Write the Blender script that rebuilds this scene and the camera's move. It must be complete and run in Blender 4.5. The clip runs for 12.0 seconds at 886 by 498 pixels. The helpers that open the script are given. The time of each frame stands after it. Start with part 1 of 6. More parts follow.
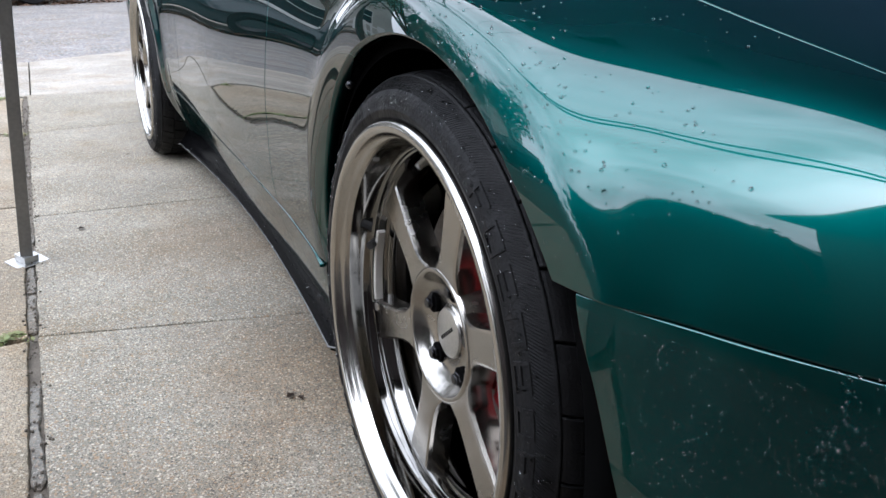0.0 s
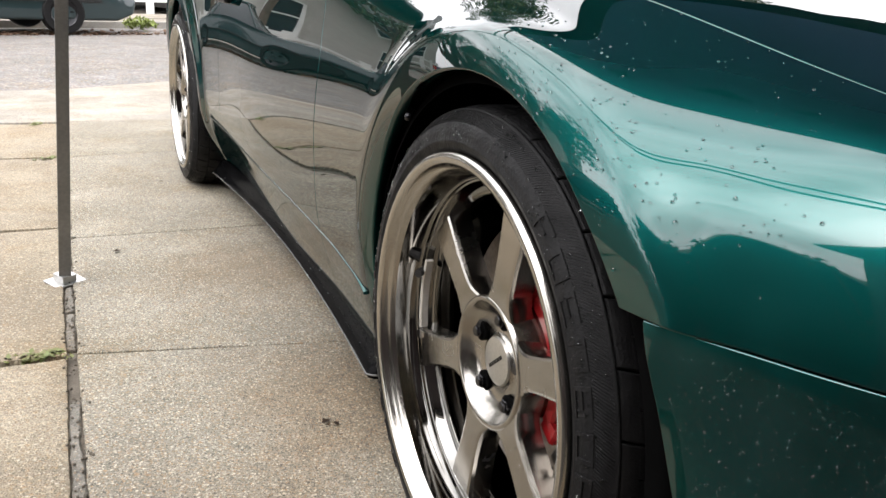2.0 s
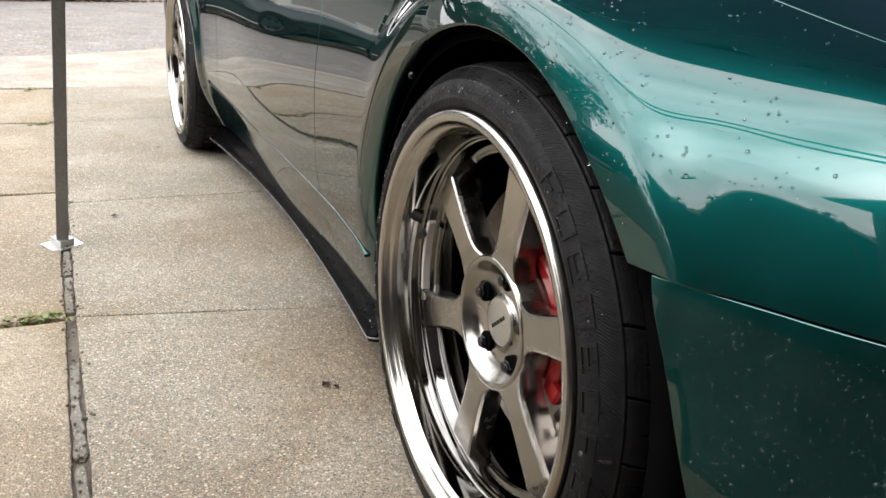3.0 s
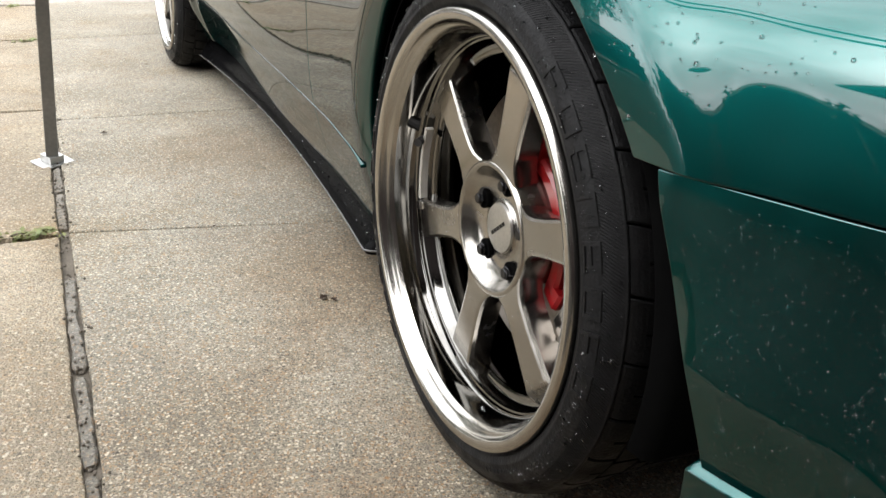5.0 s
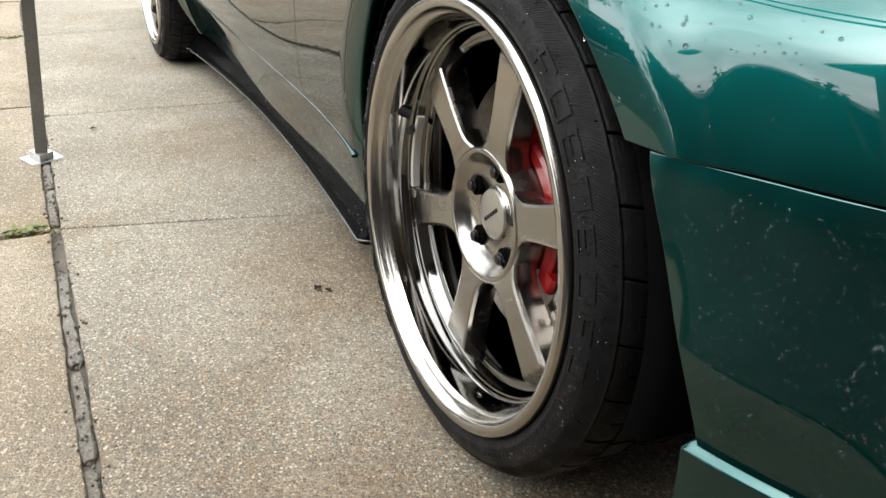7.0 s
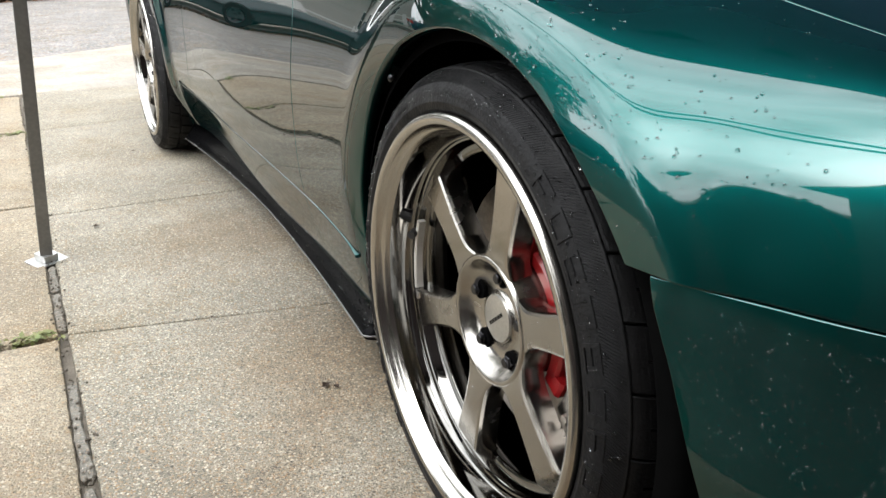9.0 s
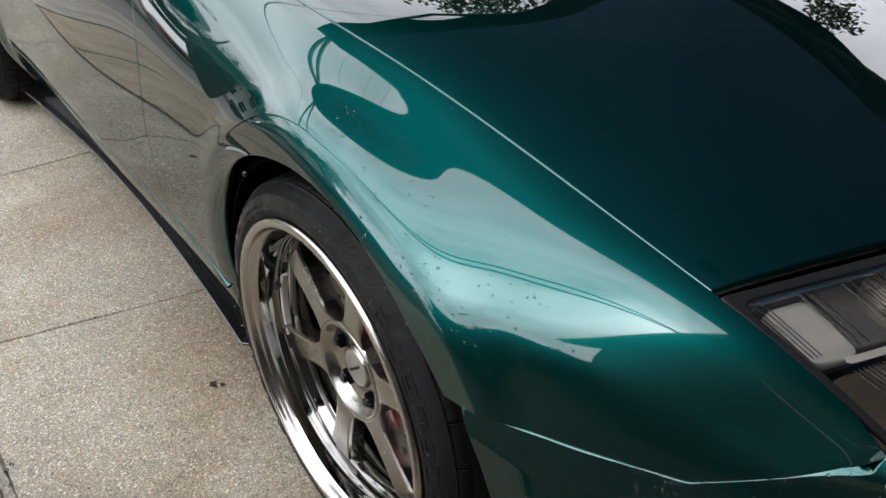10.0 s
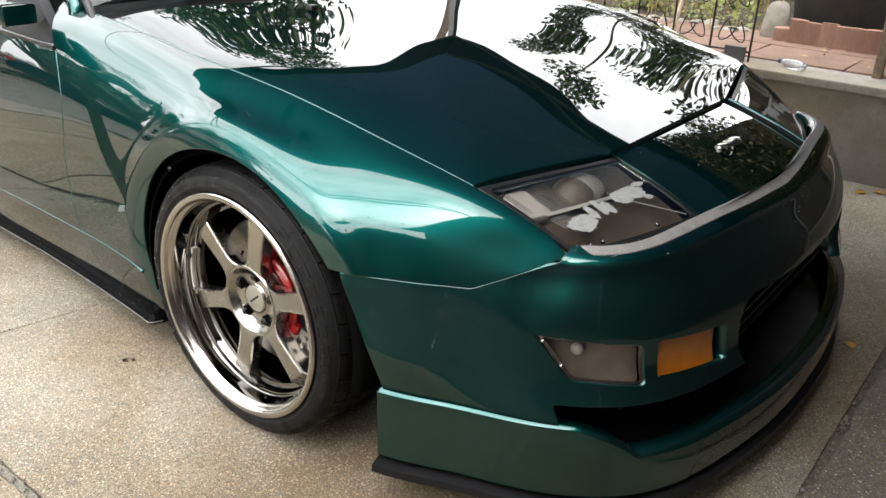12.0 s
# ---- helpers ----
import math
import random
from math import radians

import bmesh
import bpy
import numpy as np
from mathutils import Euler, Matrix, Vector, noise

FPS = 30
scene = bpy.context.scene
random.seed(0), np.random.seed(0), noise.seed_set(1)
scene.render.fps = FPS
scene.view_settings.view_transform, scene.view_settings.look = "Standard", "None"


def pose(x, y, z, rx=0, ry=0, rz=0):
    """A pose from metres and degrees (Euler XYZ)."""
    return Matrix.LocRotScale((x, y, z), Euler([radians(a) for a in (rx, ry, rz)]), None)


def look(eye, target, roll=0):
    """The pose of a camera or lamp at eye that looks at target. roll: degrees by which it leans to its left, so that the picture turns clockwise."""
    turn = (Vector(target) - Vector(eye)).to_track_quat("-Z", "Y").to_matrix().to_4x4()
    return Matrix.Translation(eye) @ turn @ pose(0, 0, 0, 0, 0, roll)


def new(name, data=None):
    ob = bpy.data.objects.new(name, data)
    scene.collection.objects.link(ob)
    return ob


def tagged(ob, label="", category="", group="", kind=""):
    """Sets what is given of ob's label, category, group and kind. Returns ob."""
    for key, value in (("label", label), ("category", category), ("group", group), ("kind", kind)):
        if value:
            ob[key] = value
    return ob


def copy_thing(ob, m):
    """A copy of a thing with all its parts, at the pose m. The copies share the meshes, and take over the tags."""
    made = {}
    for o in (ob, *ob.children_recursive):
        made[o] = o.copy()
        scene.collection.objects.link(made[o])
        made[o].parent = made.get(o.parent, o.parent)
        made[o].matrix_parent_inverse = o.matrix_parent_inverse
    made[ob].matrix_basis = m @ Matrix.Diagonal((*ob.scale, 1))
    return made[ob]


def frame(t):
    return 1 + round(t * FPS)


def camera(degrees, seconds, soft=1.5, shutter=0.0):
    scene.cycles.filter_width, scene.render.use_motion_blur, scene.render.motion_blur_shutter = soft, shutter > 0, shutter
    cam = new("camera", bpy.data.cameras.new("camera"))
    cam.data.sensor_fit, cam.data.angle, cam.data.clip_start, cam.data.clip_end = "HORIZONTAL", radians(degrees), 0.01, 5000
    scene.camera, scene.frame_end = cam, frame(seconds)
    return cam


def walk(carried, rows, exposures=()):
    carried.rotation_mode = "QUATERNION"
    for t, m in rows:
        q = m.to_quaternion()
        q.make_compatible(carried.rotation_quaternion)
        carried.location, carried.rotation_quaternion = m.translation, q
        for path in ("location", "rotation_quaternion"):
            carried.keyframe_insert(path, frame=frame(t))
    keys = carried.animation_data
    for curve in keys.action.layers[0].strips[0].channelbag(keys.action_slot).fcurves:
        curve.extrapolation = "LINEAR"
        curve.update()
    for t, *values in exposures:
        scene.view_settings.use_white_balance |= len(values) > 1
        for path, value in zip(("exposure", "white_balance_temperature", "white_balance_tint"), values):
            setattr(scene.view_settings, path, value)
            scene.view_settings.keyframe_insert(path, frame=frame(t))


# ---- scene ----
cam = camera(56.4, 12.0)
PATH = [
    (0, (-0.37, -0.827, 0.785), (0.453, 0.857, 0.088), 1.3),
    (0.3, (-0.365, -0.822, 0.786), (0.514, 0.842, 0.108), 1.6),
    (0.5, (-0.366, -0.826, 0.791), (0.515, 0.837, 0.113), 1.3),
    (1, (-0.375, -0.826, 0.797), (0.499, 0.846, 0.13), 1.3),
    (1.5, (-0.392, -0.82, 0.784), (0.478, 0.86, 0.135), 2.3),
    (1.7, (-0.408, -0.825, 0.781), (0.449, 0.869, 0.152), 2.9),
    (2, (-0.43, -0.832, 0.778), (0.379, 0.894, 0.172), 3.1),
    (2.5, (-0.436, -0.83, 0.77), (0.372, 0.891, 0.151), 3.3),
    (3, (-0.438, -0.828, 0.759), (0.375, 0.873, 0.093), 3.7),
    (3.3, (-0.441, -0.834, 0.733), (0.357, 0.840, -0.016), 4.6),
    (3.5, (-0.439, -0.831, 0.728), (0.355, 0.823, -0.07), 4.6),
    (5.5, (-0.437, -0.819, 0.73), (0.374, 0.807, -0.106), 3.4),
    (6, (-0.435, -0.819, 0.728), (0.383, 0.801, -0.112), 3.0),
    (6.5, (-0.438, -0.821, 0.729), (0.383, 0.795, -0.117), 2.8),
    (8.5, (-0.451, -0.825, 0.722), (0.368, 0.779, -0.147), 2.8),
    (8.8, (-0.436, -0.804, 0.763), (0.394, 0.850, 0.004), 0.5),
    (9, (-0.448, -0.813, 0.794), (0.397, 0.848, 0.068), -0.0),
    (9.2, (-0.422, -0.799, 0.809), (0.410, 0.859, 0.062), -1.7),
    (9.5, (-0.419, -0.776, 0.922), (0.41, 0.833, 0.073), -3.3),
    (9.7, (-0.431, -0.792, 1.026), (0.425, 0.754, 0.090), -3.0),
    (9.9, (-0.440, -0.828, 1.156), (0.537, 0.560, 0.096), -1.1),
    (10, (-0.446, -0.871, 1.189), (0.573, 0.471, 0.11), -0.1),
    (10.2, (-0.499, -0.948, 1.261), (0.589, 0.319, 0.160), 0.8),
    (10.5, (-0.637, -1.03, 1.275), (0.599, 0.23, 0.335), 1.9),
    (10.7, (-0.713, -1.052, 1.287), (0.679, 0.095, 0.424), 2.0),
    (11, (-0.821, -1.102, 1.316), (0.672, -0.06, 0.488), 3.1),
    (11.2, (-0.868, -1.145, 1.310), (0.637, -0.095, 0.515), 3.2),
    (11.5, (-0.914, -1.236, 1.299), (0.557, -0.166, 0.467), 2.3),
    (11.8, (-0.957, -1.321, 1.259), (0.476, -0.240, 0.377), 2.4),
    (12, (-1.012, -1.354, 1.235), (0.425, -0.241, 0.4), 1.9),
]
walk(cam, [(t, look(eye, target, roll)) for t, eye, target, roll in PATH],
     exposures=[(0, -0.28, 5800, 14), (0.5, -0.26, 5950, 14), (0.9, -0.14, 6700, 14), (3.5, -0.10, 6650, 13), (5.5, -0.06, 6600, 11), (8.8, 0.0, 6550, 10), (9.5, -0.14, 6350, 11), (9.8, -0.34, 6350, 12), (10.1, -0.34, 6350, 12), (10.5, 0.0, 6500, 12), (11.0, 0.18, 6550, 11.5), (12.0, 0.42, 6750, 10.5)])


# ---------------------------------------------------------------- light
world = bpy.data.worlds.new("overcast_sky")
scene.world = world
world.use_nodes = True
wn, wl = world.node_tree.nodes, world.node_tree.links
sky = wn.new("ShaderNodeTexSky")
sky.sky_type = "NISHITA"
sky.sun_disc = False
sky.sun_elevation, sky.sun_rotation = radians(58), radians(235)
sky.dust_density, sky.air_density = 3.0, 1.0
pale = wn.new("ShaderNodeHueSaturation")
pale.inputs["Saturation"].default_value, pale.inputs["Value"].default_value = 0.12, 5.6
wl.new(sky.outputs[0], pale.inputs["Color"])
cloud = wn.new("ShaderNodeMix")
cloud.data_type = "RGBA"
cloud.inputs[0].default_value = 0.7
cloud.inputs[7].default_value = (40.0, 41.5, 43.0, 1)
wl.new(pale.outputs[0], cloud.inputs[6])
where = wn.new("ShaderNodeTexCoord")
billow = wn.new("ShaderNodeTexNoise")
billow.inputs["Scale"].default_value, billow.inputs["Detail"].default_value, billow.inputs["Distortion"].default_value = 3.2, 7.0, 0.6
wl.new(where.outputs["Generated"], billow.inputs["Vector"])
shade_range = wn.new("ShaderNodeMapRange")
shade_range.inputs[1].default_value, shade_range.inputs[2].default_value = 0.36, 0.66
shade_range.inputs[3].default_value, shade_range.inputs[4].default_value = 0.66, 1.22
wl.new(billow.outputs[0], shade_range.inputs[0])
billowed = wn.new("ShaderNodeVectorMath")
billowed.operation = "SCALE"
wl.new(cloud.outputs[2], billowed.inputs[0])
wl.new(shade_range.outputs[0], billowed.inputs["Scale"])
wl.new(billowed.outputs[0], wn["Background"].inputs["Color"])
wn["Background"].inputs["Strength"].default_value = 0.15
sun_lamp = new("sun", bpy.data.lights.new("sun", "SUN"))
sun_lamp.data.energy, sun_lamp.data.angle, sun_lamp.data.color = 0.5, radians(70), (1.0, 0.95, 0.88)
sun_lamp.matrix_world = look((-6, -4, 12), (0, 0, 0))


# ---------------------------------------------------------------- materials
def material(name, base, rough=0.5, metal=0.0, coat=0.0, coat_rough=0.03, grain=0.0, scale=40.0, stain=0.0, stain_scale=2.0,
             bump=0.0, bump_scale=80.0, tint=None, spec=0.5, transmission=0.0, ior=1.45, alpha=1.0, emit=0.0, rand=0.0, rough_var=0.0):
    """A principled surface with colour variation at two scales, roughness variation and fine relief."""
    m = bpy.data.materials.new(name)
    m.use_nodes = True
    nt = m.node_tree
    p = nt.nodes["Principled BSDF"]
    p.inputs["Base Color"].default_value = (*base, 1)
    p.inputs["Roughness"].default_value, p.inputs["Metallic"].default_value = rough, metal
    p.inputs["Coat Weight"].default_value, p.inputs["Coat Roughness"].default_value = coat, coat_rough
    p.inputs["Specular IOR Level"].default_value = spec
    p.inputs["Transmission Weight"].default_value, p.inputs["IOR"].default_value = transmission, ior
    p.inputs["Alpha"].default_value = alpha
    if emit:
        p.inputs["Emission Color"].default_value, p.inputs["Emission Strength"].default_value = (*base, 1), emit
    co = nt.nodes.new("ShaderNodeTexCoord")
    last = None

    def mixed(kind, factor_socket, other, prev, amount):
        mix = nt.nodes.new("ShaderNodeMix")
        mix.data_type, mix.blend_type = "RGBA", kind
        scaled = nt.nodes.new("ShaderNodeMath")
        scaled.operation = "MULTIPLY"
        scaled.inputs[1].default_value = amount
        nt.links.new(factor_socket, scaled.inputs[0])
        nt.links.new(scaled.outputs[0], mix.inputs[0])
        if prev is None:
            mix.inputs[6].default_value = (*base, 1)
        else:
            nt.links.new(prev, mix.inputs[6])
        mix.inputs[7].default_value = (*other, 1)
        return mix.outputs[2]

    def noisy(sc, detail=4.0, low=0.35, high=0.65):
        n = nt.nodes.new("ShaderNodeTexNoise")
        n.inputs["Scale"].default_value, n.inputs["Detail"].default_value = sc, detail
        nt.links.new(co.outputs["Object"], n.inputs["Vector"])
        r = nt.nodes.new("ShaderNodeMapRange")
        r.inputs[1].default_value, r.inputs[2].default_value = low, high
        nt.links.new(n.outputs[0], r.inputs[0])
        return r.outputs[0]

    other = tint or tuple(c * 0.45 for c in base)
    if stain:
        last = mixed("MIX", noisy(stain_scale, 6.0), other, last, stain)
    if grain:
        last = mixed("MIX", noisy(scale, 3.0, 0.4, 0.6), tuple(c * 0.4 for c in base), last, grain)
    if rand:
        info = nt.nodes.new("ShaderNodeObjectInfo")
        last = mixed("MIX", info.outputs["Random"], tuple(c * 0.6 for c in base), last, rand)
    if last is not None:
        nt.links.new(last, p.inputs["Base Color"])
    if rough_var:
        r = nt.nodes.new("ShaderNodeMapRange")
        r.inputs[3].default_value, r.inputs[4].default_value = max(rough - rough_var, 0.02), min(rough + rough_var, 1)
        nt.links.new(noisy(stain_scale * 2.5, 5.0), r.inputs[0])
        nt.links.new(r.outputs[0], p.inputs["Roughness"])
    if bump:
        b = nt.nodes.new("ShaderNodeBump")
        b.inputs["Strength"].default_value, b.inputs["Distance"].default_value = 1.0, bump
        nt.links.new(noisy(bump_scale, 4.0, 0.2, 0.8), b.inputs["Height"])
        nt.links.new(b.outputs[0], p.inputs["Normal"])
    return m


PAINT = material("green_metallic_paint", (0.0012, 0.058, 0.0535), rough=0.36, metal=0.97, coat=1.0, coat_rough=0.012)
PAINT.node_tree.nodes["Principled BSDF"].inputs["Specular Tint"].default_value = (0.0, 0.10, 0.092, 1)
PAINT.node_tree.nodes["Principled BSDF"].inputs["Coat IOR"].default_value = 1.58
BLACK_TRIM = material("black_plastic", (0.012, 0.012, 0.013), rough=0.38, grain=0.4, scale=120, bump=0.0004, bump_scale=300, rough_var=0.1)
GLOSS_BLACK = material("gloss_black_blade", (0.008, 0.008, 0.009), rough=0.5, spec=0.25, grain=0.3, scale=60, rough_var=0.08)
GREY_TRIM = material("grey_plastic_strip", (0.20, 0.190, 0.180), rough=0.6, grain=0.3, scale=220, stain=0.35, stain_scale=25)
# black of the liners; on backing boxes and hole discs it paints shade
VOID = material("liner_black_and_shade", (0.003, 0.003, 0.003), rough=0.95, grain=0.3, scale=30, spec=0.02)
RUBBER = material("tyre_rubber", (0.0065, 0.0065, 0.007), rough=0.55, spec=0.2, grain=0.35, scale=70, stain=0.4, stain_scale=9, tint=(0.013, 0.0125, 0.012), bump=0.0006, bump_scale=260, rough_var=0.12)
BARREL = material("smoky_barrel", (0.20, 0.195, 0.183), rough=0.06, metal=1.0, stain=0.2, stain_scale=10, rough_var=0.02)
CAP_METAL = material("brushed_cap", (0.46, 0.45, 0.42), rough=0.34, metal=0.9, grain=0.15, scale=300)
# lighter grey than the skirt: the edge's highlight put into the colour
SKIRT_EDGE = material("highlight_grey_edge", (0.09, 0.088, 0.085), rough=0.22, spec=0.8, grain=0.3, scale=60, rough_var=0.08)
SKIRT_BLACK = material("wet_black_plastic", (0.003, 0.003, 0.0033), rough=0.2, spec=0.04, grain=0.3, scale=60, rough_var=0.08)
CHROME = material("polished_lip", (0.42, 0.402, 0.368), rough=0.20, metal=1.0, stain=0.15, stain_scale=12, rough_var=0.04)
SPOKE = material("smoked_chrome", (0.37, 0.352, 0.322), rough=0.22, metal=1.0, grain=0.12, scale=500, stain=0.2, stain_scale=10, rough_var=0.06)
DARK_METAL = material("dark_nut_steel", (0.03, 0.03, 0.032), rough=0.25, metal=0.9, grain=0.2, scale=200)
STEEL = material("brake_steel", (0.36, 0.34, 0.32), rough=0.35, metal=1.0, grain=0.3, scale=150, stain=0.3, stain_scale=20, tint=(0.2, 0.13, 0.08))
CALIPER_RED = material("red_caliper_paint", (0.30, 0.008, 0.010), rough=0.32, coat=0.6, stain=0.3, stain_scale=18)
LENS_HAZE = material("hazed_lens_patch", (0.29, 0.29, 0.28), rough=0.6, grain=0.25, scale=160, stain=0.35, stain_scale=60)
LENS_GLASS = material("clear_lens", (0.93, 0.91, 0.88), rough=0.02, transmission=1.0, ior=1.55)
SMOKED_LENS = material("smoky_lens", (0.75, 0.72, 0.68), rough=0.05, transmission=1.0, ior=1.35)
AMBER = material("amber_lens", (0.40, 0.125, 0.006), rough=0.12, coat=1.0, stain=0.25, stain_scale=30, bump=0.0006, bump_scale=220)
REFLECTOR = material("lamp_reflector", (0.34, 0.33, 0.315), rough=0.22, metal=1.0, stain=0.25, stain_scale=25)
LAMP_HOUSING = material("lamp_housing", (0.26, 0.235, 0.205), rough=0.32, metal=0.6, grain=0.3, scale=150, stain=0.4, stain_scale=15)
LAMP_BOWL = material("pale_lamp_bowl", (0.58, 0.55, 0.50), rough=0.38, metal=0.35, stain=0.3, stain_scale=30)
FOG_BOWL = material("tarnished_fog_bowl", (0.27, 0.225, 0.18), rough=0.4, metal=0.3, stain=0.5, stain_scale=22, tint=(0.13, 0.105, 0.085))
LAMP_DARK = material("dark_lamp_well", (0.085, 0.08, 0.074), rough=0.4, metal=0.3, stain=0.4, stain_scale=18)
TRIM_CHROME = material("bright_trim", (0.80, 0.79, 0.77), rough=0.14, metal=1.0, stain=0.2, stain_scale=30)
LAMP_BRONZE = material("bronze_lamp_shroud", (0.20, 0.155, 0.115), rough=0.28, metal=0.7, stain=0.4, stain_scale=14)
WINDOW_GLASS = material("windscreen_glass", (0.55, 0.62, 0.6), rough=0.01, transmission=1.0, ior=1.45)
SEAT_CLOTH = material("dark_cloth", (0.012, 0.012, 0.014), rough=0.9, grain=0.4, scale=300)
DROP = material("water_drop", (0.9, 0.95, 0.95), rough=0.05, transmission=1.0, ior=1.4)
DECAL_GREY = material("pale_decal", (0.11, 0.112, 0.112), rough=0.5, grain=0.2, scale=60)


def concrete(name, base, tint, speck=0.95, bump=0.004, rust_and_shade=(), grit=1.0):
    """Worn concrete with exposed aggregate: broad stains, mottling, pale and dark stones."""
    m = material(name, base, rough=0.82, stain=0.55, stain_scale=1.6, tint=tint, rough_var=0.12)
    nt = m.node_tree
    p = nt.nodes["Principled BSDF"]
    prev = p.inputs["Base Color"].links[0].from_socket
    co = [n for n in nt.nodes if n.type == "TEX_COORD"][0]

    def layer(prev, sc, lo, hi, colour, amount, kind="NOISE"):
        t = nt.nodes.new("ShaderNodeTexVoronoi" if kind == "VORONOI" else "ShaderNodeTexNoise")
        t.inputs["Scale"].default_value = sc
        nt.links.new(co.outputs["Object"], t.inputs["Vector"])
        r = nt.nodes.new("ShaderNodeMapRange")
        r.inputs[1].default_value, r.inputs[2].default_value, r.inputs[4].default_value = lo, hi, amount
        nt.links.new(t.outputs[0], r.inputs[0])
        mix = nt.nodes.new("ShaderNodeMix")
        mix.data_type = "RGBA"
        nt.links.new(r.outputs[0], mix.inputs[0])
        nt.links.new(prev, mix.inputs[6])
        mix.inputs[7].default_value = (*colour, 1)
        return mix.outputs[2], t.outputs[0]

    prev, _ = layer(prev, 7.0, 0.45, 0.75, tuple(c * 0.72 for c in base), 0.6)
    prev, _ = layer(prev, 1.1, 0.55, 0.72, (base[0] * 0.9, base[1] * 0.66, base[2] * 0.42), 0.55)
    prev, _ = layer(prev, 2.7, 0.50, 0.66, (base[0] * 0.58, base[1] * 0.49, base[2] * 0.36), 0.75)
    prev, _ = layer(prev, 4.3, 0.56, 0.70, tuple(c * 1.25 for c in base), 0.5)
    prev, _ = layer(prev, 9.0, 0.55, 0.70, (base[0] * 0.72, base[1] * 0.58, base[2] * 0.42), 0.5)
    prev, _ = layer(prev, 1.9, 0.46, 0.58, tuple(c * 0.62 for c in base), 0.65)
    prev, _ = layer(prev, 28.0, 0.5, 0.68, tuple(c * 0.62 for c in base), 0.55)
    prev, fine = layer(prev, 300.0 * grit, 0.52, 0.62, tuple(c * 0.45 for c in base), speck)
    cells = nt.nodes.new("ShaderNodeTexVoronoi")
    cells.inputs["Scale"].default_value = 290.0 * grit
    nt.links.new(co.outputs["Object"], cells.inputs["Vector"])
    split = nt.nodes.new("ShaderNodeSeparateColor")
    nt.links.new(cells.outputs["Color"], split.inputs[0])
    for channel, lo, hi, shade, amount in ((0, 0.6, 1.0, tuple(c * 0.30 for c in base), speck), (1, 0.70, 1.0, tuple(min(1, c * 1.7) for c in base), speck * 0.8), (2, 0.8, 1.0, (0.33, 0.2, 0.09), speck * 0.6)):
        r = nt.nodes.new("ShaderNodeMapRange")
        r.inputs[1].default_value, r.inputs[2].default_value, r.inputs[4].default_value = lo, hi, amount
        nt.links.new(split.outputs[channel], r.inputs[0])
        mix = nt.nodes.new("ShaderNodeMix")
        mix.data_type = "RGBA"
        nt.links.new(r.outputs[0], mix.inputs[0])
        nt.links.new(prev, mix.inputs[6])
        mix.inputs[7].default_value = (*shade, 1)
        prev = mix.outputs[2]
    prev, pale = layer(prev, 230.0 * grit, 0.14, 0.05, (0.60, 0.56, 0.48), speck * 0.55, "VORONOI")
    prev, _ = layer(prev, 95.0 * grit, 0.64, 0.70, (0.30, 0.17, 0.07), speck * 0.6)
    for sc, near, far, channel, keep, colour, amount in ((150.0, .30, .17, 0, .76, (0.58, 0.53, 0.43), .7), (210.0, .34, .20, 1, .55, tuple(c * .16 for c in base), .9), (85.0, .26, .16, 2, .90, (0.60, 0.55, 0.44), .8), (60.0, .20, .11, 0, .80, tuple(c * .14 for c in base), .9)):
        # single pebbles and pits: round cells of which only some are kept
        pebble = nt.nodes.new("ShaderNodeTexVoronoi")
        pebble.inputs["Scale"].default_value = sc * grit
        nt.links.new(co.outputs["Object"], pebble.inputs["Vector"])
        edge = nt.nodes.new("ShaderNodeMapRange")
        edge.inputs[1].default_value, edge.inputs[2].default_value, edge.inputs[4].default_value = near, far, amount * speck
        nt.links.new(pebble.outputs["Distance"], edge.inputs[0])
        hue = nt.nodes.new("ShaderNodeSeparateColor")
        nt.links.new(pebble.outputs["Color"], hue.inputs[0])
        chosen = nt.nodes.new("ShaderNodeMath")
        chosen.operation = "GREATER_THAN"
        chosen.inputs[1].default_value = keep
        nt.links.new(hue.outputs[channel], chosen.inputs[0])
        gate = nt.nodes.new("ShaderNodeMath")
        gate.operation = "MULTIPLY"
        nt.links.new(edge.outputs[0], gate.inputs[0])
        nt.links.new(chosen.outputs[0], gate.inputs[1])
        mix = nt.nodes.new("ShaderNodeMix")
        mix.data_type = "RGBA"
        nt.links.new(gate.outputs[0], mix.inputs[0])
        nt.links.new(prev, mix.inputs[6])
        mix.inputs[7].default_value = (*colour, 1)
        prev = mix.outputs[2]
    # ragged brown spots multiplied in: rust stains, and shade where one is painted
    for sx, sy, reach, amount in rust_and_shade:
        away = nt.nodes.new("ShaderNodeVectorMath")
        away.operation = "DISTANCE"
        nt.links.new(co.outputs["Object"], away.inputs[0])
        away.inputs[1].default_value = (sx, sy, 0)
        blot = nt.nodes.new("ShaderNodeTexNoise")
        blot.inputs["Scale"].default_value, blot.inputs["Detail"].default_value = 5.5, 6.0
        nt.links.new(co.outputs["Object"], blot.inputs["Vector"])
        ragged = nt.nodes.new("ShaderNodeMath")
        ragged.operation = "MULTIPLY_ADD"
        ragged.inputs[1].default_value, ragged.inputs[2].default_value = reach * 1.5, -reach * 0.75
        nt.links.new(blot.outputs[0], ragged.inputs[0])
        total = nt.nodes.new("ShaderNodeMath")
        nt.links.new(away.outputs["Value"], total.inputs[0])
        nt.links.new(ragged.outputs[0], total.inputs[1])
        r = nt.nodes.new("ShaderNodeMapRange")
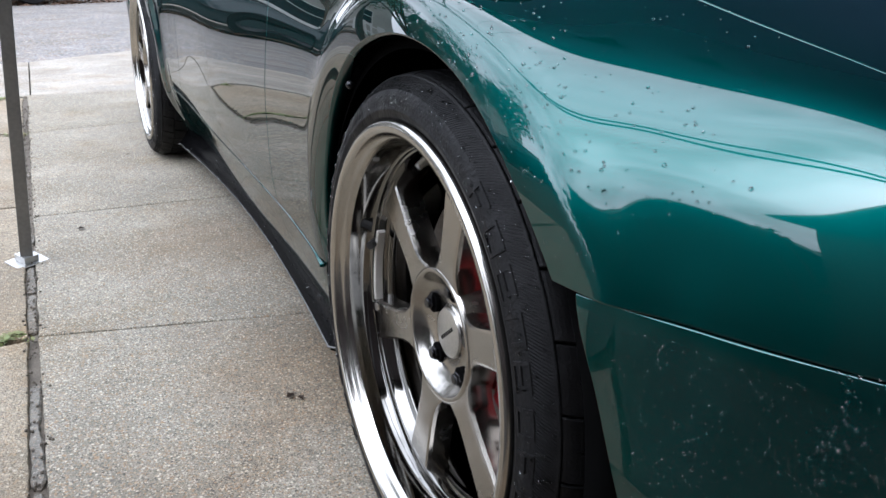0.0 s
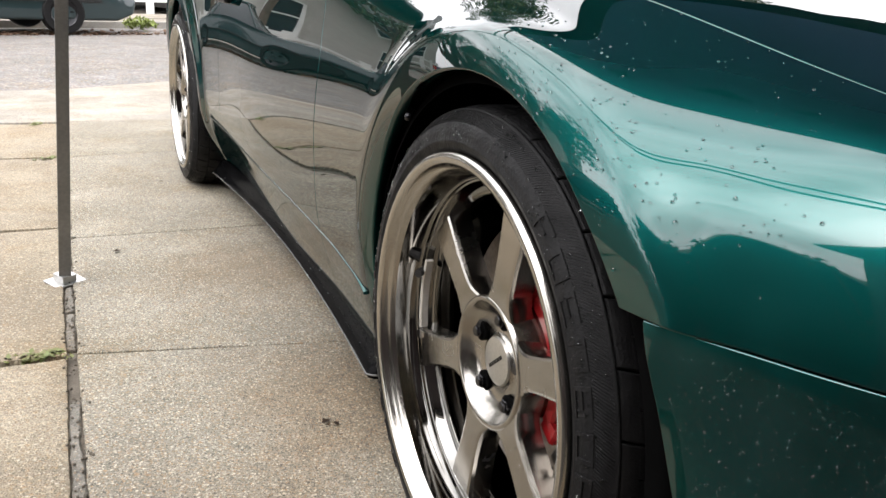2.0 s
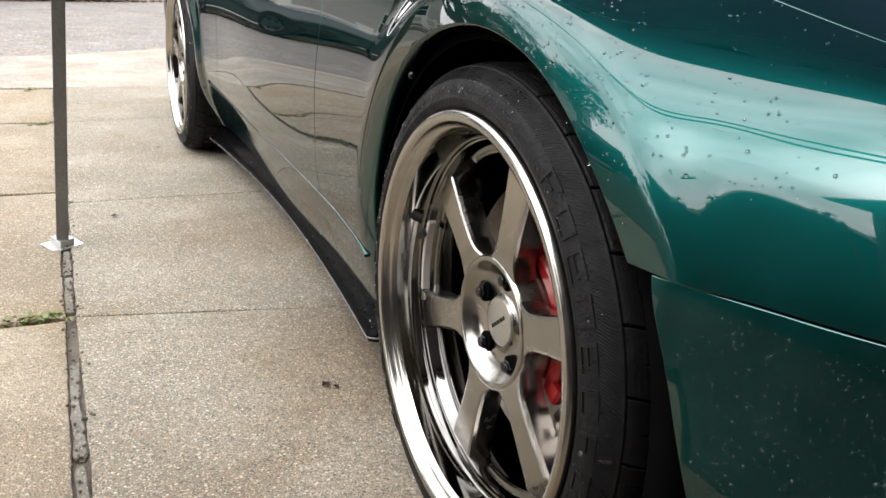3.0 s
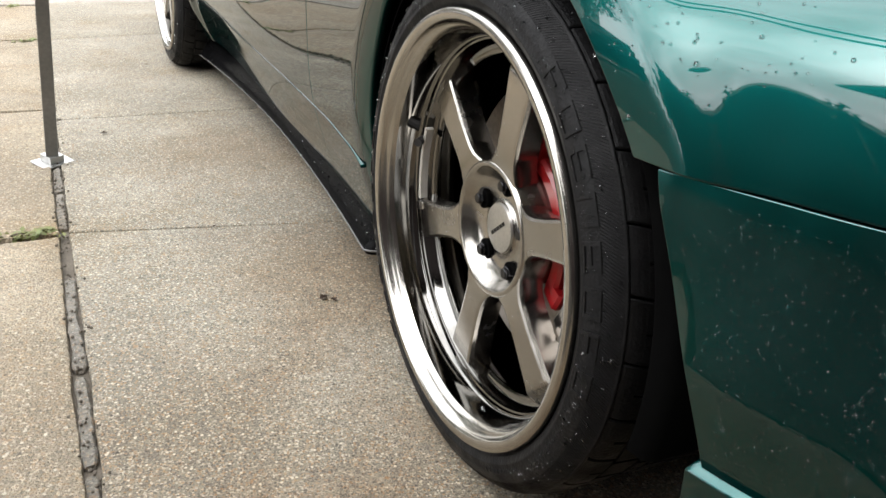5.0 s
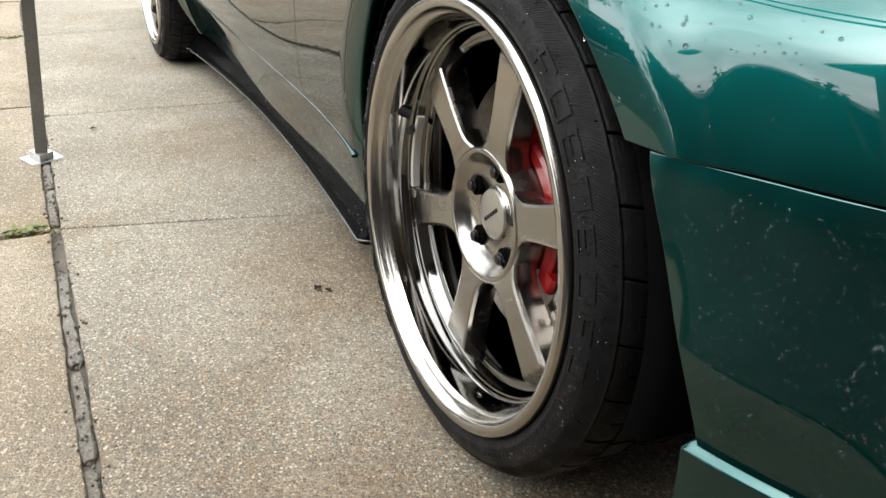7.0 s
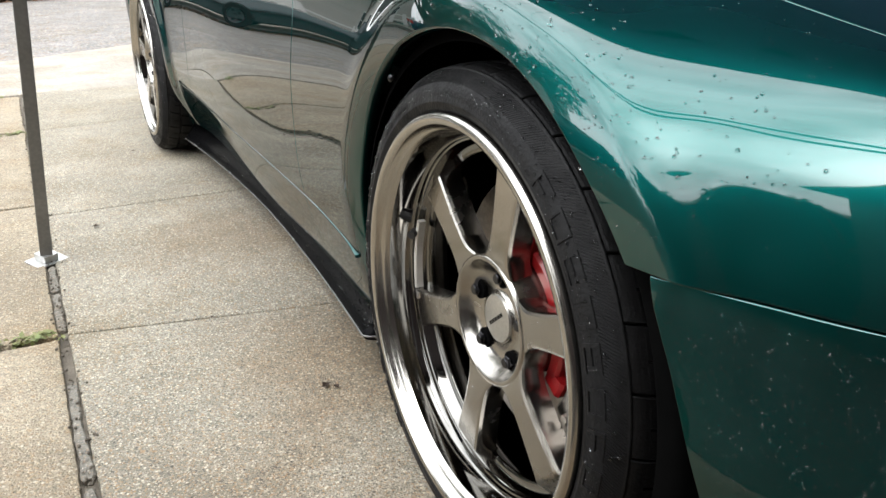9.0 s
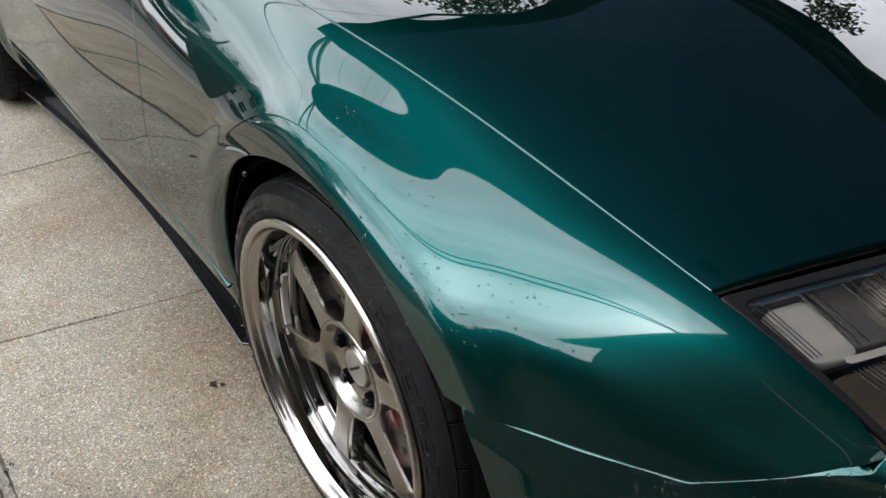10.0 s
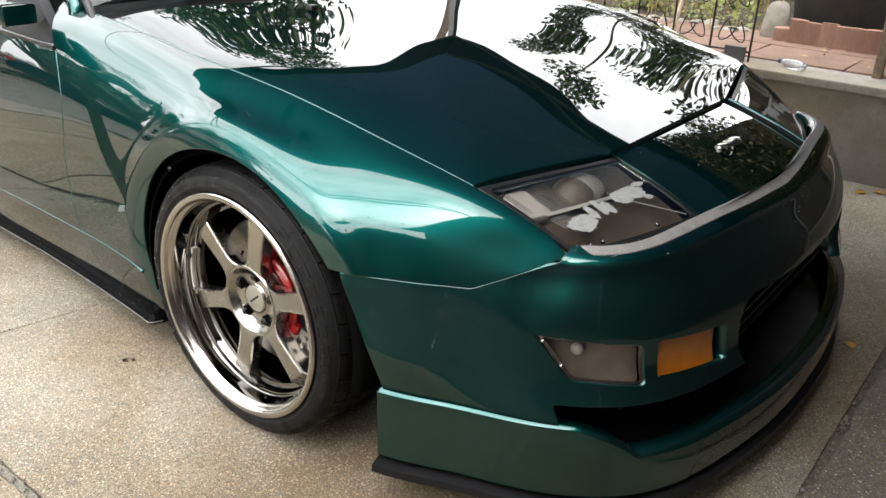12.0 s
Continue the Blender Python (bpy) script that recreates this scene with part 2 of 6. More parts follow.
        r.inputs[1].default_value, r.inputs[2].default_value, r.inputs[3].default_value, r.inputs[4].default_value = reach * 0.35, reach, amount, 0.0
        nt.links.new(total.outputs[0], r.inputs[0])
        mix = nt.nodes.new("ShaderNodeMix")
        mix.data_type, mix.blend_type = "RGBA", "MULTIPLY"
        nt.links.new(r.outputs[0], mix.inputs[0])
        nt.links.new(prev, mix.inputs[6])
        mix.inputs[7].default_value = (0.58, 0.43, 0.28, 1)
        prev = mix.outputs[2]
    nt.links.new(prev, p.inputs["Base Color"])
    b = nt.nodes.new("ShaderNodeBump")
    b.inputs["Strength"].default_value, b.inputs["Distance"].default_value = 0.8, bump
    nt.links.new(fine, b.inputs["Height"])
    nt.links.new(b.outputs[0], p.inputs["Normal"])
    return m


# the spot at (1.35, -0.95) puts shade into the slab's colour
DRIVE = concrete("driveway_concrete", (0.292, 0.270, 0.217), (0.174, 0.154, 0.120), speck=0.9, grit=1.15, bump=0.006, rust_and_shade=((-0.08, -0.62, 0.80, 0.7), (-0.32, 0.02, 0.55, 0.28), (1.35, -0.95, 0.8, 0.6), (0.05, 0.55, 0.35, 0.5), (0.0, 1.35, 0.3, 0.35)))
# driveway concrete with the shade under tent and house put into its colour
DRIVE_SHADED = concrete("driveway_painted_shade", (0.135, 0.121, 0.098), (0.085, 0.076, 0.060), speck=0.7)
# unseen end of the strip, coloured near black to darken the bumper's reflection
STRIP_DARKENED = concrete("strip_painted_dark", (0.030, 0.029, 0.028), (0.020, 0.019, 0.018), speck=0.4)
STRIP = concrete("yellowed_concrete", (0.33, 0.28, 0.205), (0.22, 0.185, 0.13), speck=0.6, bump=0.007, grit=0.9)
WALK = concrete("pavement_concrete", (0.31, 0.285, 0.245), (0.235, 0.212, 0.175), speck=0.4, grit=0.5)
JOINT = concrete("joint_mortar", (0.19, 0.178, 0.152), (0.12, 0.11, 0.09), speck=0.5)
WALL_CONCRETE = concrete("wall_concrete", (0.25, 0.228, 0.195), (0.17, 0.153, 0.128), speck=0.2, bump=0.0015)
CAP_CONCRETE = concrete("cap_concrete", (0.31, 0.295, 0.265), (0.21, 0.20, 0.18), speck=0.2, bump=0.0015)
ASPHALT = concrete("worn_asphalt", (0.20, 0.193, 0.186), (0.15, 0.144, 0.138), speck=0.8, bump=0.008, grit=0.22)
SOIL = material("dark_soil", (0.06, 0.045, 0.03), rough=0.95, grain=0.6, scale=60, stain=0.5, stain_scale=8, bump=0.006, bump_scale=60)
TERRACOTTA = material("red_brick", (0.33, 0.185, 0.135), rough=0.85, grain=0.35, scale=90, stain=0.5, stain_scale=10, bump=0.002, bump_scale=120, rand=0.5)
LEAF_OLIVE = material("leaf_olive", (0.27, 0.25, 0.07), rough=0.65, stain=0.8, stain_scale=3.0, tint=(0.22, 0.14, 0.06), grain=0.3, scale=20)
PINK_PAVER = material("pink_paving", (0.25, 0.150, 0.115), rough=0.85, grain=0.35, scale=70, stain=0.75, stain_scale=6, tint=(0.13, 0.09, 0.06), bump=0.002, bump_scale=90, rand=0.3)
GRIT = material("brown_grit", (0.13, 0.11, 0.085), rough=0.9, grain=0.5, scale=300, stain=0.5, stain_scale=40)
WEED = material("joint_weed", (0.12, 0.15, 0.045), rough=0.6, stain=0.7, stain_scale=40, tint=(0.18, 0.16, 0.06))
PALE_WOOD = material("pale_stake_wood", (0.50, 0.42, 0.31), rough=0.8, grain=0.4, scale=40, stain=0.4, stain_scale=8)
SLATE = material("grey_slate", (0.09, 0.09, 0.088), rough=0.7, grain=0.3, scale=60, stain=0.4, stain_scale=12)
LEAF_AUTUMN = material("leaf_yellowing", (0.075, 0.075, 0.022), rough=0.65, stain=0.8, stain_scale=1.6, tint=(0.15, 0.11, 0.03), grain=0.3, scale=9)
LEAF_GREEN = material("leaf_green", (0.16, 0.22, 0.045), rough=0.6, stain=0.8, stain_scale=1.3, tint=(0.24, 0.24, 0.05), grain=0.3, scale=9)
LEAF_DARK = material("leaf_dark_green", (0.035, 0.075, 0.02), rough=0.6, stain=0.8, stain_scale=0.9, tint=(0.07, 0.10, 0.025), grain=0.3, scale=8)
LEAF_YELLOW = material("leaf_yellow", (0.55, 0.30, 0.03), rough=0.6, stain=0.5, stain_scale=40, tint=(0.35, 0.13, 0.02))
BARK = material("bark", (0.13, 0.10, 0.075), rough=0.9, grain=0.6, scale=30, stain=0.5, stain_scale=5, bump=0.01, bump_scale=25)
IRON = material("black_iron", (0.015, 0.015, 0.014), rough=0.5, metal=0.3, grain=0.3, scale=80, stain=0.4, stain_scale=20, tint=(0.06, 0.03, 0.015))
TENT_STEEL = material("tent_steel", (0.23, 0.23, 0.225), rough=0.42, metal=0.85, grain=0.2, scale=120, stain=0.4, stain_scale=9)
GALVANISED = material("galvanised_plate", (0.5, 0.5, 0.49), rough=0.4, metal=0.9, stain=0.4, stain_scale=40)
TENT_CLOTH = material("navy_canopy_cloth", (0.03, 0.045, 0.085), rough=0.85, grain=0.3, scale=300, stain=0.3, stain_scale=3)
cloth_nodes, cloth_links = TENT_CLOTH.node_tree.nodes, TENT_CLOTH.node_tree.links
glow_through = cloth_nodes.new("ShaderNodeBsdfTranslucent")
glow_through.inputs["Color"].default_value = (0.016, 0.034, 0.055, 1)
both = cloth_nodes.new("ShaderNodeAddShader")
cloth_links.new(cloth_nodes["Principled BSDF"].outputs[0], both.inputs[0])
cloth_links.new(glow_through.outputs[0], both.inputs[1])
cloth_links.new(both.outputs[0], cloth_nodes["Material Output"].inputs["Surface"])
WOOD = material("weathered_wood", (0.20, 0.15, 0.10), rough=0.85, grain=0.5, scale=40, stain=0.5, stain_scale=6, bump=0.003, bump_scale=40)
SIDING = material("pale_siding", (0.50, 0.48, 0.44), rough=0.7, grain=0.15, scale=20, stain=0.3, stain_scale=0.8)
DARK_BRICK = material("dark_brown_brick", (0.020, 0.013, 0.012), rough=0.8, grain=0.3, scale=18, stain=0.5, stain_scale=1.4, tint=(0.034, 0.020, 0.017))
BRICKWORK = material("brown_siding", (0.045, 0.039, 0.036), rough=0.8, grain=0.3, scale=18, stain=0.4, stain_scale=0.9)
ROOFING = material("roof_shingles", (0.06, 0.058, 0.055), rough=0.9, grain=0.5, scale=12, stain=0.4, stain_scale=1.5)
WHITE_PAINT = material("white_trim_paint", (0.78, 0.78, 0.75), rough=0.5, stain=0.25, stain_scale=3)
DARK_GLASS = material("house_window_glass", (0.03, 0.035, 0.04), rough=0.05, spec=0.8, stain=0.3, stain_scale=1)
POT_PLASTIC = material("black_pot_plastic", (0.018, 0.017, 0.016), rough=0.55, grain=0.3, scale=50, stain=0.5, stain_scale=8, tint=(0.04, 0.035, 0.03))
CAR_GREEN = material("dark_parked_paint", (0.012, 0.03, 0.034), rough=0.3, metal=0.3, coat=1.0, stain=0.3, stain_scale=2)
CAR_BLUE = material("blue_parked_paint", (0.006, 0.012, 0.045), rough=0.3, metal=0.3, coat=1.0, stain=0.3, stain_scale=2)
LAMP_RED = material("red_lamp_lens", (0.5, 0.02, 0.01), rough=0.2, coat=1.0)
BOTTLE = material("clear_plastic", (0.85, 0.9, 0.95), rough=0.08, transmission=0.9, ior=1.3)


# ---------------------------------------------------------------- mesh helpers
def part(name, bm, mat, parent=None, label="", smooth=False, kind="", group=""):
    """Links a bmesh as one mesh object under a thing or a part."""
    me = bpy.data.meshes.new(name)
    bm.normal_update()
    bm.to_mesh(me)
    bm.free()
    me.materials.append(mat)
    if smooth:
        me.polygons.foreach_set("use_smooth", [True] * len(me.polygons))
    ob = new(name, me)
    ob.parent = parent
    return tagged(ob, label, kind=kind, group=group)


def thing(name, label, category, at=(0, 0, 0), group="", kind=""):
    ob = new(name)
    ob.location = at
    return tagged(ob, label, category, group, kind)


def box(bm, x0, x1, y0, y1, z0, z1, bevel=0.0):
    r = bmesh.ops.create_cube(bm, size=1.0, matrix=Matrix.Translation(((x0 + x1) / 2, (y0 + y1) / 2, (z0 + z1) / 2)) @ Matrix.Diagonal((x1 - x0, y1 - y0, z1 - z0, 1)))
    if bevel:
        edges = {e for v in r["verts"] for e in v.link_edges}
        bmesh.ops.bevel(bm, geom=list(edges), offset=bevel, segments=2, affect="EDGES", profile=0.6)
    return bm


def tube(bm, a, b, r0, r1=None, sides=10, caps=True):
    a, b = Vector(a), Vector(b)
    m = Matrix.Translation((a + b) / 2) @ (b - a).to_track_quat("Z", "Y").to_matrix().to_4x4()
    bmesh.ops.create_cone(bm, cap_ends=caps, segments=sides, radius1=r0, radius2=r0 if r1 is None else r1, depth=(b - a).length, matrix=m)
    return bm


def pipe(bm, points, r, sides=8):
    """A round bar swept along points, closed at both ends."""
    pts = [Vector(p) for p in points]
    rings, up = [], None
    for i, p in enumerate(pts):
        way = (pts[min(i + 1, len(pts) - 1)] - pts[max(i - 1, 0)]).normalized()
        up = way.orthogonal().normalized() if up is None else (up - way * up.dot(way)).normalized()
        side = way.cross(up)
        rings.append([bm.verts.new(p + (up * math.cos(2 * math.pi * k / sides) + side * math.sin(2 * math.pi * k / sides)) * r) for k in range(sides)])
    for p, q in zip(rings, rings[1:]):
        for k in range(sides):
            j = (k + 1) % sides
            bm.faces.new((p[k], p[j], q[j], q[k]))
    bm.faces.new(rings[0][::-1])
    bm.faces.new(rings[-1])


def lathe(bm, profile, steps=96, a0=0.0, a1=2 * math.pi):
    """Turns a profile of (radius, x) about the x axis."""
    closed = abs(a1 - a0 - 2 * math.pi) < 1e-6
    n = steps if closed else steps + 1
    rings = []
    for r, x in profile:
        rings.append([bm.verts.new((x, r * math.cos(a0 + (a1 - a0) * i / steps), r * math.sin(a0 + (a1 - a0) * i / steps))) for i in range(n)])
    for p, q in zip(rings, rings[1:]):
        for i in range(steps):
            j = (i + 1) % n
            bm.faces.new((p[i], p[j], q[j], q[i]))
    return bm


def arc_block(bm, r0, r1, x0, x1, a0, a1, steps=16):
    """A thick piece of a ring about the x axis, with eased front edges and closed ends."""
    e = min(.004, (r1 - r0) / 4)
    ring = [(r0, x1), (r0, x0 + e), (r0 + e, x0), (r1 - e, x0), (r1, x0 + e), (r1, x1)]
    rows = []
    for i in range(steps + 1):
        a = a0 + (a1 - a0) * i / steps
        rows.append([bm.verts.new((x, r * math.cos(a), r * math.sin(a))) for r, x in ring])
    for p, q in zip(rows, rows[1:]):
        for n in range(6):
            bm.faces.new((p[n], q[n], q[(n + 1) % 6], p[(n + 1) % 6]))
    bm.faces.new(rows[0])
    bm.faces.new(rows[-1][::-1])
    bmesh.ops.recalc_face_normals(bm, faces=bm.faces[:])


def spline_basis(knots, at):
    """Rows of weights by which a natural cubic through values at the knots is read at the given places."""
    k, n = np.asarray(knots, float), len(knots)
    h = np.diff(k)
    a, b = np.zeros((n, n)), np.zeros((n, n))
    a[0, 0] = a[-1, -1] = 1
    for i in range(1, n - 1):
        a[i, i - 1:i + 2] = h[i - 1], 2 * (h[i - 1] + h[i]), h[i]
        b[i, i - 1:i + 2] = 6 / h[i - 1], -6 / h[i - 1] - 6 / h[i], 6 / h[i]
    second = np.linalg.solve(a, b)
    at = np.asarray(at, float)
    i = np.clip(np.searchsorted(k, at) - 1, 0, n - 2)
    u, v, hh = (k[i + 1] - at), (at - k[i]), h[i]
    eye = np.eye(n)
    return (((u ** 3 / hh - hh * u) / 6)[:, None] * second[i] + ((v ** 3 / hh - hh * v) / 6)[:, None] * second[i + 1]
            + (u / hh)[:, None] * eye[i] + (v / hh)[:, None] * eye[i + 1])


def spline(knots, values, at):
    return spline_basis(knots, np.atleast_1d(at)) @ np.asarray(values, float)


class Sheet:
    """A smooth sheet of points with normals and two parameters each, that can be clipped by fields and thickened into a panel."""

    def __init__(self, data, faces):
        self.data, self.faces = data, faces

    def copy(self):
        return Sheet(self.data.copy(), list(self.faces))

    def clip(self, field):
        """Keeps what has a field above zero; the field takes x, y, z, u, v as arrays."""
        other = self.copy()
        d = other.data
        f = field(d[:, 0], d[:, 1], d[:, 2], d[:, 6], d[:, 7])
        f = np.where(np.abs(f) < 1e-6, 1e-6, f).tolist()
        extra, made, faces = [], {}, []
        for face in other.faces:
            inside = [f[i] > 0 for i in face]
            if all(inside):
                faces.append(face)
                continue
            if not any(inside):
                continue
            out = []
            for n, i in enumerate(face):
                j = face[(n + 1) % len(face)]
                if f[i] > 0:
                    out.append(i)
                if (f[i] > 0) != (f[j] > 0):
                    key = (min(i, j), max(i, j))
                    if key not in made:
                        w = f[key[0]] / (f[key[0]] - f[key[1]])
                        made[key] = len(d) + len(extra)
                        extra.append(d[key[0]] * (1 - w) + d[key[1]] * w)
                    out.append(made[key])
            if len(out) > 2:
                faces.append(tuple(out))
        if extra:
            other.data = np.concatenate([d, np.array(extra)])
        other.faces = faces
        return other

    def mirror(self, middle):
        other = self.copy()
        other.data[:, 0] = 2 * middle - other.data[:, 0]
        other.data[:, 3] *= -1
        other.faces = [face[::-1] for face in other.faces]
        return other

    def offset(self, d):
        other = self.copy()
        other.data[:, :3] += other.data[:, 3:6] * d
        return other

    def panel(self, name, mat, parent, thick=0.012, roll=0.0025, label=""):
        """A mesh object: the sheet, a rounded edge and a turned-in flange."""
        used = sorted({i for face in self.faces for i in face})
        to = {i: n for n, i in enumerate(used)}
        pts, nor = self.data[used, :3], self.data[used, 3:6]
        nor = nor / np.maximum(np.linalg.norm(nor, axis=1, keepdims=True), 1e-9)
        faces = [tuple(to[i] for i in face) for face in self.faces]
        edges = {}
        for face in faces:
            for n, i in enumerate(face):
                j = face[(n + 1) % len(face)]
                edges[(i, j)] = edges.get((i, j), 0) + 1
        rim = [(i, j) for i, j in edges if (j, i) not in edges]
        out = {}
        for i, j in rim:
            way = pts[j] - pts[i]
            for k in (i, j):
                out[k] = out.get(k, 0) + np.cross(way, nor[k])
        verts, normals = pts.tolist(), nor.tolist()
        loops = [normals[i] for face in faces for i in face]
        ring1, ring2 = {}, {}
        for k, o in out.items():
            o = o / max(np.linalg.norm(o), 1e-9)
            ring1[k] = len(verts)
            verts.append((pts[k] + o * roll * 0.7 - nor[k] * roll * 0.5).tolist())
            normals.append(((nor[k] + o) / 1.42).tolist())
            ring2[k] = len(verts)
            verts.append((pts[k] + o * roll * 0.8 - nor[k] * thick).tolist())
            normals.append(o.tolist())
        for i, j in rim:
            a, b = (j, i, ring1[i], ring1[j]), (ring1[j], ring1[i], ring2[i], ring2[j])
            faces += [a, b]
            loops += [normals[k] for k in a] + [normals[k] for k in b]
        me = bpy.data.meshes.new(name)
        me.from_pydata(verts, [], faces)
        me.materials.append(mat)
        me.polygons.foreach_set("use_smooth", [True] * len(me.polygons))
        me.normals_split_custom_set(loops)
        ob = new(name, me)
        ob.parent = parent
        return tagged(ob, label)


def sheet(points, params, flip=False):
    """A Sheet from a grid of points, with normals from its slopes."""
    n, m, _ = points.shape
    du, dv = np.gradient(points, axis=0), np.gradient(points, axis=1)
    normal = np.cross(du, dv)
    normal /= np.maximum(np.linalg.norm(normal, axis=2, keepdims=True), 1e-12)
    if flip:
        normal = -normal
    data = np.concatenate([points, normal, params], axis=2).reshape(n * m, -1)
    ids = np.arange(n * m).reshape(n, m)
    quads = np.stack([ids[:-1, :-1], ids[1:, :-1], ids[1:, 1:], ids[:-1, 1:]], -1).reshape(-1, 4)
    return Sheet(data, [tuple(q[::-1]) if flip else tuple(q) for q in quads.tolist()])


def smooth_part(name, bm, mat, parent=None, label="", angle=38, **more):
    ob = part(name, bm, mat, parent, label, smooth=True, **more)
    ob.data.set_sharp_from_angle(angle=radians(angle))
    return ob


# ---------------------------------------------------------------- ground
def slab(parent, x0, x1, y0, y1, mat, top=0.0, thick=0.12, name="slab", wobble=0.004, tilt=0.0, skew=0.0, ragged=None, near_bend=0.0, far_bend=0.0):
    """One cast slab with uneven, rounded edges."""
    rng = random.Random(int((x0 * 31 + y0 * 17 + x1) * 1000))
    ring = []
    nx, ny = max(2, int((x1 - x0) / 0.014)), max(2, int((y1 - y0) / 0.014))
    nx, ny = min(nx, 230), min(ny, 230)
    for i in range(nx):
        ring.append((x0 + (x1 - x0) * i / nx, y0))
    for i in range(ny):
        ring.append((x1, y0 + (y1 - y0) * i / ny))
    for i in range(nx):
        ring.append((x1 - (x1 - x0) * i / nx, y1))
    for i in range(ny):
        ring.append((x0, y1 - (y1 - y0) * i / ny))
    cx, cy = (x0 + x1) / 2, (y0 + y1) / 2
    bm = bmesh.new()
    loops = []
    rough_edge = wobble if ragged is None else ragged

    def bite(x, y):
        """How far the edge is broken away: slow swings with crumbs."""
        slow = noise.noise((x * 5.1, y * 5.1, 3.7)) + .6 * noise.noise((x * 17, y * 17, 8.1))
        return max(0.0, min(1.0, .42 + .55 * slow + rng.uniform(-.12, .12)))
    def calm(x, y):
        return min(1.0, min(x - x0, x1 - x) / .09 + min(y - y0, y1 - y) / .09)
    jig = [(bite(x, y) * rough_edge * calm(x, y), bite(x + 9, y) * wobble * calm(x, y)) for x, y in ring]
    for inset, z in ((0.0, top - thick), (0.0, top - 0.006), (0.0015, top - 0.0015), (0.005, top)):
        row = []
        for (x, y), (jx, jy) in zip(ring, jig):
            sx, sy = (1 if x < cx else -1), (1 if y < cy else -1)
            px = x + (sx * (inset + jx) if x in (x0, x1) else 0)
            py = y + (sy * (inset + jy) if y in (y0, y1) else 0)
            share, reach = (py - y0) / (y1 - y0), min(px + 0.44, 0.75)
            py += skew * (px + 0.4) * share + reach * (far_bend * share + near_bend * (1 - share))
            row.append(bm.verts.new((px, py, z + tilt * (py - cy))))
        loops.append(row)
    for a, b in zip(loops, loops[1:]):
        for i in range(len(a)):
            j = (i + 1) % len(a)
            bm.faces.new((a[i], a[j], b[j], b[i]))
    bm.faces.new(loops[-1])
    return smooth_part(name, bm, mat, parent, angle=30)


STREET_SLOPE = 0.36


def ground_height(y):
    return 0.0 if y < 3.9 else -0.055 * (y - 3.9) / 1.5 if y < 5.4 else -0.055 - 0.021 * (y - 5.4) if y < 14 else -0.236


earth = bmesh.new()
rows = []
for y in (-600, -40, -6, 5.2, 5.45, 8, 11, 14, 17, 40, 150, 600):
    rows.append([earth.verts.new((x, y, (ground_height(y) - 0.075) if -40 < y < 40 else -0.31)) for x in (-600, -60, -12, -3, 2.9, 3.2, 12, 60, 600)])
for a, b in zip(rows, rows[1:]):
    for i in range(len(a) - 1):
        earth.faces.new((a[i], a[i + 1], b[i + 1], b[i]))
tagged(smooth_part("ground", earth, SOIL), "bare brown earth under the slabs and beyond", "ground", kind="structure")

driveway = thing("driveway", "grey-tan worn concrete driveway with joints and stains", "driveway", kind="structure")
DRIVE_JOINTS = (-4.2, -1.105, 0.921, 1.776, 2.985, 3.93)
JOINT_BENDS = (0, 0, -0.19, 0.01, 0.18, 0)
for n, (a, b) in enumerate(zip(DRIVE_JOINTS, DRIVE_JOINTS[1:])):
    # slab 0 takes the darker base that has shade painted in
    slab(driveway, -0.447, 2.95, a + (0.003 if n == 1 else 0.0006 if n == 2 else 0.0014), b - (0.003 if n == 0 else 0.0006 if n == 1 else 0.0014), DRIVE_SHADED if n == 0 else DRIVE, wobble=0.022 if n < 1 else 0.0025, ragged=0.007, near_bend=JOINT_BENDS[n], far_bend=JOINT_BENDS[n + 1])
pavement = thing("pavement", "pale yellowed concrete strip and sidewalk slabs", "pavement", kind="structure")
STRIP_JOINTS = (-4.2, -0.22, 0.915, 1.895, 2.99, 3.86)
for a, b in zip(STRIP_JOINTS, STRIP_JOINTS[1:]):
    # the slab below y = -0.22 is blackened for the bumper's reflection
    slab(pavement, -2.0, -0.464, a + 0.008, b - 0.008, STRIP_DARKENED if b < 0 else STRIP, wobble=0.012, ragged=0.008)
for x0, x1, y1, skew in ((-1.9, -0.43, 5.58, 0.3), (-0.43, 1.1, 5.58, 0.8), (1.1, 2.6, 6.2, STREET_SLOPE), (2.6, 4.2, 6.2, STREET_SLOPE)):
    slab(pavement, x0 + 0.002, x1 - 0.002, 3.945, y1, WALK, top=-0.026, tilt=-0.024, skew=skew)

# gravel and old filler in the long joint
rng = random.Random(4)
filler = bmesh.new()
y = -3.9
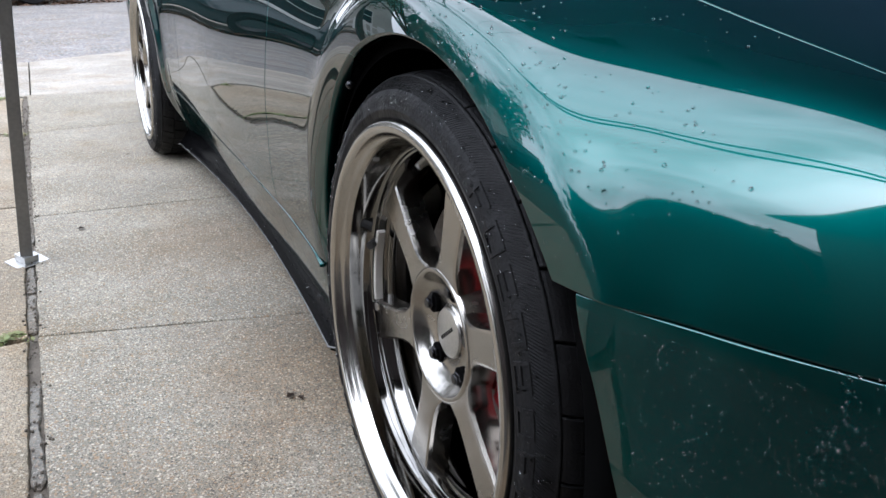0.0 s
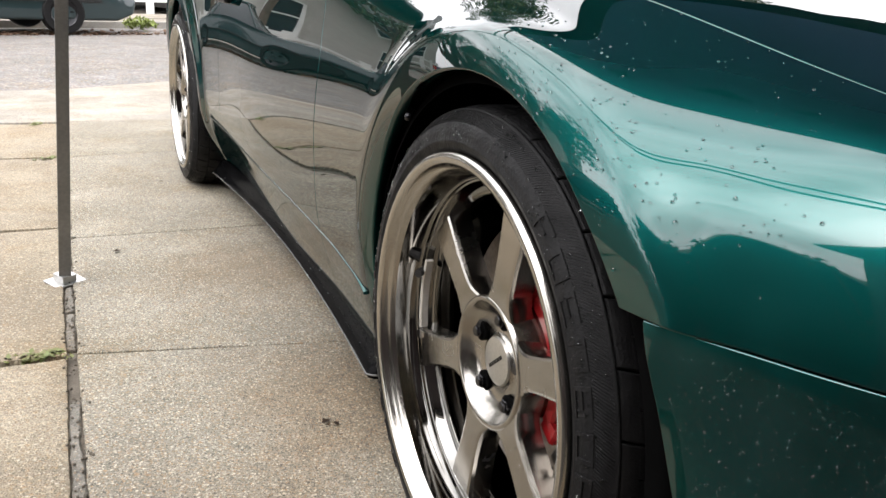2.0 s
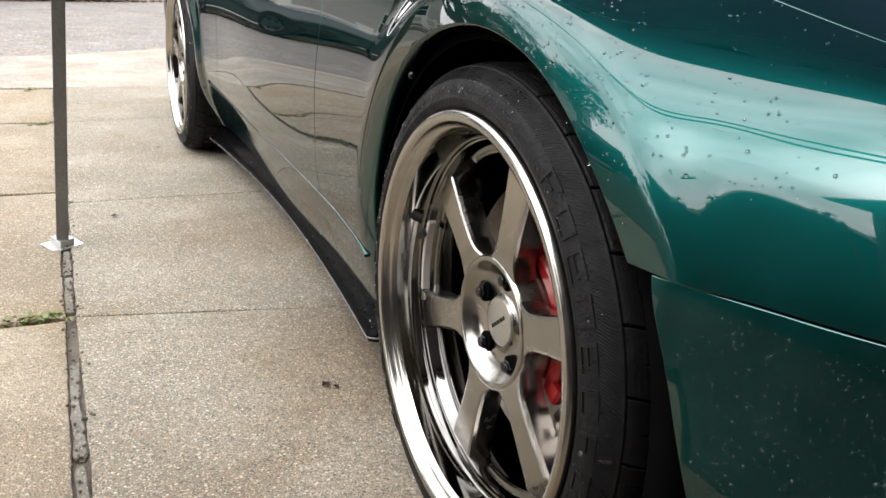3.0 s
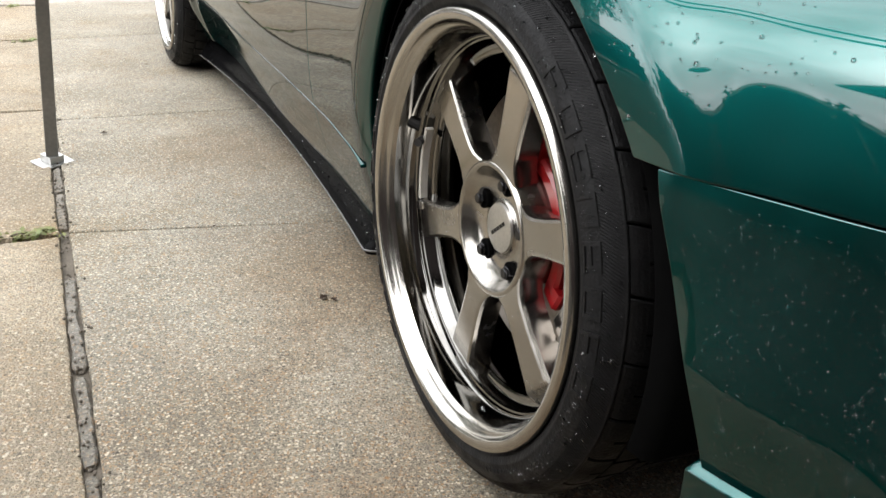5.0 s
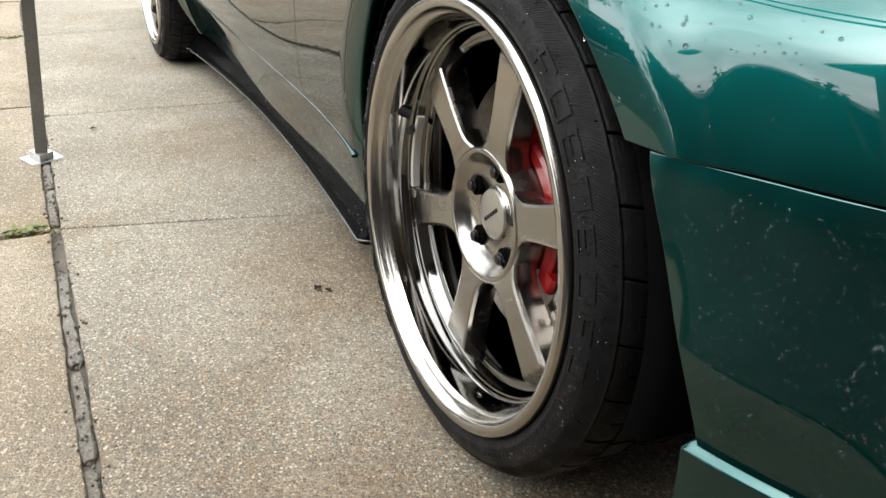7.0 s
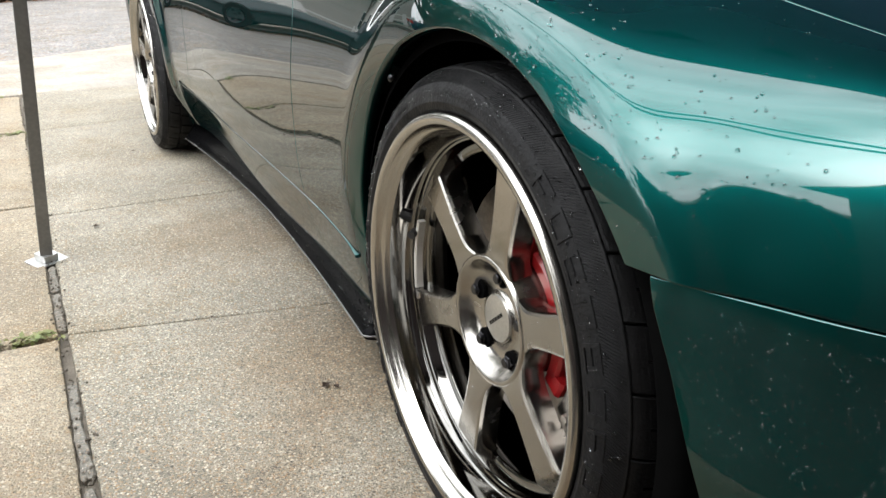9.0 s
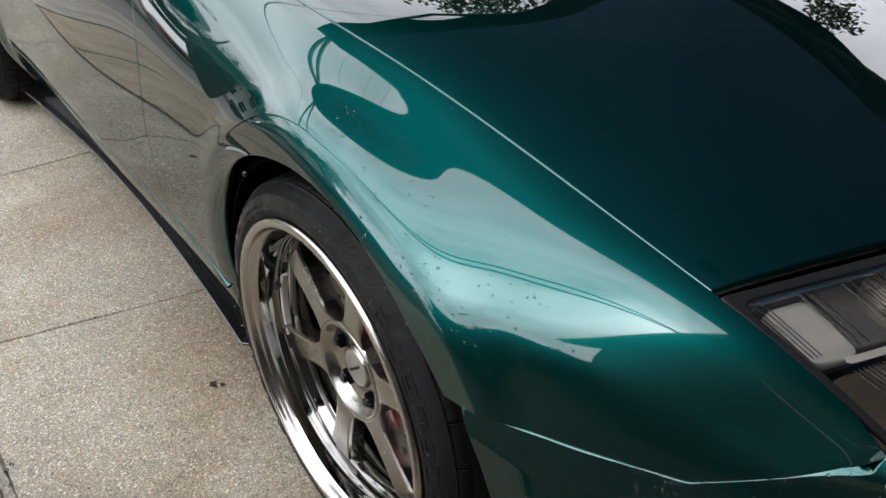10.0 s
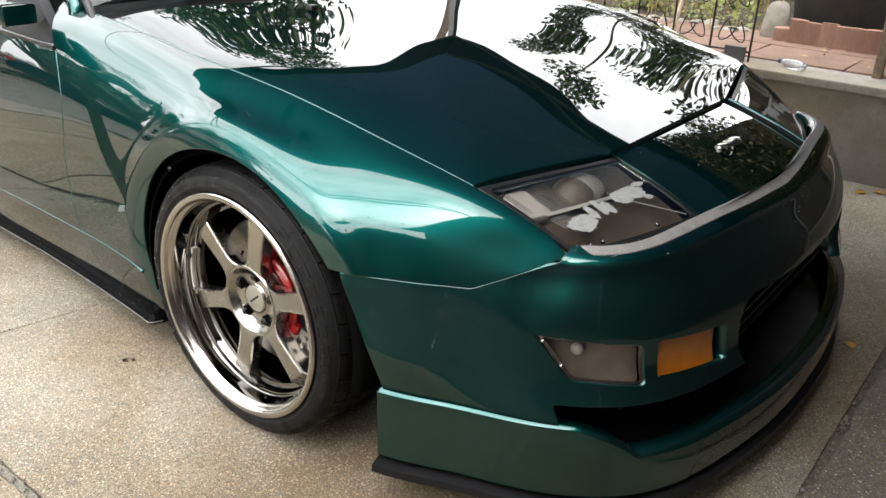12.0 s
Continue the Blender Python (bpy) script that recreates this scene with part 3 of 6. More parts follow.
while y < 3.8:
    length = rng.uniform(0.03, 0.30)
    if rng.random() < (0.9 if y < 0.72 else 0.55):
        count, level = max(3, int(length / 0.009)), rng.uniform(-0.009, -0.002)
        strip = []
        for k in range(count + 1):
            yy = y + length * k / count
            middle = -0.4555 + 0.0035 * noise.noise((0, yy * 9, 1.3)) + (0.010 * max(0, yy - 1.2) / 1.3)
            half = (0.0095 + 0.003 * noise.noise((5, yy * 21, 2.2)) + rng.uniform(-.0012, .0012)) * (0.6 if k in (0, count) else 1)
            up = level + rng.uniform(-.0012, .0012)
            strip.append([filler.verts.new(p) for p in ((middle - half, yy, -.09), (middle - half, yy, up - .003), (middle - half * .7, yy, up), (middle + half * .7, yy, up + .001), (middle + half, yy, up - .003), (middle + half, yy, -.09))])
        for p, q in zip(strip, strip[1:]):
            for k in range(5):
                filler.faces.new((p[k], p[k + 1], q[k + 1], q[k]))
        filler.faces.new(strip[0])
        filler.faces.new(strip[-1][::-1])
    y += length + rng.choice((0.002, 0.004, 0.008, 0.02, 0.03))
bed_strip = bmesh.new()
box(bed_strip, -0.474, -0.436, -4.0, 3.88, -0.09, -0.013)
box(bed_strip, -0.42, 2.92, -1.135, -1.075, -0.09, -0.014)
tagged(part("joint_bed", bed_strip, GRIT), "brown dirt packed into the concrete joints", "dirt", kind="stuff")
for _ in range(420):
    r = rng.uniform(0.002, 0.007)
    squash = Matrix.Diagonal((rng.uniform(.7, 1.5), rng.uniform(.7, 1.4), .6, 1))
    spot = Matrix.Translation((rng.uniform(-0.42, 2.9), -1.105 + rng.gauss(0, 0.007), -0.011 + rng.uniform(0, .006)))
    bmesh.ops.create_icosphere(filler, subdivisions=1, radius=r, matrix=spot @ squash)
tagged(part("joint_filler", filler, JOINT), "broken grey mortar filling the driveway joint", "mortar", kind="stuff")
crumbs = bmesh.new()
for _ in range(700):
    x, y = (-0.4535 + rng.gauss(0, 0.010), rng.uniform(-.2, 3.6)) if rng.random() < 0.8 else (rng.uniform(-0.3, 2.6), -1.105 + rng.gauss(0, 0.03))
    r = rng.uniform(0.001, 0.0035)
    bmesh.ops.create_icosphere(crumbs, subdivisions=1, radius=r, matrix=Matrix.Translation((x, y, r * 0.4)))
tagged(part("grit", crumbs, GRIT), "brown grit scattered along the concrete joints", "grit", kind="stuff")

road = bmesh.new()
rr = [[road.verts.new((x, y, ground_height(y) - 0.012)) for x in (-60, -20, -6, 0, 6, 20, 60)] for y in (5.25, 6.5, 8, 10, 12, 14.6)]
for a, b in zip(rr, rr[1:]):
    for i in range(6):
        road.faces.new((a[i], a[i + 1], b[i + 1], b[i]))
for f in list(bmesh.ops.extrude_face_region(road, geom=road.faces[:])["geom"]):
    if isinstance(f, bmesh.types.BMVert):
        f.co.z -= 0.04
tagged(part("road", road, ASPHALT), "worn light grey asphalt street", "road", kind="structure")
far_kerb = bmesh.new()
box(far_kerb, -60, 60, 14.6, 14.76, -0.5, -0.13, 0.015)
tagged(part("kerb", far_kerb, CAP_CONCRETE), "low concrete kerb across the street", "kerb", kind="structure")
verge = bmesh.new()
box(verge, -60, 60, 14.76, 15.9, -0.5, -0.15, 0.01)
tagged(part("verge", verge, WALK), "pale concrete verge strewn with dead leaves", "verge", kind="structure")
far_walk = bmesh.new()
box(far_walk, -60, 60, 15.9, 17.4, -0.5, -0.13, 0.01)
tagged(part("far_pavement", far_walk, WALK), "pale concrete sidewalk across the street", "pavement", kind="structure")


# ---------------------------------------------------------------- retaining wall and raised garden
wall = bmesh.new()
box(wall, 2.95, 3.16, -4.2, 3.8, -0.1, 0.393, 0.004)
tagged(part("retaining_wall", wall, WALL_CONCRETE), "low grey stained concrete retaining wall", "wall", kind="structure")
cap = bmesh.new()
box(cap, 2.93, 3.17, -4.2, 3.8, 0.393, 0.435, 0.008)
tagged(part("wall_cap", cap, CAP_CONCRETE), "pale concrete cap of the retaining wall", "wall", kind="structure")
bed = bmesh.new()
bmesh.ops.create_grid(bed, x_segments=40, y_segments=60, size=1, matrix=Matrix.Translation((6.15, -0.2, 0.40)) @ Matrix.Diagonal((2.98, 4.0, 1, 1)))
for v in bed.verts:
    v.co.z += 0.03 * noise.noise(v.co * 1.7) + (0.02 if v.co.x > 3.8 else -0.02)
tagged(smooth_part("garden_bed", bed, SOIL), "dark soil bed behind the retaining wall", "soil", kind="structure")

patio = thing("brick_patio", "smooth terracotta-pink paving slabs behind the low wall", "paving", kind="structure")
paver = bmesh.new()
box(paver, -0.198, 0.198, -0.238, 0.238, -0.04, 0.0, 0.006)
first = part("paving_slab", paver, PINK_PAVER, patio)
first.location = (3.375, -0.68, 0.442)
for i in range(2):
    for j in range(4):
        if i == j == 0:
            continue
        b = new("paving_slab", first.data)
        b.parent = patio
        b.matrix_basis = pose(3.375 + i * 0.4, -0.68 + j * 0.48 + (0.2 if i else 0), 0.442 + rng.uniform(-0.004, 0.003), rng.uniform(-.6, .6), rng.uniform(-.6, .6), rng.uniform(-1.5, 1.5))


def scalloped_brick():
    bm = bmesh.new()
    pts = [(-0.055, 0)] + [(-0.055 * math.cos(a), 0.075 + 0.045 * math.sin(a)) for a in np.linspace(0, math.pi, 9)] + [(0.055, 0)]
    front = [bm.verts.new((x, -0.028, z)) for x, z in pts]
    back = [bm.verts.new((x, 0.028, z)) for x, z in pts]
    bm.faces.new(front)
    bm.faces.new(back[::-1])
    for i in range(len(pts)):
        j = (i + 1) % len(pts)
        bm.faces.new((front[j], front[i], back[i], back[j]))
    bmesh.ops.bevel(bm, geom=[e for e in bm.edges if abs(e.verts[0].co.y - e.verts[1].co.y) < 1e-5], offset=0.004, segments=1, affect="EDGES")
    return bm


edging = smooth_part("edging_brick", scalloped_brick(), TERRACOTTA)
EDGING_SIZE = Matrix.Diagonal((.90, 2.0, .44, 1))
edging.matrix_basis = pose(3.70, 0.02, 0.455, -84, 0, -80) @ EDGING_SIZE
tagged(edging, "scalloped red clay edging brick leaning in soil", "brick", "scalloped garden edging")
for i in range(1, 10):
    copy_thing(edging, pose(3.70 - i * 0.004 + rng.uniform(-.008, .008), 0.02 - i * 0.076, 0.455 + rng.uniform(-.010, .006), -84 + rng.uniform(-8, 8), rng.uniform(-6, 6), -80 + rng.uniform(-7, 7)) @ EDGING_SIZE)

pot = thing("planter_pot", "large round black plastic plant pot on soil", "pot", (4.42, -0.12, 0.43))
pot.scale = (1.18, 1.18, 1.18)
bm = bmesh.new()
prof = [(0.0, 0.0), (0.235, 0.0), (0.25, 0.02), (0.295, 0.40), (0.318, 0.405), (0.322, 0.455), (0.30, 0.46), (0.285, 0.40), (0.0, 0.39)]
lathe(bm, [(r, z) for r, z in prof], 48)
bmesh.ops.rotate(bm, verts=bm.verts[:], cent=(0, 0, 0), matrix=Euler((0, radians(-90), 0)).to_matrix())
smooth_part("pot_body", bm, POT_PLASTIC, pot)
bm = bmesh.new()
lathe(bm, [(0.257, 0.03), (0.262, 0.034), (0.264, 0.044), (0.258, 0.05)], 48)
bmesh.ops.rotate(bm, verts=bm.verts[:], cent=(0, 0, 0), matrix=Euler((0, radians(-90), 0)).to_matrix())
smooth_part("pot_band", bm, POT_PLASTIC, pot)

stone = bmesh.new()
bmesh.ops.create_icosphere(stone, subdivisions=3, radius=1, matrix=Matrix.Identity(4))
for v in stone.verts:
    square = Vector([math.copysign(abs(c) ** .55, c) for c in v.co])
    v.co = Vector((square.x * 0.028, square.y * 0.062, square.z * 0.115)) * (1 + 0.12 * noise.noise(v.co * 2))
stone_ob = smooth_part("upright_stone", stone, WALL_CONCRETE)
stone_ob.matrix_basis = pose(3.80, 0.105, 0.52, 4, 10, 8)
tagged(stone_ob, "upright grey stone slab beside the pot", "stone")
cobble = bmesh.new()
bmesh.ops.create_icosphere(cobble, subdivisions=2, radius=.04)
for v in cobble.verts:
    v.co = Vector((v.co.x, v.co.y * 1.3, v.co.z * .6)) * (1 + .3 * noise.noise(v.co * 30))
cobble_ob = smooth_part("garden_stone", cobble, CAP_CONCRETE)
cobble_ob.matrix_basis = pose(3.88, .30, .44, 0, 0, 10)
tagged(cobble_ob, "pale tan rounded stone among the weeds", "stone", "garden stones")
for i in range(11):
    copy_thing(cobble_ob, pose(3.86 + rng.uniform(-.06, .10), .36 + i * .085, .44, rng.uniform(-20, 20), rng.uniform(-20, 20), rng.uniform(0, 180)) @ Matrix.Scale(rng.uniform(.6, 1.2), 4))
panel_bm = bmesh.new()
box(panel_bm, 3.02, 3.045, -.015, .085, .434, .505, .003)
tagged(part("slate_offcut", panel_bm, SLATE), "small dark grey board standing against the fence", "board")

post = thing("wooden_post", "weathered wooden post at the garden wall", "post", (3.14, -0.59, 0.435))
bm = bmesh.new()
box(bm, -0.02, 0.02, -0.02, 0.02, -0.02, 0.34, 0.004)
part("post_shaft", bm, WOOD, post)
crate = thing("wooden_planter_box", "grey weathered wooden planter box beside the post", "planter box", (3.36, -0.87, 0.435))
for i in range(3):
    bm = bmesh.new()
    box(bm, -0.2, 0.2, -0.25, 0.25, i * 0.1 + 0.002, i * 0.1 + 0.098, 0.004)
    part("board", bm, WOOD, crate)

fence = thing("iron_fence", "thin black wrought iron garden fence with scrolls", "fence", (3.05, 0, 0.43))
for i in range(12):
    yy = -0.03 + i * 0.20
    bm = bmesh.new()
    tube(bm, (0, yy, 0), (0, yy, 0.85), 0.0055, sides=6)
    bmesh.ops.create_icosphere(bm, subdivisions=1, radius=0.012, matrix=Matrix.Translation((0, yy, 0.86)))
    part("picket", bm, IRON, fence)
    if i < 11:
        for zc, r in ((0.13, 0.055), (0.29, 0.045), (0.62, 0.05)):
            bm = bmesh.new()
            for side in (-1, 1):
                pts = [(0, yy + 0.1 + side * (0.006 + r * (1 - math.exp(-k * 0.22)) * 1.2 * math.sin(k * 0.5) * 0.8 + 0.03), zc + r * math.cos(k * 0.55) * (1 - k * 0.05)) for k in range(13)]
                pipe(bm, pts, 0.0035, 5)
            part("scroll", bm, IRON, fence)
for zz in (0.05, 0.42, 0.78):
    bm = bmesh.new()
    tube(bm, (0, -0.03, zz), (0, 2.17, zz), 0.005, sides=6)
    part("rail", bm, IRON, fence)
stake = bmesh.new()
tube(stake, (3.45, 0.55, 0.42), (3.62, 0.50, 1.05), 0.011, sides=8)
tagged(part("garden_stake", stake, PALE_WOOD), "pale leaning garden stake in the bed", "stake")
bottle = thing("plastic_bottle", "small clear plastic bottle lying on the wall cap", "bottle", (3.01, -0.30, 0.457))
bm = bmesh.new()
lathe(bm, [(0.0, 0.0), (0.018, 0.0), (0.022, 0.01), (0.022, 0.1), (0.012, 0.125), (0.009, 0.14)], 20)
smooth_part("bottle_body", bm, BOTTLE, bottle)
bm = bmesh.new()
lathe(bm, [(0.0, 0.155), (0.011, 0.155), (0.011, 0.14), (0.0, 0.139)], 16)
part("bottle_cap", bm, CAR_BLUE, bottle)
bottle.rotation_euler = (0, 0, radians(60))


# ---------------------------------------------------------------- plants
def leaf_cloud(bm, centre, size, count, leaf, rng, squash=1.0, droop=0.3):
    """Loose leaves, each a folded blade of four points, in an uneven clump."""
    c = Vector(centre)
    for _ in range(count):
        d = Vector((rng.gauss(0, 1), rng.gauss(0, 1), rng.gauss(0, squash)))
        d = d / max(d.length, 1e-6) * (rng.random() ** 0.4)
        p = c + Vector((d.x * size[0], d.y * size[1], d.z * size[2]))
        yaw, pitch, ll = rng.uniform(0, 6.283), rng.uniform(-1.0, 0.7) - droop, leaf * rng.uniform(0.6, 1.4)
        way = Vector((math.cos(yaw) * math.cos(pitch), math.sin(yaw) * math.cos(pitch), math.sin(pitch)))
        side = way.cross(Vector((rng.uniform(-.4, .4), rng.uniform(-.4, .4), 1))).normalized() * ll * 0.28
        a = bm.verts.new(p)
        b = bm.verts.new(p + way * ll * 0.45 + side)
        e = bm.verts.new(p + way * ll)
        f = bm.verts.new(p + way * ll * 0.45 - side)
        bm.faces.new((a, b, e))
        bm.faces.new((a, e, f))


def tree(x, y, z, height, spread, seed, mat, label, leaf=0.22, clumps=26, per=130, bare=0.45):
    rng = random.Random(seed)
    t = thing("tree", label, "tree", (x, y, z))
    trunk = bmesh.new()
    pts, r = [Vector((0, 0, 0))], 0.035 * height * 0.75
    for k in range(1, 6):
        pts.append(pts[-1] + Vector((rng.uniform(-.12, .12), rng.uniform(-.12, .12), height * bare / 5)))
    for k in range(5):
        tube(trunk, pts[k], pts[k + 1], r * (1 - k * 0.09), r * (1 - (k + 1) * 0.09), 10, caps=False)
    ends = []
    for k in range(9):
        base = pts[3 + k % 3]
        a = k * 2.4 + rng.uniform(-.3, .3)
        end = base + Vector((math.cos(a) * spread * rng.uniform(.45, .8), math.sin(a) * spread * rng.uniform(.45, .8), height * rng.uniform(.15, .5)))
        mid = (base + end) / 2 + Vector((0, 0, height * 0.05))
        tube(trunk, base, mid, r * 0.42, r * 0.28, 7, caps=False)
        tube(trunk, mid, end, r * 0.28, r * 0.1, 7, caps=False)
        ends += [mid, end]
    smooth_part("trunk", trunk, BARK, t)
    crown = bmesh.new()
    for k in range(clumps):
        e = rng.choice(ends) + Vector((rng.gauss(0, spread * .2), rng.gauss(0, spread * .2), rng.gauss(height * .04, height * .09)))
        s = spread * rng.uniform(.16, .32)
        leaf_cloud(crown, e, (s, s, s * .7), per, leaf, rng)
    part("crown", crown, mat, t)
    return t


tree(5.1, 8.7, -0.1, 8.2, 3.5, 11, LEAF_DARK, "tall leafy broad tree behind the driveway", leaf=0.14, clumps=95, per=430, bare=0.3)
tree(-6.6, 12.3, -0.2, 9.5, 3.9, 19, LEAF_DARK, "big street tree on the far side of the road", leaf=0.13, clumps=52, per=300, bare=0.18)
tree(9.9, 3.0, 0.3, 5.6, 2.1, 12, LEAF_DARK, "dense dark green garden tree", leaf=0.11, clumps=34, per=320, bare=0.3)
tree(5.95, -1.45, 0.35, 7.0, 2.0, 13, LEAF_AUTUMN, "yellowing garden tree with small leaves", leaf=0.085, clumps=170, per=430, bare=0.13)
tree(1.0, 19.0, -0.15, 8.0, 3.0, 14, LEAF_DARK, "street tree across the road", clumps=24, per=120)
tree(-9.5, 20.0, -0.15, 9.0, 3.4, 15, LEAF_DARK, "street tree across the road", clumps=24, per=120)
tree(-7.5, 6.5, -0.1, 7.0, 2.3, 16, LEAF_DARK, "tree beside the neighbouring house", clumps=22, per=130)

bush, yellowed = bmesh.new(), bmesh.new()
rng = random.Random(21)
for k in range(330):
    x, y = rng.uniform(3.75, 6.6), rng.uniform(-0.3, 3.8)
    if math.hypot(x - 4.42, y + 0.12) > 0.62 and (y > 0.35 or x > 4.9):
        leaf_cloud(yellowed if rng.random() < .35 else bush, (x, y, 0.44 + rng.random() ** 1.6 * .55), (.17, .17, .17), 100, rng.choice((.022, .03, .045)), rng)
for k in range(260):
    # thin upright stems
    p = Vector((rng.uniform(3.75, 5.6), rng.uniform(.2, 3.6), .43))
    lean = Vector((rng.uniform(-.08, .08), rng.uniform(-.08, .08), rng.uniform(.25, .75)))
    pipe(yellowed, [p, p + lean * .5 + Vector((0, rng.uniform(-.02, .02), 0)), p + lean], .0028, 4)
tagged(part("yellowed_weeds", yellowed, LEAF_OLIVE), "yellowing weeds and thin stems behind the fence", "weeds", kind="stuff")
tagged(part("garden_shrubs", bush, LEAF_GREEN), "bright green weeds and shrubs behind the fence", "shrubs", kind="stuff")
bush = bmesh.new()
for k in range(34):
    leaf_cloud(bush, (rng.uniform(6.2, 9.0), rng.uniform(-3.6, 5), 0.6 + rng.uniform(0, 1.3)), (.5, .5, .45), 85, 0.12, rng)
tagged(part("hedge", bush, LEAF_DARK), "dark green hedge at the back of the garden", "hedge", kind="stuff")
dry = bmesh.new()
for k in range(70):
    a, span, lift = rng.uniform(0, 6.283), rng.uniform(.06, .2), rng.uniform(.0, .03)
    p = Vector((rng.uniform(3.82, 4.2), rng.uniform(-0.9, 0.3), 0.436))
    bow = rng.uniform(-.5, .5)
    pipe(dry, [p + Vector((math.cos(a + bow * s / 5) * span * s / 5, math.sin(a + bow * s / 5) * span * s / 5, lift * math.sin(s * .55))) for s in range(6)], 0.0013, 4)
leaf_cloud(dry, (3.6, -0.5, 0.445), (.35, .5, .01), 60, 0.03, rng)
tagged(part("dry_stalks", dry, material("straw", (0.36, 0.28, 0.13), rough=0.8, stain=0.5, stain_scale=9)), "dry straw stalks and dead leaves on the soil", "straw", kind="stuff")

weeds = thing("weed", "small green weed growing in the concrete joint", "weed", (-0.475, 0.93, 0.0))
for k in range(16):
    bm = bmesh.new()
    leaf_cloud(bm, (rng.gauss(-0.035, 0.034), rng.gauss(0.008, 0.009), 0.003), (0.015, 0.008, 0.005), 8, 0.015, rng, droop=0.3)
    part("sprig", bm, WEED, weeds, kind="stuff")
copy_thing(weeds, pose(-0.56, 3.88, 0, 0, 0, 80))
copy_thing(weeds, pose(-0.47, 2.98, 0, 0, 0, 30))


def fallen_leaf(x, y, size, turn, mat, label, z=0.004):
    bm = bmesh.new()
    outline = [(0, 0), (.3, .22), (.55, .42), (.7, .2), (1, 0), (.7, -.2), (.55, -.36), (.3, -.25)]
    vs = [bm.verts.new(((px - .5) * size, py * size, (abs(py) * .35 + .12 * (px - .5) ** 2) * size)) for px, py in outline]
    mid = bm.verts.new((0, 0, 0))
    for i in range(8):
        bm.faces.new((vs[i], vs[(i + 1) % 8], mid))
    bmesh.ops.solidify(bm, geom=bm.faces[:], thickness=0.0006)
    ob = part("fallen_leaf", bm, mat)
    ob.matrix_basis = pose(x, y, z, 0, 0, turn)
    return tagged(ob, label, "leaf", "fallen leaves")


LITTER = material("dry_brown_litter", (0.15, 0.085, 0.05), rough=0.85, grain=0.5, scale=9, stain=0.7, stain_scale=3, tint=(0.07, 0.045, 0.03))
DEAD_LEAF = material("dead_leaf", (0.05, 0.03, 0.018), rough=0.8, grain=0.4, scale=80)
fallen_leaf(-0.036, 0.475, 0.022, 30, DEAD_LEAF, "small dark crumpled leaf on the driveway")
fallen_leaf(-0.02, 0.462, 0.016, 100, DEAD_LEAF, "small dark crumpled leaf on the driveway")
fallen_leaf(-0.324, 1.60, 0.024, 10, DEAD_LEAF, "small dark dead leaf on the driveway")
fallen_leaf(-0.16, 0.86, 0.012, 60, DEAD_LEAF, "tiny dark dead leaf on the driveway")
fallen_leaf(-0.11, 2.44, 0.02, 0, DEAD_LEAF, "tiny dark dead leaf on the driveway")
fallen_leaf(1.385, -1.02, 0.045, 20, LEAF_YELLOW, "curled orange leaf on the driveway")
fallen_leaf(2.80, -0.70, 0.06, 160, LEAF_YELLOW, "yellow leaf at the foot of the wall")
fallen_leaf(2.86, -0.76, 0.05, 80, LEAF_YELLOW, "yellow leaf at the foot of the wall")
fallen_leaf(2.70, -0.86, 0.03, 40, LEAF_YELLOW, "small yellow leaf on the driveway")


# ---------------------------------------------------------------- canopy tent
tent = thing("canopy_tent", "pop-up canopy tent with navy cloth and grey steel legs", "canopy", (0, 0, 0))
LEGS = ((-0.463, 1.39), (2.48, 1.39), (-0.463, -1.75), (2.52, -1.75))
for x, y in LEGS:
    lean = 0.05 if x < 0 else -0.05
    leg = thing("leg", "", "")
    leg.parent = tent
    bm = bmesh.new()
    box(bm, -0.0145, 0.0145, -0.0145, 0.0145, 0.012, 1.05, 0.002)
    lower = part("lower_tube", bm, TENT_STEEL, leg)
    bm = bmesh.new()
    box(bm, -0.0185, 0.0185, -0.0185, 0.0185, 1.0, 1.92, 0.002)
    part("upper_tube", bm, TENT_STEEL, leg)
    bm = bmesh.new()
    box(bm, -0.042, 0.042, -0.030, 0.030, 0.0, 0.004, 0.001)
    box(bm, -0.02, 0.02, -0.02, 0.02, 0.004, 0.022, 0.002)
    bm.transform(Matrix.Rotation(radians(35), 4, "Z"))
    part("foot_plate", bm, GALVANISED, leg)
    bm = bmesh.new()
    box(bm, -0.023, 0.023, -0.023, 0.023, 0.99, 1.03, 0.003)
    tube(bm, (-0.03, 0, 1.01), (-0.02, 0, 1.01), 0.007)
    part("collar", bm, BLACK_TRIM, leg)
    leg.matrix_basis = pose(x, y, 0, 7.5 if y > 0 else -1.5, 3.8 if x < 0 else 0, 0)
TX0, TX1, TY0, TY1 = 0.30, 2.46, -1.80, 1.13
bm = bmesh.new()
n = 24
grid = []
for i in range(n + 1):
    row = []
    for j in range(n + 1):
        u, v = i / n, j / n
        rise = min(1, 2 * min(u, 1 - u, v, 1 - v) * 1.15)
        row.append(bm.verts.new((TX0 + (TX1 - TX0) * u, TY0 + (TY1 - TY0) * v, 1.84 + 0.85 * rise - 0.07 * math.sin(math.pi * rise))))
    grid.append(row)
for i in range(n):
    for j in range(n):
        bm.faces.new((grid[i][j], grid[i + 1][j], grid[i + 1][j + 1], grid[i][j + 1]))
bmesh.ops.solidify(bm, geom=bm.faces[:], thickness=0.003)
smooth_part("roof_cloth", bm, TENT_CLOTH, tent, angle=50)
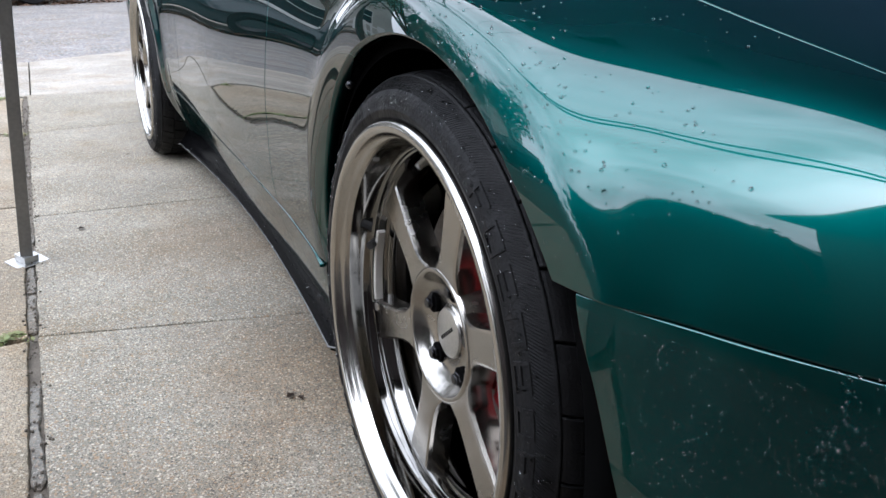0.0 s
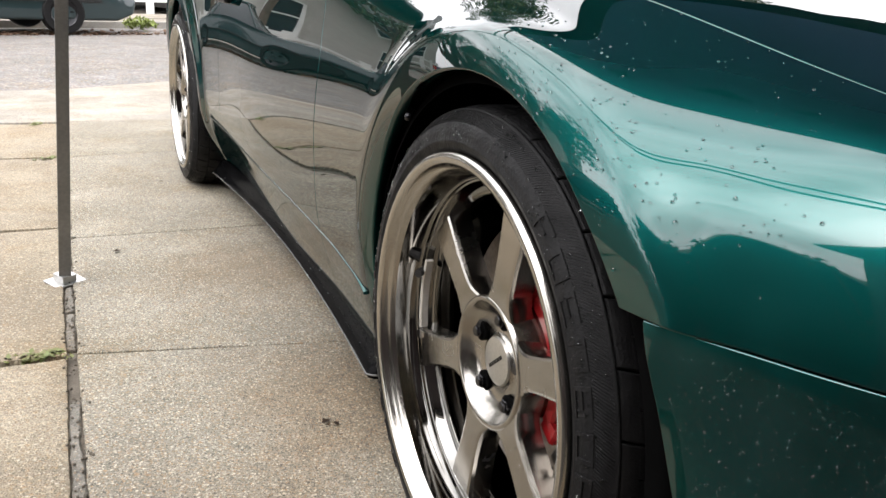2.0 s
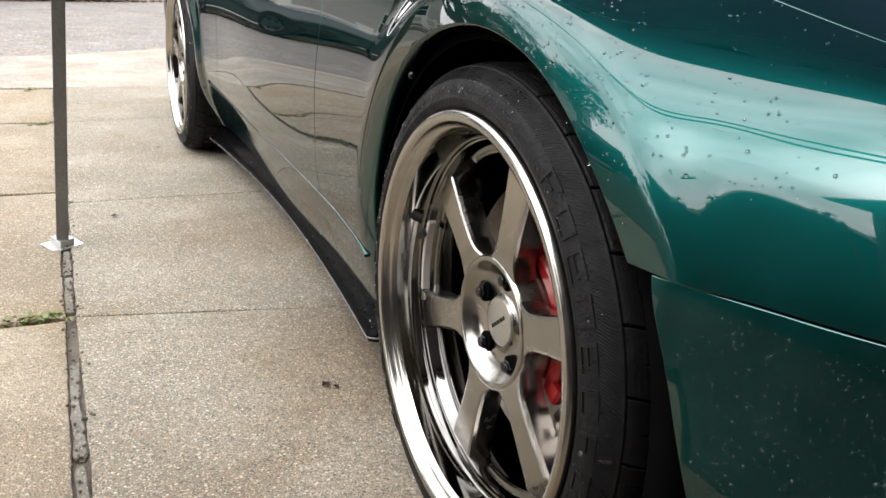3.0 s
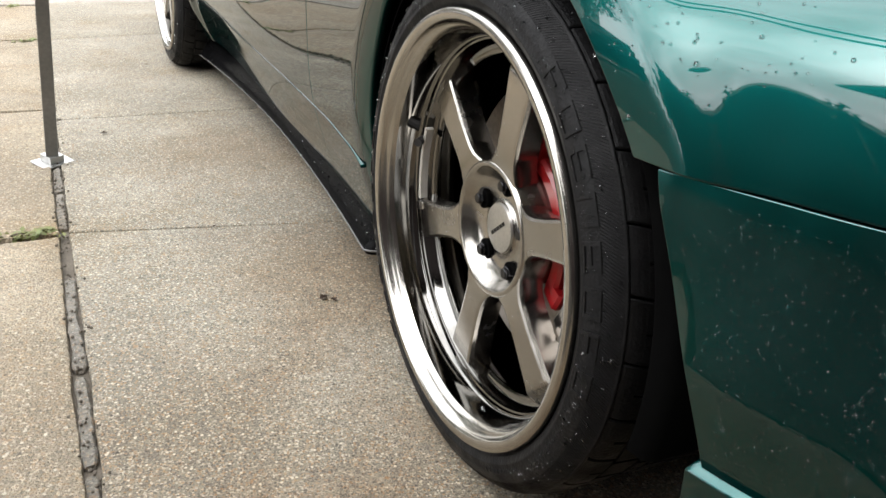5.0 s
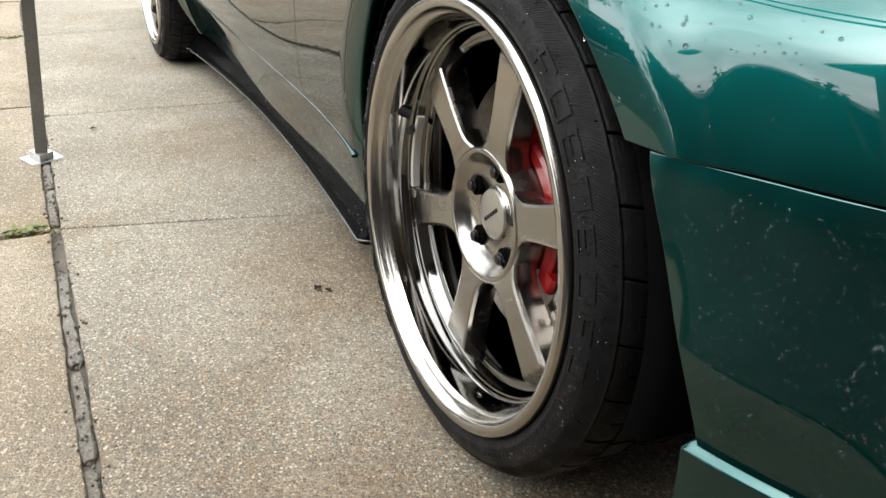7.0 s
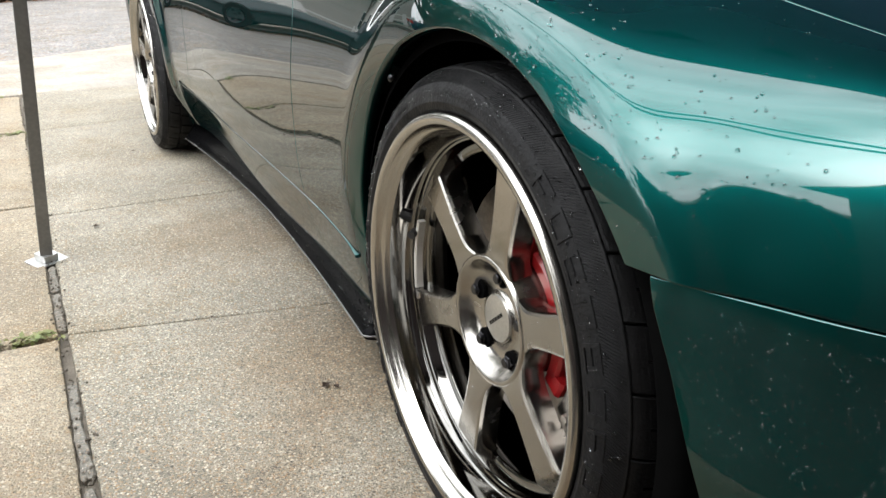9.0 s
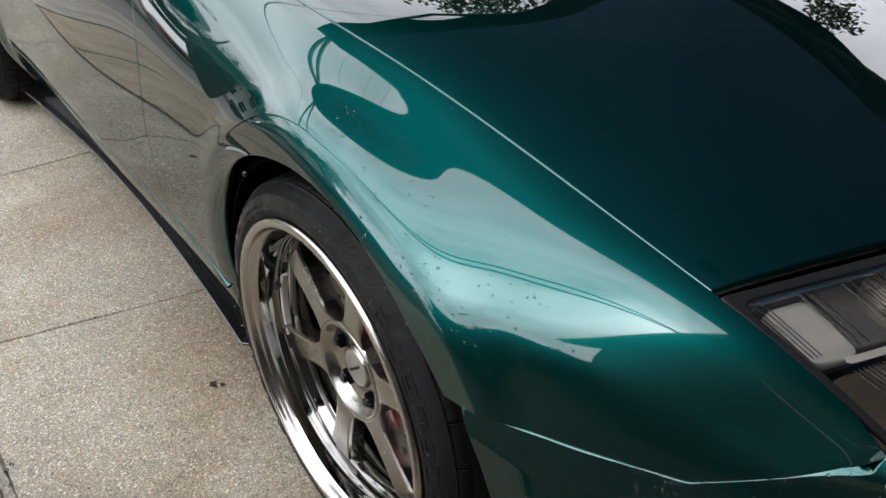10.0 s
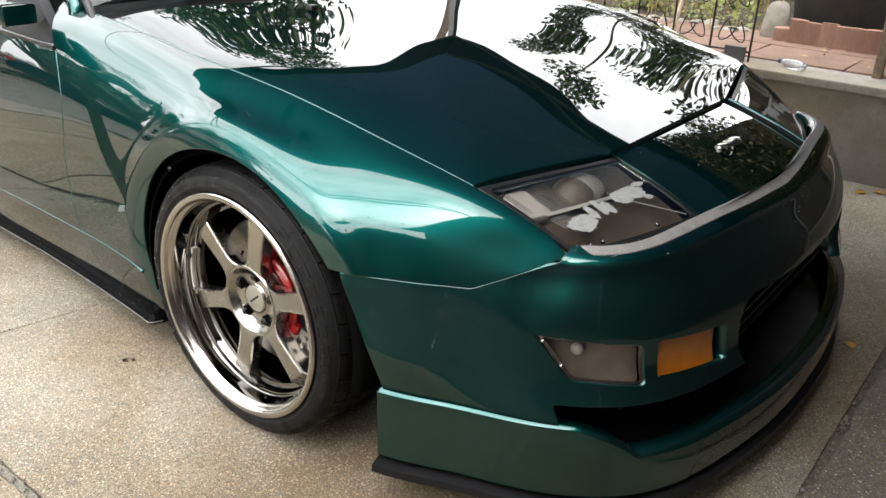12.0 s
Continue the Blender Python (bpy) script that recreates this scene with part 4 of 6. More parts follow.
for a, b in (((TX0, TY0), (TX1, TY0)), ((TX1, TY0), (TX1, TY1)), ((TX1, TY1), (TX0, TY1)), ((TX0, TY1), (TX0, TY0))):
    bm = bmesh.new()
    top, low = [], []
    for k in range(41):
        x, y = a[0] + (b[0] - a[0]) * k / 40, a[1] + (b[1] - a[1]) * k / 40
        sag = 0.05 * math.sin(math.pi * k / 40)
        top.append(bm.verts.new((x, y, 1.845)))
        low.append(bm.verts.new((x, y, 1.655 + sag + 0.012 * math.sin(k * 0.8))))
    for k in range(40):
        bm.faces.new((top[k], top[k + 1], low[k + 1], low[k]))
    bmesh.ops.solidify(bm, geom=bm.faces[:], thickness=0.003)
    part("valance", bm, TENT_CLOTH, tent)
for (xa, ya), (xb, yb) in (((-0.34, 1.14), (2.46, 1.14)), ((-0.34, -1.79), (2.46, -1.79)), ((-0.34, 1.14), (-0.34, -1.79)), ((2.46, 1.14), (2.46, -1.79))):
    for k in range(2):
        f0, f1 = k / 2, (k + 1) / 2
        p, q = (xa + (xb - xa) * f0, ya + (yb - ya) * f0), (xa + (xb - xa) * f1, ya + (yb - ya) * f1)
        for z0, z1 in ((1.66, 1.86), (1.86, 1.66)):
            bm = bmesh.new()
            tube(bm, (*p, z0), (*q, z1), 0.011, sides=6)
            part("truss_bar", bm, TENT_STEEL, tent)


# ---------------------------------------------------------------- houses, parked cars and wires round about
def window_unit(parent, x, y, z, w, h, facing, name="window"):
    """A window with frame, sill and two panes, set on a wall that faces along x or y."""
    unit = thing(name, "", "")
    unit.parent = parent
    unit.matrix_basis = pose(x, y, z, 0, 0, facing)
    bm = bmesh.new()
    for a, b, c, d in ((-w / 2 - .07, -w / 2, -.07, h + .07), (w / 2, w / 2 + .07, -.07, h + .07), (-w / 2, w / 2, -.07, 0), (-w / 2, w / 2, h, h + .07), (-w / 2, w / 2, h / 2 - .025, h / 2 + .025)):
        box(bm, a, b, -0.05, 0.02, c, d)
    part("window_frame", bm, WHITE_PAINT, unit)
    bm = bmesh.new()
    box(bm, -w / 2 - .1, w / 2 + .1, -0.09, 0.02, -.11, -.072)
    part("sill", bm, WHITE_PAINT, unit)
    for z0 in (0, h / 2 + .025):
        bm = bmesh.new()
        box(bm, -w / 2, w / 2, -0.02, -0.01, z0 + .001, z0 + h / 2 - .026)
        part("pane", bm, DARK_GLASS, unit)


def house(x0, x1, y0, y1, base, eaves, ridge, along, mat, label, fronts):
    h = thing("house", label, "house", ((x0 + x1) / 2, (y0 + y1) / 2, base))
    cx, cy = h.location.x, h.location.y
    a, b = (x1 - x0) / 2, (y1 - y0) / 2
    bm = bmesh.new()
    box(bm, -a, a, -b, b, 0, eaves - base)
    part("wall", bm, mat, h)
    step = 0.18
    for side in fronts:
        bm = bmesh.new()
        k = 0.0
        while k < eaves - base - step:
            if side in "ew":
                s = a if side == "e" else -a
                box(bm, min(s, s * 1.0) - .006, max(s, s) + .012 if side == "e" else s + .006, -b, b, k, k + step - .012)
            else:
                s = b if side == "n" else -b
                box(bm, -a, a, s - .012, s + .012, k, k + step - .012)
            k += step
        part("siding_boards", bm, mat, h)
    bm = bmesh.new()
    o = 0.35
    e, r = eaves - base, ridge - base
    if along == "y":
        prof = [(-a - o, e - .1), (0, r), (a + o, e - .1), (a + o, e + .06), (0, r + .18), (-a - o, e + .06)]
        f = [bm.verts.new((x, -b - o, z)) for x, z in prof]
        g = [bm.verts.new((x, b + o, z)) for x, z in prof]
    else:
        prof = [(-b - o, e - .1), (0, r), (b + o, e - .1), (b + o, e + .06), (0, r + .18), (-b - o, e + .06)]
        f = [bm.verts.new((-a - o, y, z)) for y, z in prof]
        g = [bm.verts.new((a + o, y, z)) for y, z in prof]
    for i in range(6):
        j = (i + 1) % 6
        bm.faces.new((f[i], f[j], g[j], g[i]))
    bm.faces.new((f[0], f[5], f[4], f[1]))
    bm.faces.new((f[1], f[4], f[3], f[2]))
    bm.faces.new((g[0], g[1], g[4], g[5]))
    bm.faces.new((g[1], g[2], g[3], g[4]))
    bmesh.ops.recalc_face_normals(bm, faces=bm.faces[:])
    part("roof", bm, ROOFING, h)
    for side in fronts:
        length = b if side in "ew" else a
        count = max(2, int(length * 2 / 2.6))
        for storey in range(2 if eaves - base > 4.2 else 1):
            for k in range(count):
                s = -length + (k + .5) * 2 * length / count
                z = 0.95 + storey * 2.7
                if side == "e":
                    window_unit(h, a + .03, s, z, 0.95, 1.35, 90)
                elif side == "w":
                    window_unit(h, -a - .03, s, z, 0.95, 1.35, -90)
                elif side == "n":
                    window_unit(h, s, b + .03, z, 0.95, 1.35, 180)
                else:
                    window_unit(h, s, -b - .03, z, 0.95, 1.35, 0)
    for side in (-1, 1):
        bm = bmesh.new()
        if along == "y":
            box(bm, side * (a + o + .05) - .05, side * (a + o + .05) + .05, -b - o, b + o, e - .08, e + .03)
        else:
            box(bm, -a - o, a + o, side * (b + o + .05) - .05, side * (b + o + .05) + .05, e - .08, e + .03)
        part("gutter", bm, WHITE_PAINT, h)
    return h


house(-13.5, -5.6, -12.0, -0.4, -0.1, 2.9, 4.2, "y", BRICKWORK, "neighbouring low house with dark siding and white gutters", "")
# out of view: set close and near black to darken the car's front
house(-3.6, 4.1, -10.5, -2.0, -0.1, 3.5, 5.4, "x", DARK_BRICK, "unseen dark-sided house at the head of the driveway, set close for shade", "")
house(-14.0, -5.5, 19.5, 27.0, -0.15, 5.2, 7.2, "x", SIDING, "pale two-storey house across the street", "s")
house(-3.5, 5.0, 20.5, 28.0, -0.15, 5.4, 7.4, "x", SIDING, "pale two-storey house across the street", "s")
house(8.0, 17.0, 20.0, 28.0, -0.15, 5.2, 7.2, "x", BRICKWORK, "dark two-storey house across the street", "s")

# out of view: added so that the nose panel mirrors something dark
house(7.9, 15.0, -11.0, 0.3, -0.1, 5.2, 7.0, "y", BRICKWORK, "unseen dark-sided house beyond the garden hedge, added for its reflection", "")

yard_fence = thing("picket_fence", "white picket fence along the far sidewalk", "fence", (0, 17.8, -0.15))
for k in range(60):
    bm = bmesh.new()
    box(bm, -15 + k * 0.5, -14.82 + k * 0.5, -0.015, 0.015, 0, 1.0, 0.004)
    part("picket", bm, WHITE_PAINT, yard_fence)
for zz in (0.25, 0.75):
    bm = bmesh.new()
    box(bm, -15, 14.9, 0.016, 0.05, zz, zz + 0.08)
    part("rail", bm, WHITE_PAINT, yard_fence)


def parked_car(x, y, z, turn, paint, label):
    """A plain saloon standing at the kerb; its nose points along its own -x."""
    car = thing("parked_car", label, "car", (x, y, z))
    lower = [(-2.15, .22), (-2.2, .5), (-2.1, .68), (-1.0, .86), (1.6, .90), (2.30, .84), (2.45, .50), (2.40, .30), (2.15, .20)]
    upper = [(-1.05, .85), (-.35, 1.36), (.75, 1.40), (1.55, .89)]

    def shell(outline, half, tuck, bevel):
        bm = bmesh.new()
        low, high = [], []
        for side in (-1, 1):
            ring = [bm.verts.new((px, side * (half - tuck * max(0, pz - .55)), pz)) for px, pz in outline]
            (low if side < 0 else high).extend(ring)
        bm.faces.new(low)
        bm.faces.new(high[::-1])
        for i in range(len(outline)):
            j = (i + 1) % len(outline)
            bm.faces.new((low[j], low[i], high[i], high[j]))
        bmesh.ops.bevel(bm, geom=bm.edges[:], offset=bevel, segments=3, affect="EDGES", profile=.6)
        bmesh.ops.recalc_face_normals(bm, faces=bm.faces[:])
        return bm
    smooth_part("body", shell(lower, .86, .12, .05), paint, car)
    smooth_part("cabin", shell(upper, .76, .22, .03), DARK_GLASS, car)
    bm = bmesh.new()
    box(bm, -.42, .8, -.57, .57, 1.375, 1.425, .02)
    smooth_part("roof", bm, paint, car)
    for px in (-.35, .25, .75):
        for s in (-1, 1):
            bm = bmesh.new()
            tube(bm, (px, s * .60, 1.38), (px + (.1 if px > 0 else -.45 if px < -.3 else .0), s * .715, .88), .028, sides=6)
            part("pillar", bm, paint, car)
    for px in (-1.32, 1.32):
        for s in (-1, 1):
            wheel = thing("wheel", "", "")
            wheel.parent = car
            wheel.matrix_basis = pose(px, s * .80, .31, 0, 0, 90 if s > 0 else -90)
            bm = bmesh.new()
            lathe(bm, [(.20, -.09), (.29, -.09), (.31, -.06), (.31, .06), (.29, .085), (.20, .08)], 40)
            smooth_part("tyre", bm, RUBBER, wheel)
            bm = bmesh.new()
            lathe(bm, [(0, .05), (.05, .06), (.06, .045), (.17, .055), (.20, .075), (.205, .085)], 40)
            smooth_part("rim", bm, DARK_METAL, wheel)
            # black discs laid on the rim, painting the shade of vent holes
            for k in range(5):
                bm = bmesh.new()
                a = k * 1.2566
                bmesh.ops.create_cone(bm, cap_ends=True, segments=12, radius1=.03, radius2=.03, depth=.004, matrix=Matrix.Translation((.056, .12 * math.cos(a), .12 * math.sin(a))) @ Euler((0, radians(90), 0)).to_matrix().to_4x4())
                part("vent_hole", bm, VOID, wheel)
    for s in (-1, 1):
        bm = bmesh.new()
        box(bm, 2.3, 2.435, s * .72 - .14, s * .72 + .14, .60, .78, .02)
        part("tail_lamp", bm, LAMP_RED, car)
        bm = bmesh.new()
        box(bm, -2.19, -2.06, s * .66 - .16, s * .66 + .16, .54, .66, .02)
        part("headlamp", bm, REFLECTOR, car)
        bm = bmesh.new()
        box(bm, -1.9, 1.9, s * .865 - .012, s * .865 + .012, .47, .51, .006)
        part("side_moulding", bm, BLACK_TRIM, car)
    car.rotation_euler = (0, 0, radians(turn))
    return car


parked_car(0.99, 13.5, -0.205, 0, CAR_GREEN, "dark green saloon car parked along the far kerb")
parked_car(-5.2, 13.5, -0.205, 0, CAR_BLUE, "navy blue saloon car parked along the far kerb")
parked_car(-6.2, 6.6, -0.09, 180, CAR_BLUE, "navy blue saloon car parked along the near kerb")

tree(-4.9, -0.35, -0.1, 2.9, 0.85, 20, LEAF_DARK, "small bushy tree at the corner of the neighbouring house", leaf=0.12, clumps=18, per=130, bare=0.3)
tree(-4.6, -2.4, -0.1, 3.4, 1.0, 17, LEAF_DARK, "small bushy tree before the neighbouring house", leaf=0.13, clumps=16, per=120)
tree(-4.9, -5.6, -0.1, 3.9, 1.2, 18, LEAF_DARK, "small bushy tree before the neighbouring house", leaf=0.13, clumps=16, per=120)

leaf_heap = bmesh.new()
rng = random.Random(33)
leaf_cloud(leaf_heap, (0.2, 12.85, -0.20), (5.0, .35, .03), 2400, 0.11, rng)
tagged(part("leaf_litter", leaf_heap, LITTER), "brown leaf litter along the far kerb", "leaves", kind="stuff")
tuft = bmesh.new()
leaf_cloud(tuft, (3.95, 13.7, -0.13), (.32, .25, .10), 260, 0.09, rng, droop=-.6)
tagged(part("kerb_weeds", tuft, LEAF_GREEN), "green weed tuft on the far kerb", "weeds", kind="stuff")

pole = thing("utility_pole", "tall wooden utility pole with crossarm beside the street", "pole", (9.2, 5.9, -0.1))
bm = bmesh.new()
tube(bm, (0, 0, 0), (0, 0, 9.0), .10, .07, 12)
smooth_part("pole_shaft", bm, WOOD, pole)
bm = bmesh.new()
box(bm, -.06, .06, -1.1, 1.1, 8.2, 8.32)
part("crossarm", bm, WOOD, pole)
for k, (yy, zz, end) in enumerate(((-1.0, 8.35, (-40, 2.5, 7.6)), (-.4, 8.35, (-40, 3.4, 7.7)), (.5, 8.35, (-40, 4.6, 7.7)), (0, 6.2, (-40, 5.5, 5.8)))):
    bm = bmesh.new()
    a, b = Vector((9.2, 5.9 + yy, zz)), Vector(end)
    pts = [a.lerp(b, i / 24) - Vector((0, 0, 1.3 * 4 * (i / 24) * (1 - i / 24))) for i in range(25)]
    pipe(bm, pts, .005, 5)
    tagged(part("overhead_wire", bm, BLACK_TRIM), "black overhead wire hung from the utility pole", "wire", "overhead wires")


# ---------------------------------------------------------------- the green sports car
MID = 0.915                      # the car's middle plane
HUB = (-0.018, 0.011, 0.3246)    # right front hub, at the rim's lip
HUB_R = (-0.030, 2.462, 0.3246)
ARCH = 0.367
car = thing("sports_car", "dark green metallic two-door sports car beaded with rain", "car")

# rails along the car: stations in y, then x and z of each rail from sill to bonnet middle
STATIONS = (-.72, -.5, -.3, 0, .35, .7, 1.3, 2.1, 2.5, 3.2)
RAIL_X = (
    (.225, .100, .050, .040, .046, .066, .080, .085, .030, .07),
    (.213, .083, .004, -.014, .004, .012, .012, .010, -.020, .055),
    (.203, .078, -.004, -.026, -.010, .000, .000, -.004, -.040, .05),
    (.215, .098, .006, -.026, -.010, .001, .002, -.004, -.040, .055),
    (.235, .119, .036, .004, .010, .018, .022, .016, -.010, .08),
    (.258, .157, .110, .080, .074, .064, .066, .07, .05, .12),
    (.29, .212, .198, .174, .160, .157, .150, .15, .16, .22),
)
RAIL_Z = (
    (.14,) * 10, (.30,) * 10, (.45,) * 10, (.515, .565) + (.58,) * 8,
    (.535, .612, .648, .716, .705, .715, .725, .735, .745, .74),
    (.555, .654, .694, .755, .788, .815, .835, .85, .86, .84),
    (.575, .676, .721, .784, .826, .870, .89, .90, .92, .90),
    (.636, .700, .747, .808, .855, .905, .93, .93, .93, .90),
    (.648, .706, .756, .818, .868, .915, .93, .93, .93, .90),
)
KNOTS = (0, .15, .30, .43, .55, .68, .80, 1.12, 1.5)
SHUT = KNOTS[6]


def body_points(ys, vs):
    """Points of the smooth skin at the stations ys and the girths vs (0 to 3, right sill over the bonnet to left sill)."""
    along = spline_basis(STATIONS, ys)
    xs = [along @ np.array(r) for r in RAIL_X] + [np.full(len(ys), .50), np.full(len(ys), MID)]
    zs = [along @ np.array(r) for r in RAIL_Z]
    xs = np.array(xs + [2 * MID - x for x in xs[-2::-1]])
    zs = np.array(zs + zs[-2::-1])
    knots = list(KNOTS) + [3.0 - k for k in KNOTS[-2::-1]]
    across = spline_basis(knots, vs)
    pts = np.zeros((len(ys), len(vs), 3))
    pts[..., 0], pts[..., 2] = (across @ xs).T, (across @ zs).T
    pts[..., 1] = np.asarray(ys)[:, None]
    return pts


def flared(pts):
    """Swells the skin softly round both wheel arches."""
    for hub in (HUB, HUB_R):
        r = np.hypot(pts[..., 1] - hub[1], pts[..., 2] - hub[2])
        near = np.clip((.14 - pts[..., 0]) / .12, 0, 1)
        rise = np.degrees(np.arctan2(pts[..., 2] - hub[2], pts[..., 1] - hub[1]))
        behind = np.clip((78 - np.abs(rise)) / 55, 0, 1)
        behind = behind * behind * (3 - 2 * behind)
        lip = np.where(r > .408, np.exp(-((r - .408) / .034) ** 2), 1 - .42 * np.clip((.408 - r) / .041, 0, 1.3))
        pts[..., 0] -= .015 * lip * near * (1 - behind)
        pts[..., 0] += .012 * np.clip((.425 - r) / .058, 0, 1.2) ** 2.2 * near * behind
    return pts


def sheet_of(ys, vs, flare=False):
    pts = body_points(ys, vs)
    if flare:
        pts = flared(pts)
    u, v = np.meshgrid(ys, vs, indexing="ij")
    return sheet(pts, np.stack([u, v], -1), flip=True)


def seam_z(y):
    return np.where(y > -.554, .522, .522 + (-.554 - y) * .49)


def door_front(z):
    return np.where(z < .785, spline((.1, .42, .52, .62, .70, .76, .785), (.66, .69, .69, .678, .686, .712, .728), np.minimum(z, .785)), .728 + (z - .785) * 1.42)


def belt_z(y):
    return .787 + .028 * (y - .728)


def skin_x(y, z):
    """Half-width of the right side's skin at one height."""
    vs = np.linspace(.02, SHUT, 80)
    pts = body_points(np.array([y, y + .001]), vs)[0]
    return float(np.interp(z, pts[:, 2], pts[:, 0]))


def sill_z(y):
    return np.interp(y, (.46, .60, 1.2, 2.1), (.10, .150, .158, .165))


def lamp_edge(y):
    return .207 + (-.488 - y) * .247


side = sheet_of(np.concatenate([np.arange(-.72, .5, .0065), np.arange(.5, 3.2, .0125)]), np.linspace(0.02, SHUT, 130), flare=True)
GAP = .0022
fender = (side.clip(lambda x, y, z, u, v: np.hypot(y - HUB[1], z - HUB[2]) - ARCH)
          .clip(lambda x, y, z, u, v: np.maximum(y - HUB[1], z - seam_z(y) - GAP))
          .clip(lambda x, y, z, u, v: door_front(z) - GAP - y)
          .clip(lambda x, y, z, u, v: np.maximum(y + .488, lamp_edge(y) - GAP - x))
          .clip(lambda x, y, z, u, v: np.maximum(.4 - y, z - sill_z(y))).clip(lambda x, y, z, u, v: SHUT - .004 - v))


SEAM_Y = (-.76, -.72, -.69, -.66, -.64, -.61, -.55, -.50, -.42, -.35, -.33)
BUMPER_IN = (0, .008, .016, .018, .016, .0115, .0105, .0125, .0125, .004, 0)
FENDER_OUT = (.014, .014, .014, .011, .008, .005, .004, .005, .005, .001, 0)


def meet(skin, shifts, reach):
    """Brings a panel's edge along the bumper seam in or out, so that the two lie flush, and works out its normals anew."""
    d = skin.data
    away = np.clip(1 - np.abs(d[:, 2] - seam_z(d[:, 1])) / reach, 0, 1)
    amount = np.interp(d[:, 1], SEAM_Y, shifts) * away * away * (3 - 2 * away)
    d[:, 0] += np.where(d[:, 0] < MID, amount, -amount)
    sums = np.zeros((len(d), 3))
    for size in {len(face) for face in skin.faces}:
        ids = np.array([face for face in skin.faces if len(face) == size])
        corners = d[ids, :3]
        normal = np.cross(corners, np.roll(corners, -1, axis=1)).sum(axis=1)
        for k in range(size):
            np.add.at(sums, ids[:, k], normal)
    long = np.linalg.norm(sums, axis=1)
    fresh = sums / np.maximum(long, 1e-12)[:, None]
    fresh *= np.where((fresh * d[:, 3:6]).sum(axis=1) < 0, -1, 1)[:, None]
    moved = (np.abs(amount) > 0) & (long > 1e-12)
    d[moved, 3:6] = fresh[moved]
    return skin


fender = meet(fender, [-k for k in FENDER_OUT], .08)
fender.panel("fender", PAINT, car, thick=.022)
fender.mirror(MID).panel("fender", PAINT, car, thick=.022)
door = (side.clip(lambda x, y, z, u, v: y - door_front(z) - GAP).clip(lambda x, y, z, u, v: 1.78 - y).clip(lambda x, y, z, u, v: belt_z(y) - z).clip(lambda x, y, z, u, v: z - sill_z(y)))
door_ob = door.panel("door", PAINT, car, thick=.02)
door.mirror(MID).panel("door", PAINT, car, thick=.02)
quarter = (side.clip(lambda x, y, z, u, v: y - 1.785).clip(lambda x, y, z, u, v: np.hypot(y - HUB_R[1], z - HUB_R[2]) - ARCH))
quarter.panel("rear_quarter", PAINT, car, thick=.02)
quarter.mirror(MID).panel("rear_quarter", PAINT, car, thick=.02)


def hood_front(x):
    return -.590 + .012 * np.clip(np.abs(x - MID) / .33, 0, 1) ** 2 + .30 * np.clip((np.abs(x - MID) - .325) / .38, 0, 1) * .33


def hood_rear(x):
    return .642 - .14 * (1 - ((x - MID) / .78) ** 2)


top = sheet_of(np.arange(-.64, .66, .0125), np.linspace(SHUT - .01, 3 - SHUT + .01, 130))
bonnet = (top.clip(lambda x, y, z, u, v: y - hood_front(x) - GAP).clip(lambda x, y, z, u, v: hood_rear(x) - y)
          .clip(lambda x, y, z, u, v: v - SHUT - .001).clip(lambda x, y, z, u, v: 3 - SHUT - .001 - v))
bonnet.panel("bonnet", PAINT, car, thick=.018, roll=.003)

# front bumper: a plan curve round the nose, with a profile in height
PLAN = ((-.006, -.312), (.030, -.430), (.093, -.550), (.157, -.672), (.30, -.835), (.485, -.905), (.70, -.945), (MID, -.957))
plan_x = np.array([p[0] for p in PLAN] + [2 * MID - p[0] for p in PLAN[-2::-1]])
plan_y = np.array([p[1] for p in PLAN] + [p[1] for p in PLAN[-2::-1]])
plan_t = np.concatenate([[0], np.cumsum(np.hypot(np.diff(plan_x), np.diff(plan_y)))])
HEIGHTS = (.10, .19, .27, .36, .45, .52, .57, .592, .604)
PROFILES = ((-.022, -.022, -.020, -.008, 0, .0, -.008, -.014, -.03),
            (.004, .006, .008, .004, 0, -.006, -.018, -.028, -.05),
            (.030, .034, .034, .010, 0, -.013, -.025, -.034, -.061),
            (.045, .050, .045, .014, .006, -.020, -.056, -.080, -.115))


def bumper_points(ts, zs):
    px, py = spline(plan_t, plan_x, ts), spline(plan_t, plan_y, ts)
    dx, dy = np.gradient(px, ts), np.gradient(py, ts)
    ln = np.hypot(dx, dy)
    nx, ny = dy / ln, -dx / ln
    half = np.minimum(ts, plan_t[-1] - ts)
    w = spline_basis((0, plan_t[2], plan_t[3] + .06, plan_t[5], plan_t[7]), np.minimum(half, plan_t[7]))
    profs = np.array([spline(HEIGHTS, p, zs) for p in (PROFILES[0], PROFILES[1], PROFILES[2], PROFILES[3], PROFILES[3])])
    off = w @ profs
    pts = np.zeros((len(ts), len(zs), 3))
    pts[..., 0], pts[..., 1] = px[:, None] + nx[:, None] * off, py[:, None] + ny[:, None] * off
    pts[..., 2] = zs[None, :]
    return pts


ts = np.linspace(0, plan_t[-1], 260)
zs = np.linspace(.10, .604, 84)
tu, zv = np.meshgrid(ts, zs, indexing="ij")
wrap = sheet(bumper_points(ts, zs), np.stack([tu, zv], -1))


def bumper_edge(z):
    return np.maximum(-.322 - np.maximum(.522 - z, 0) * .329, -.404)


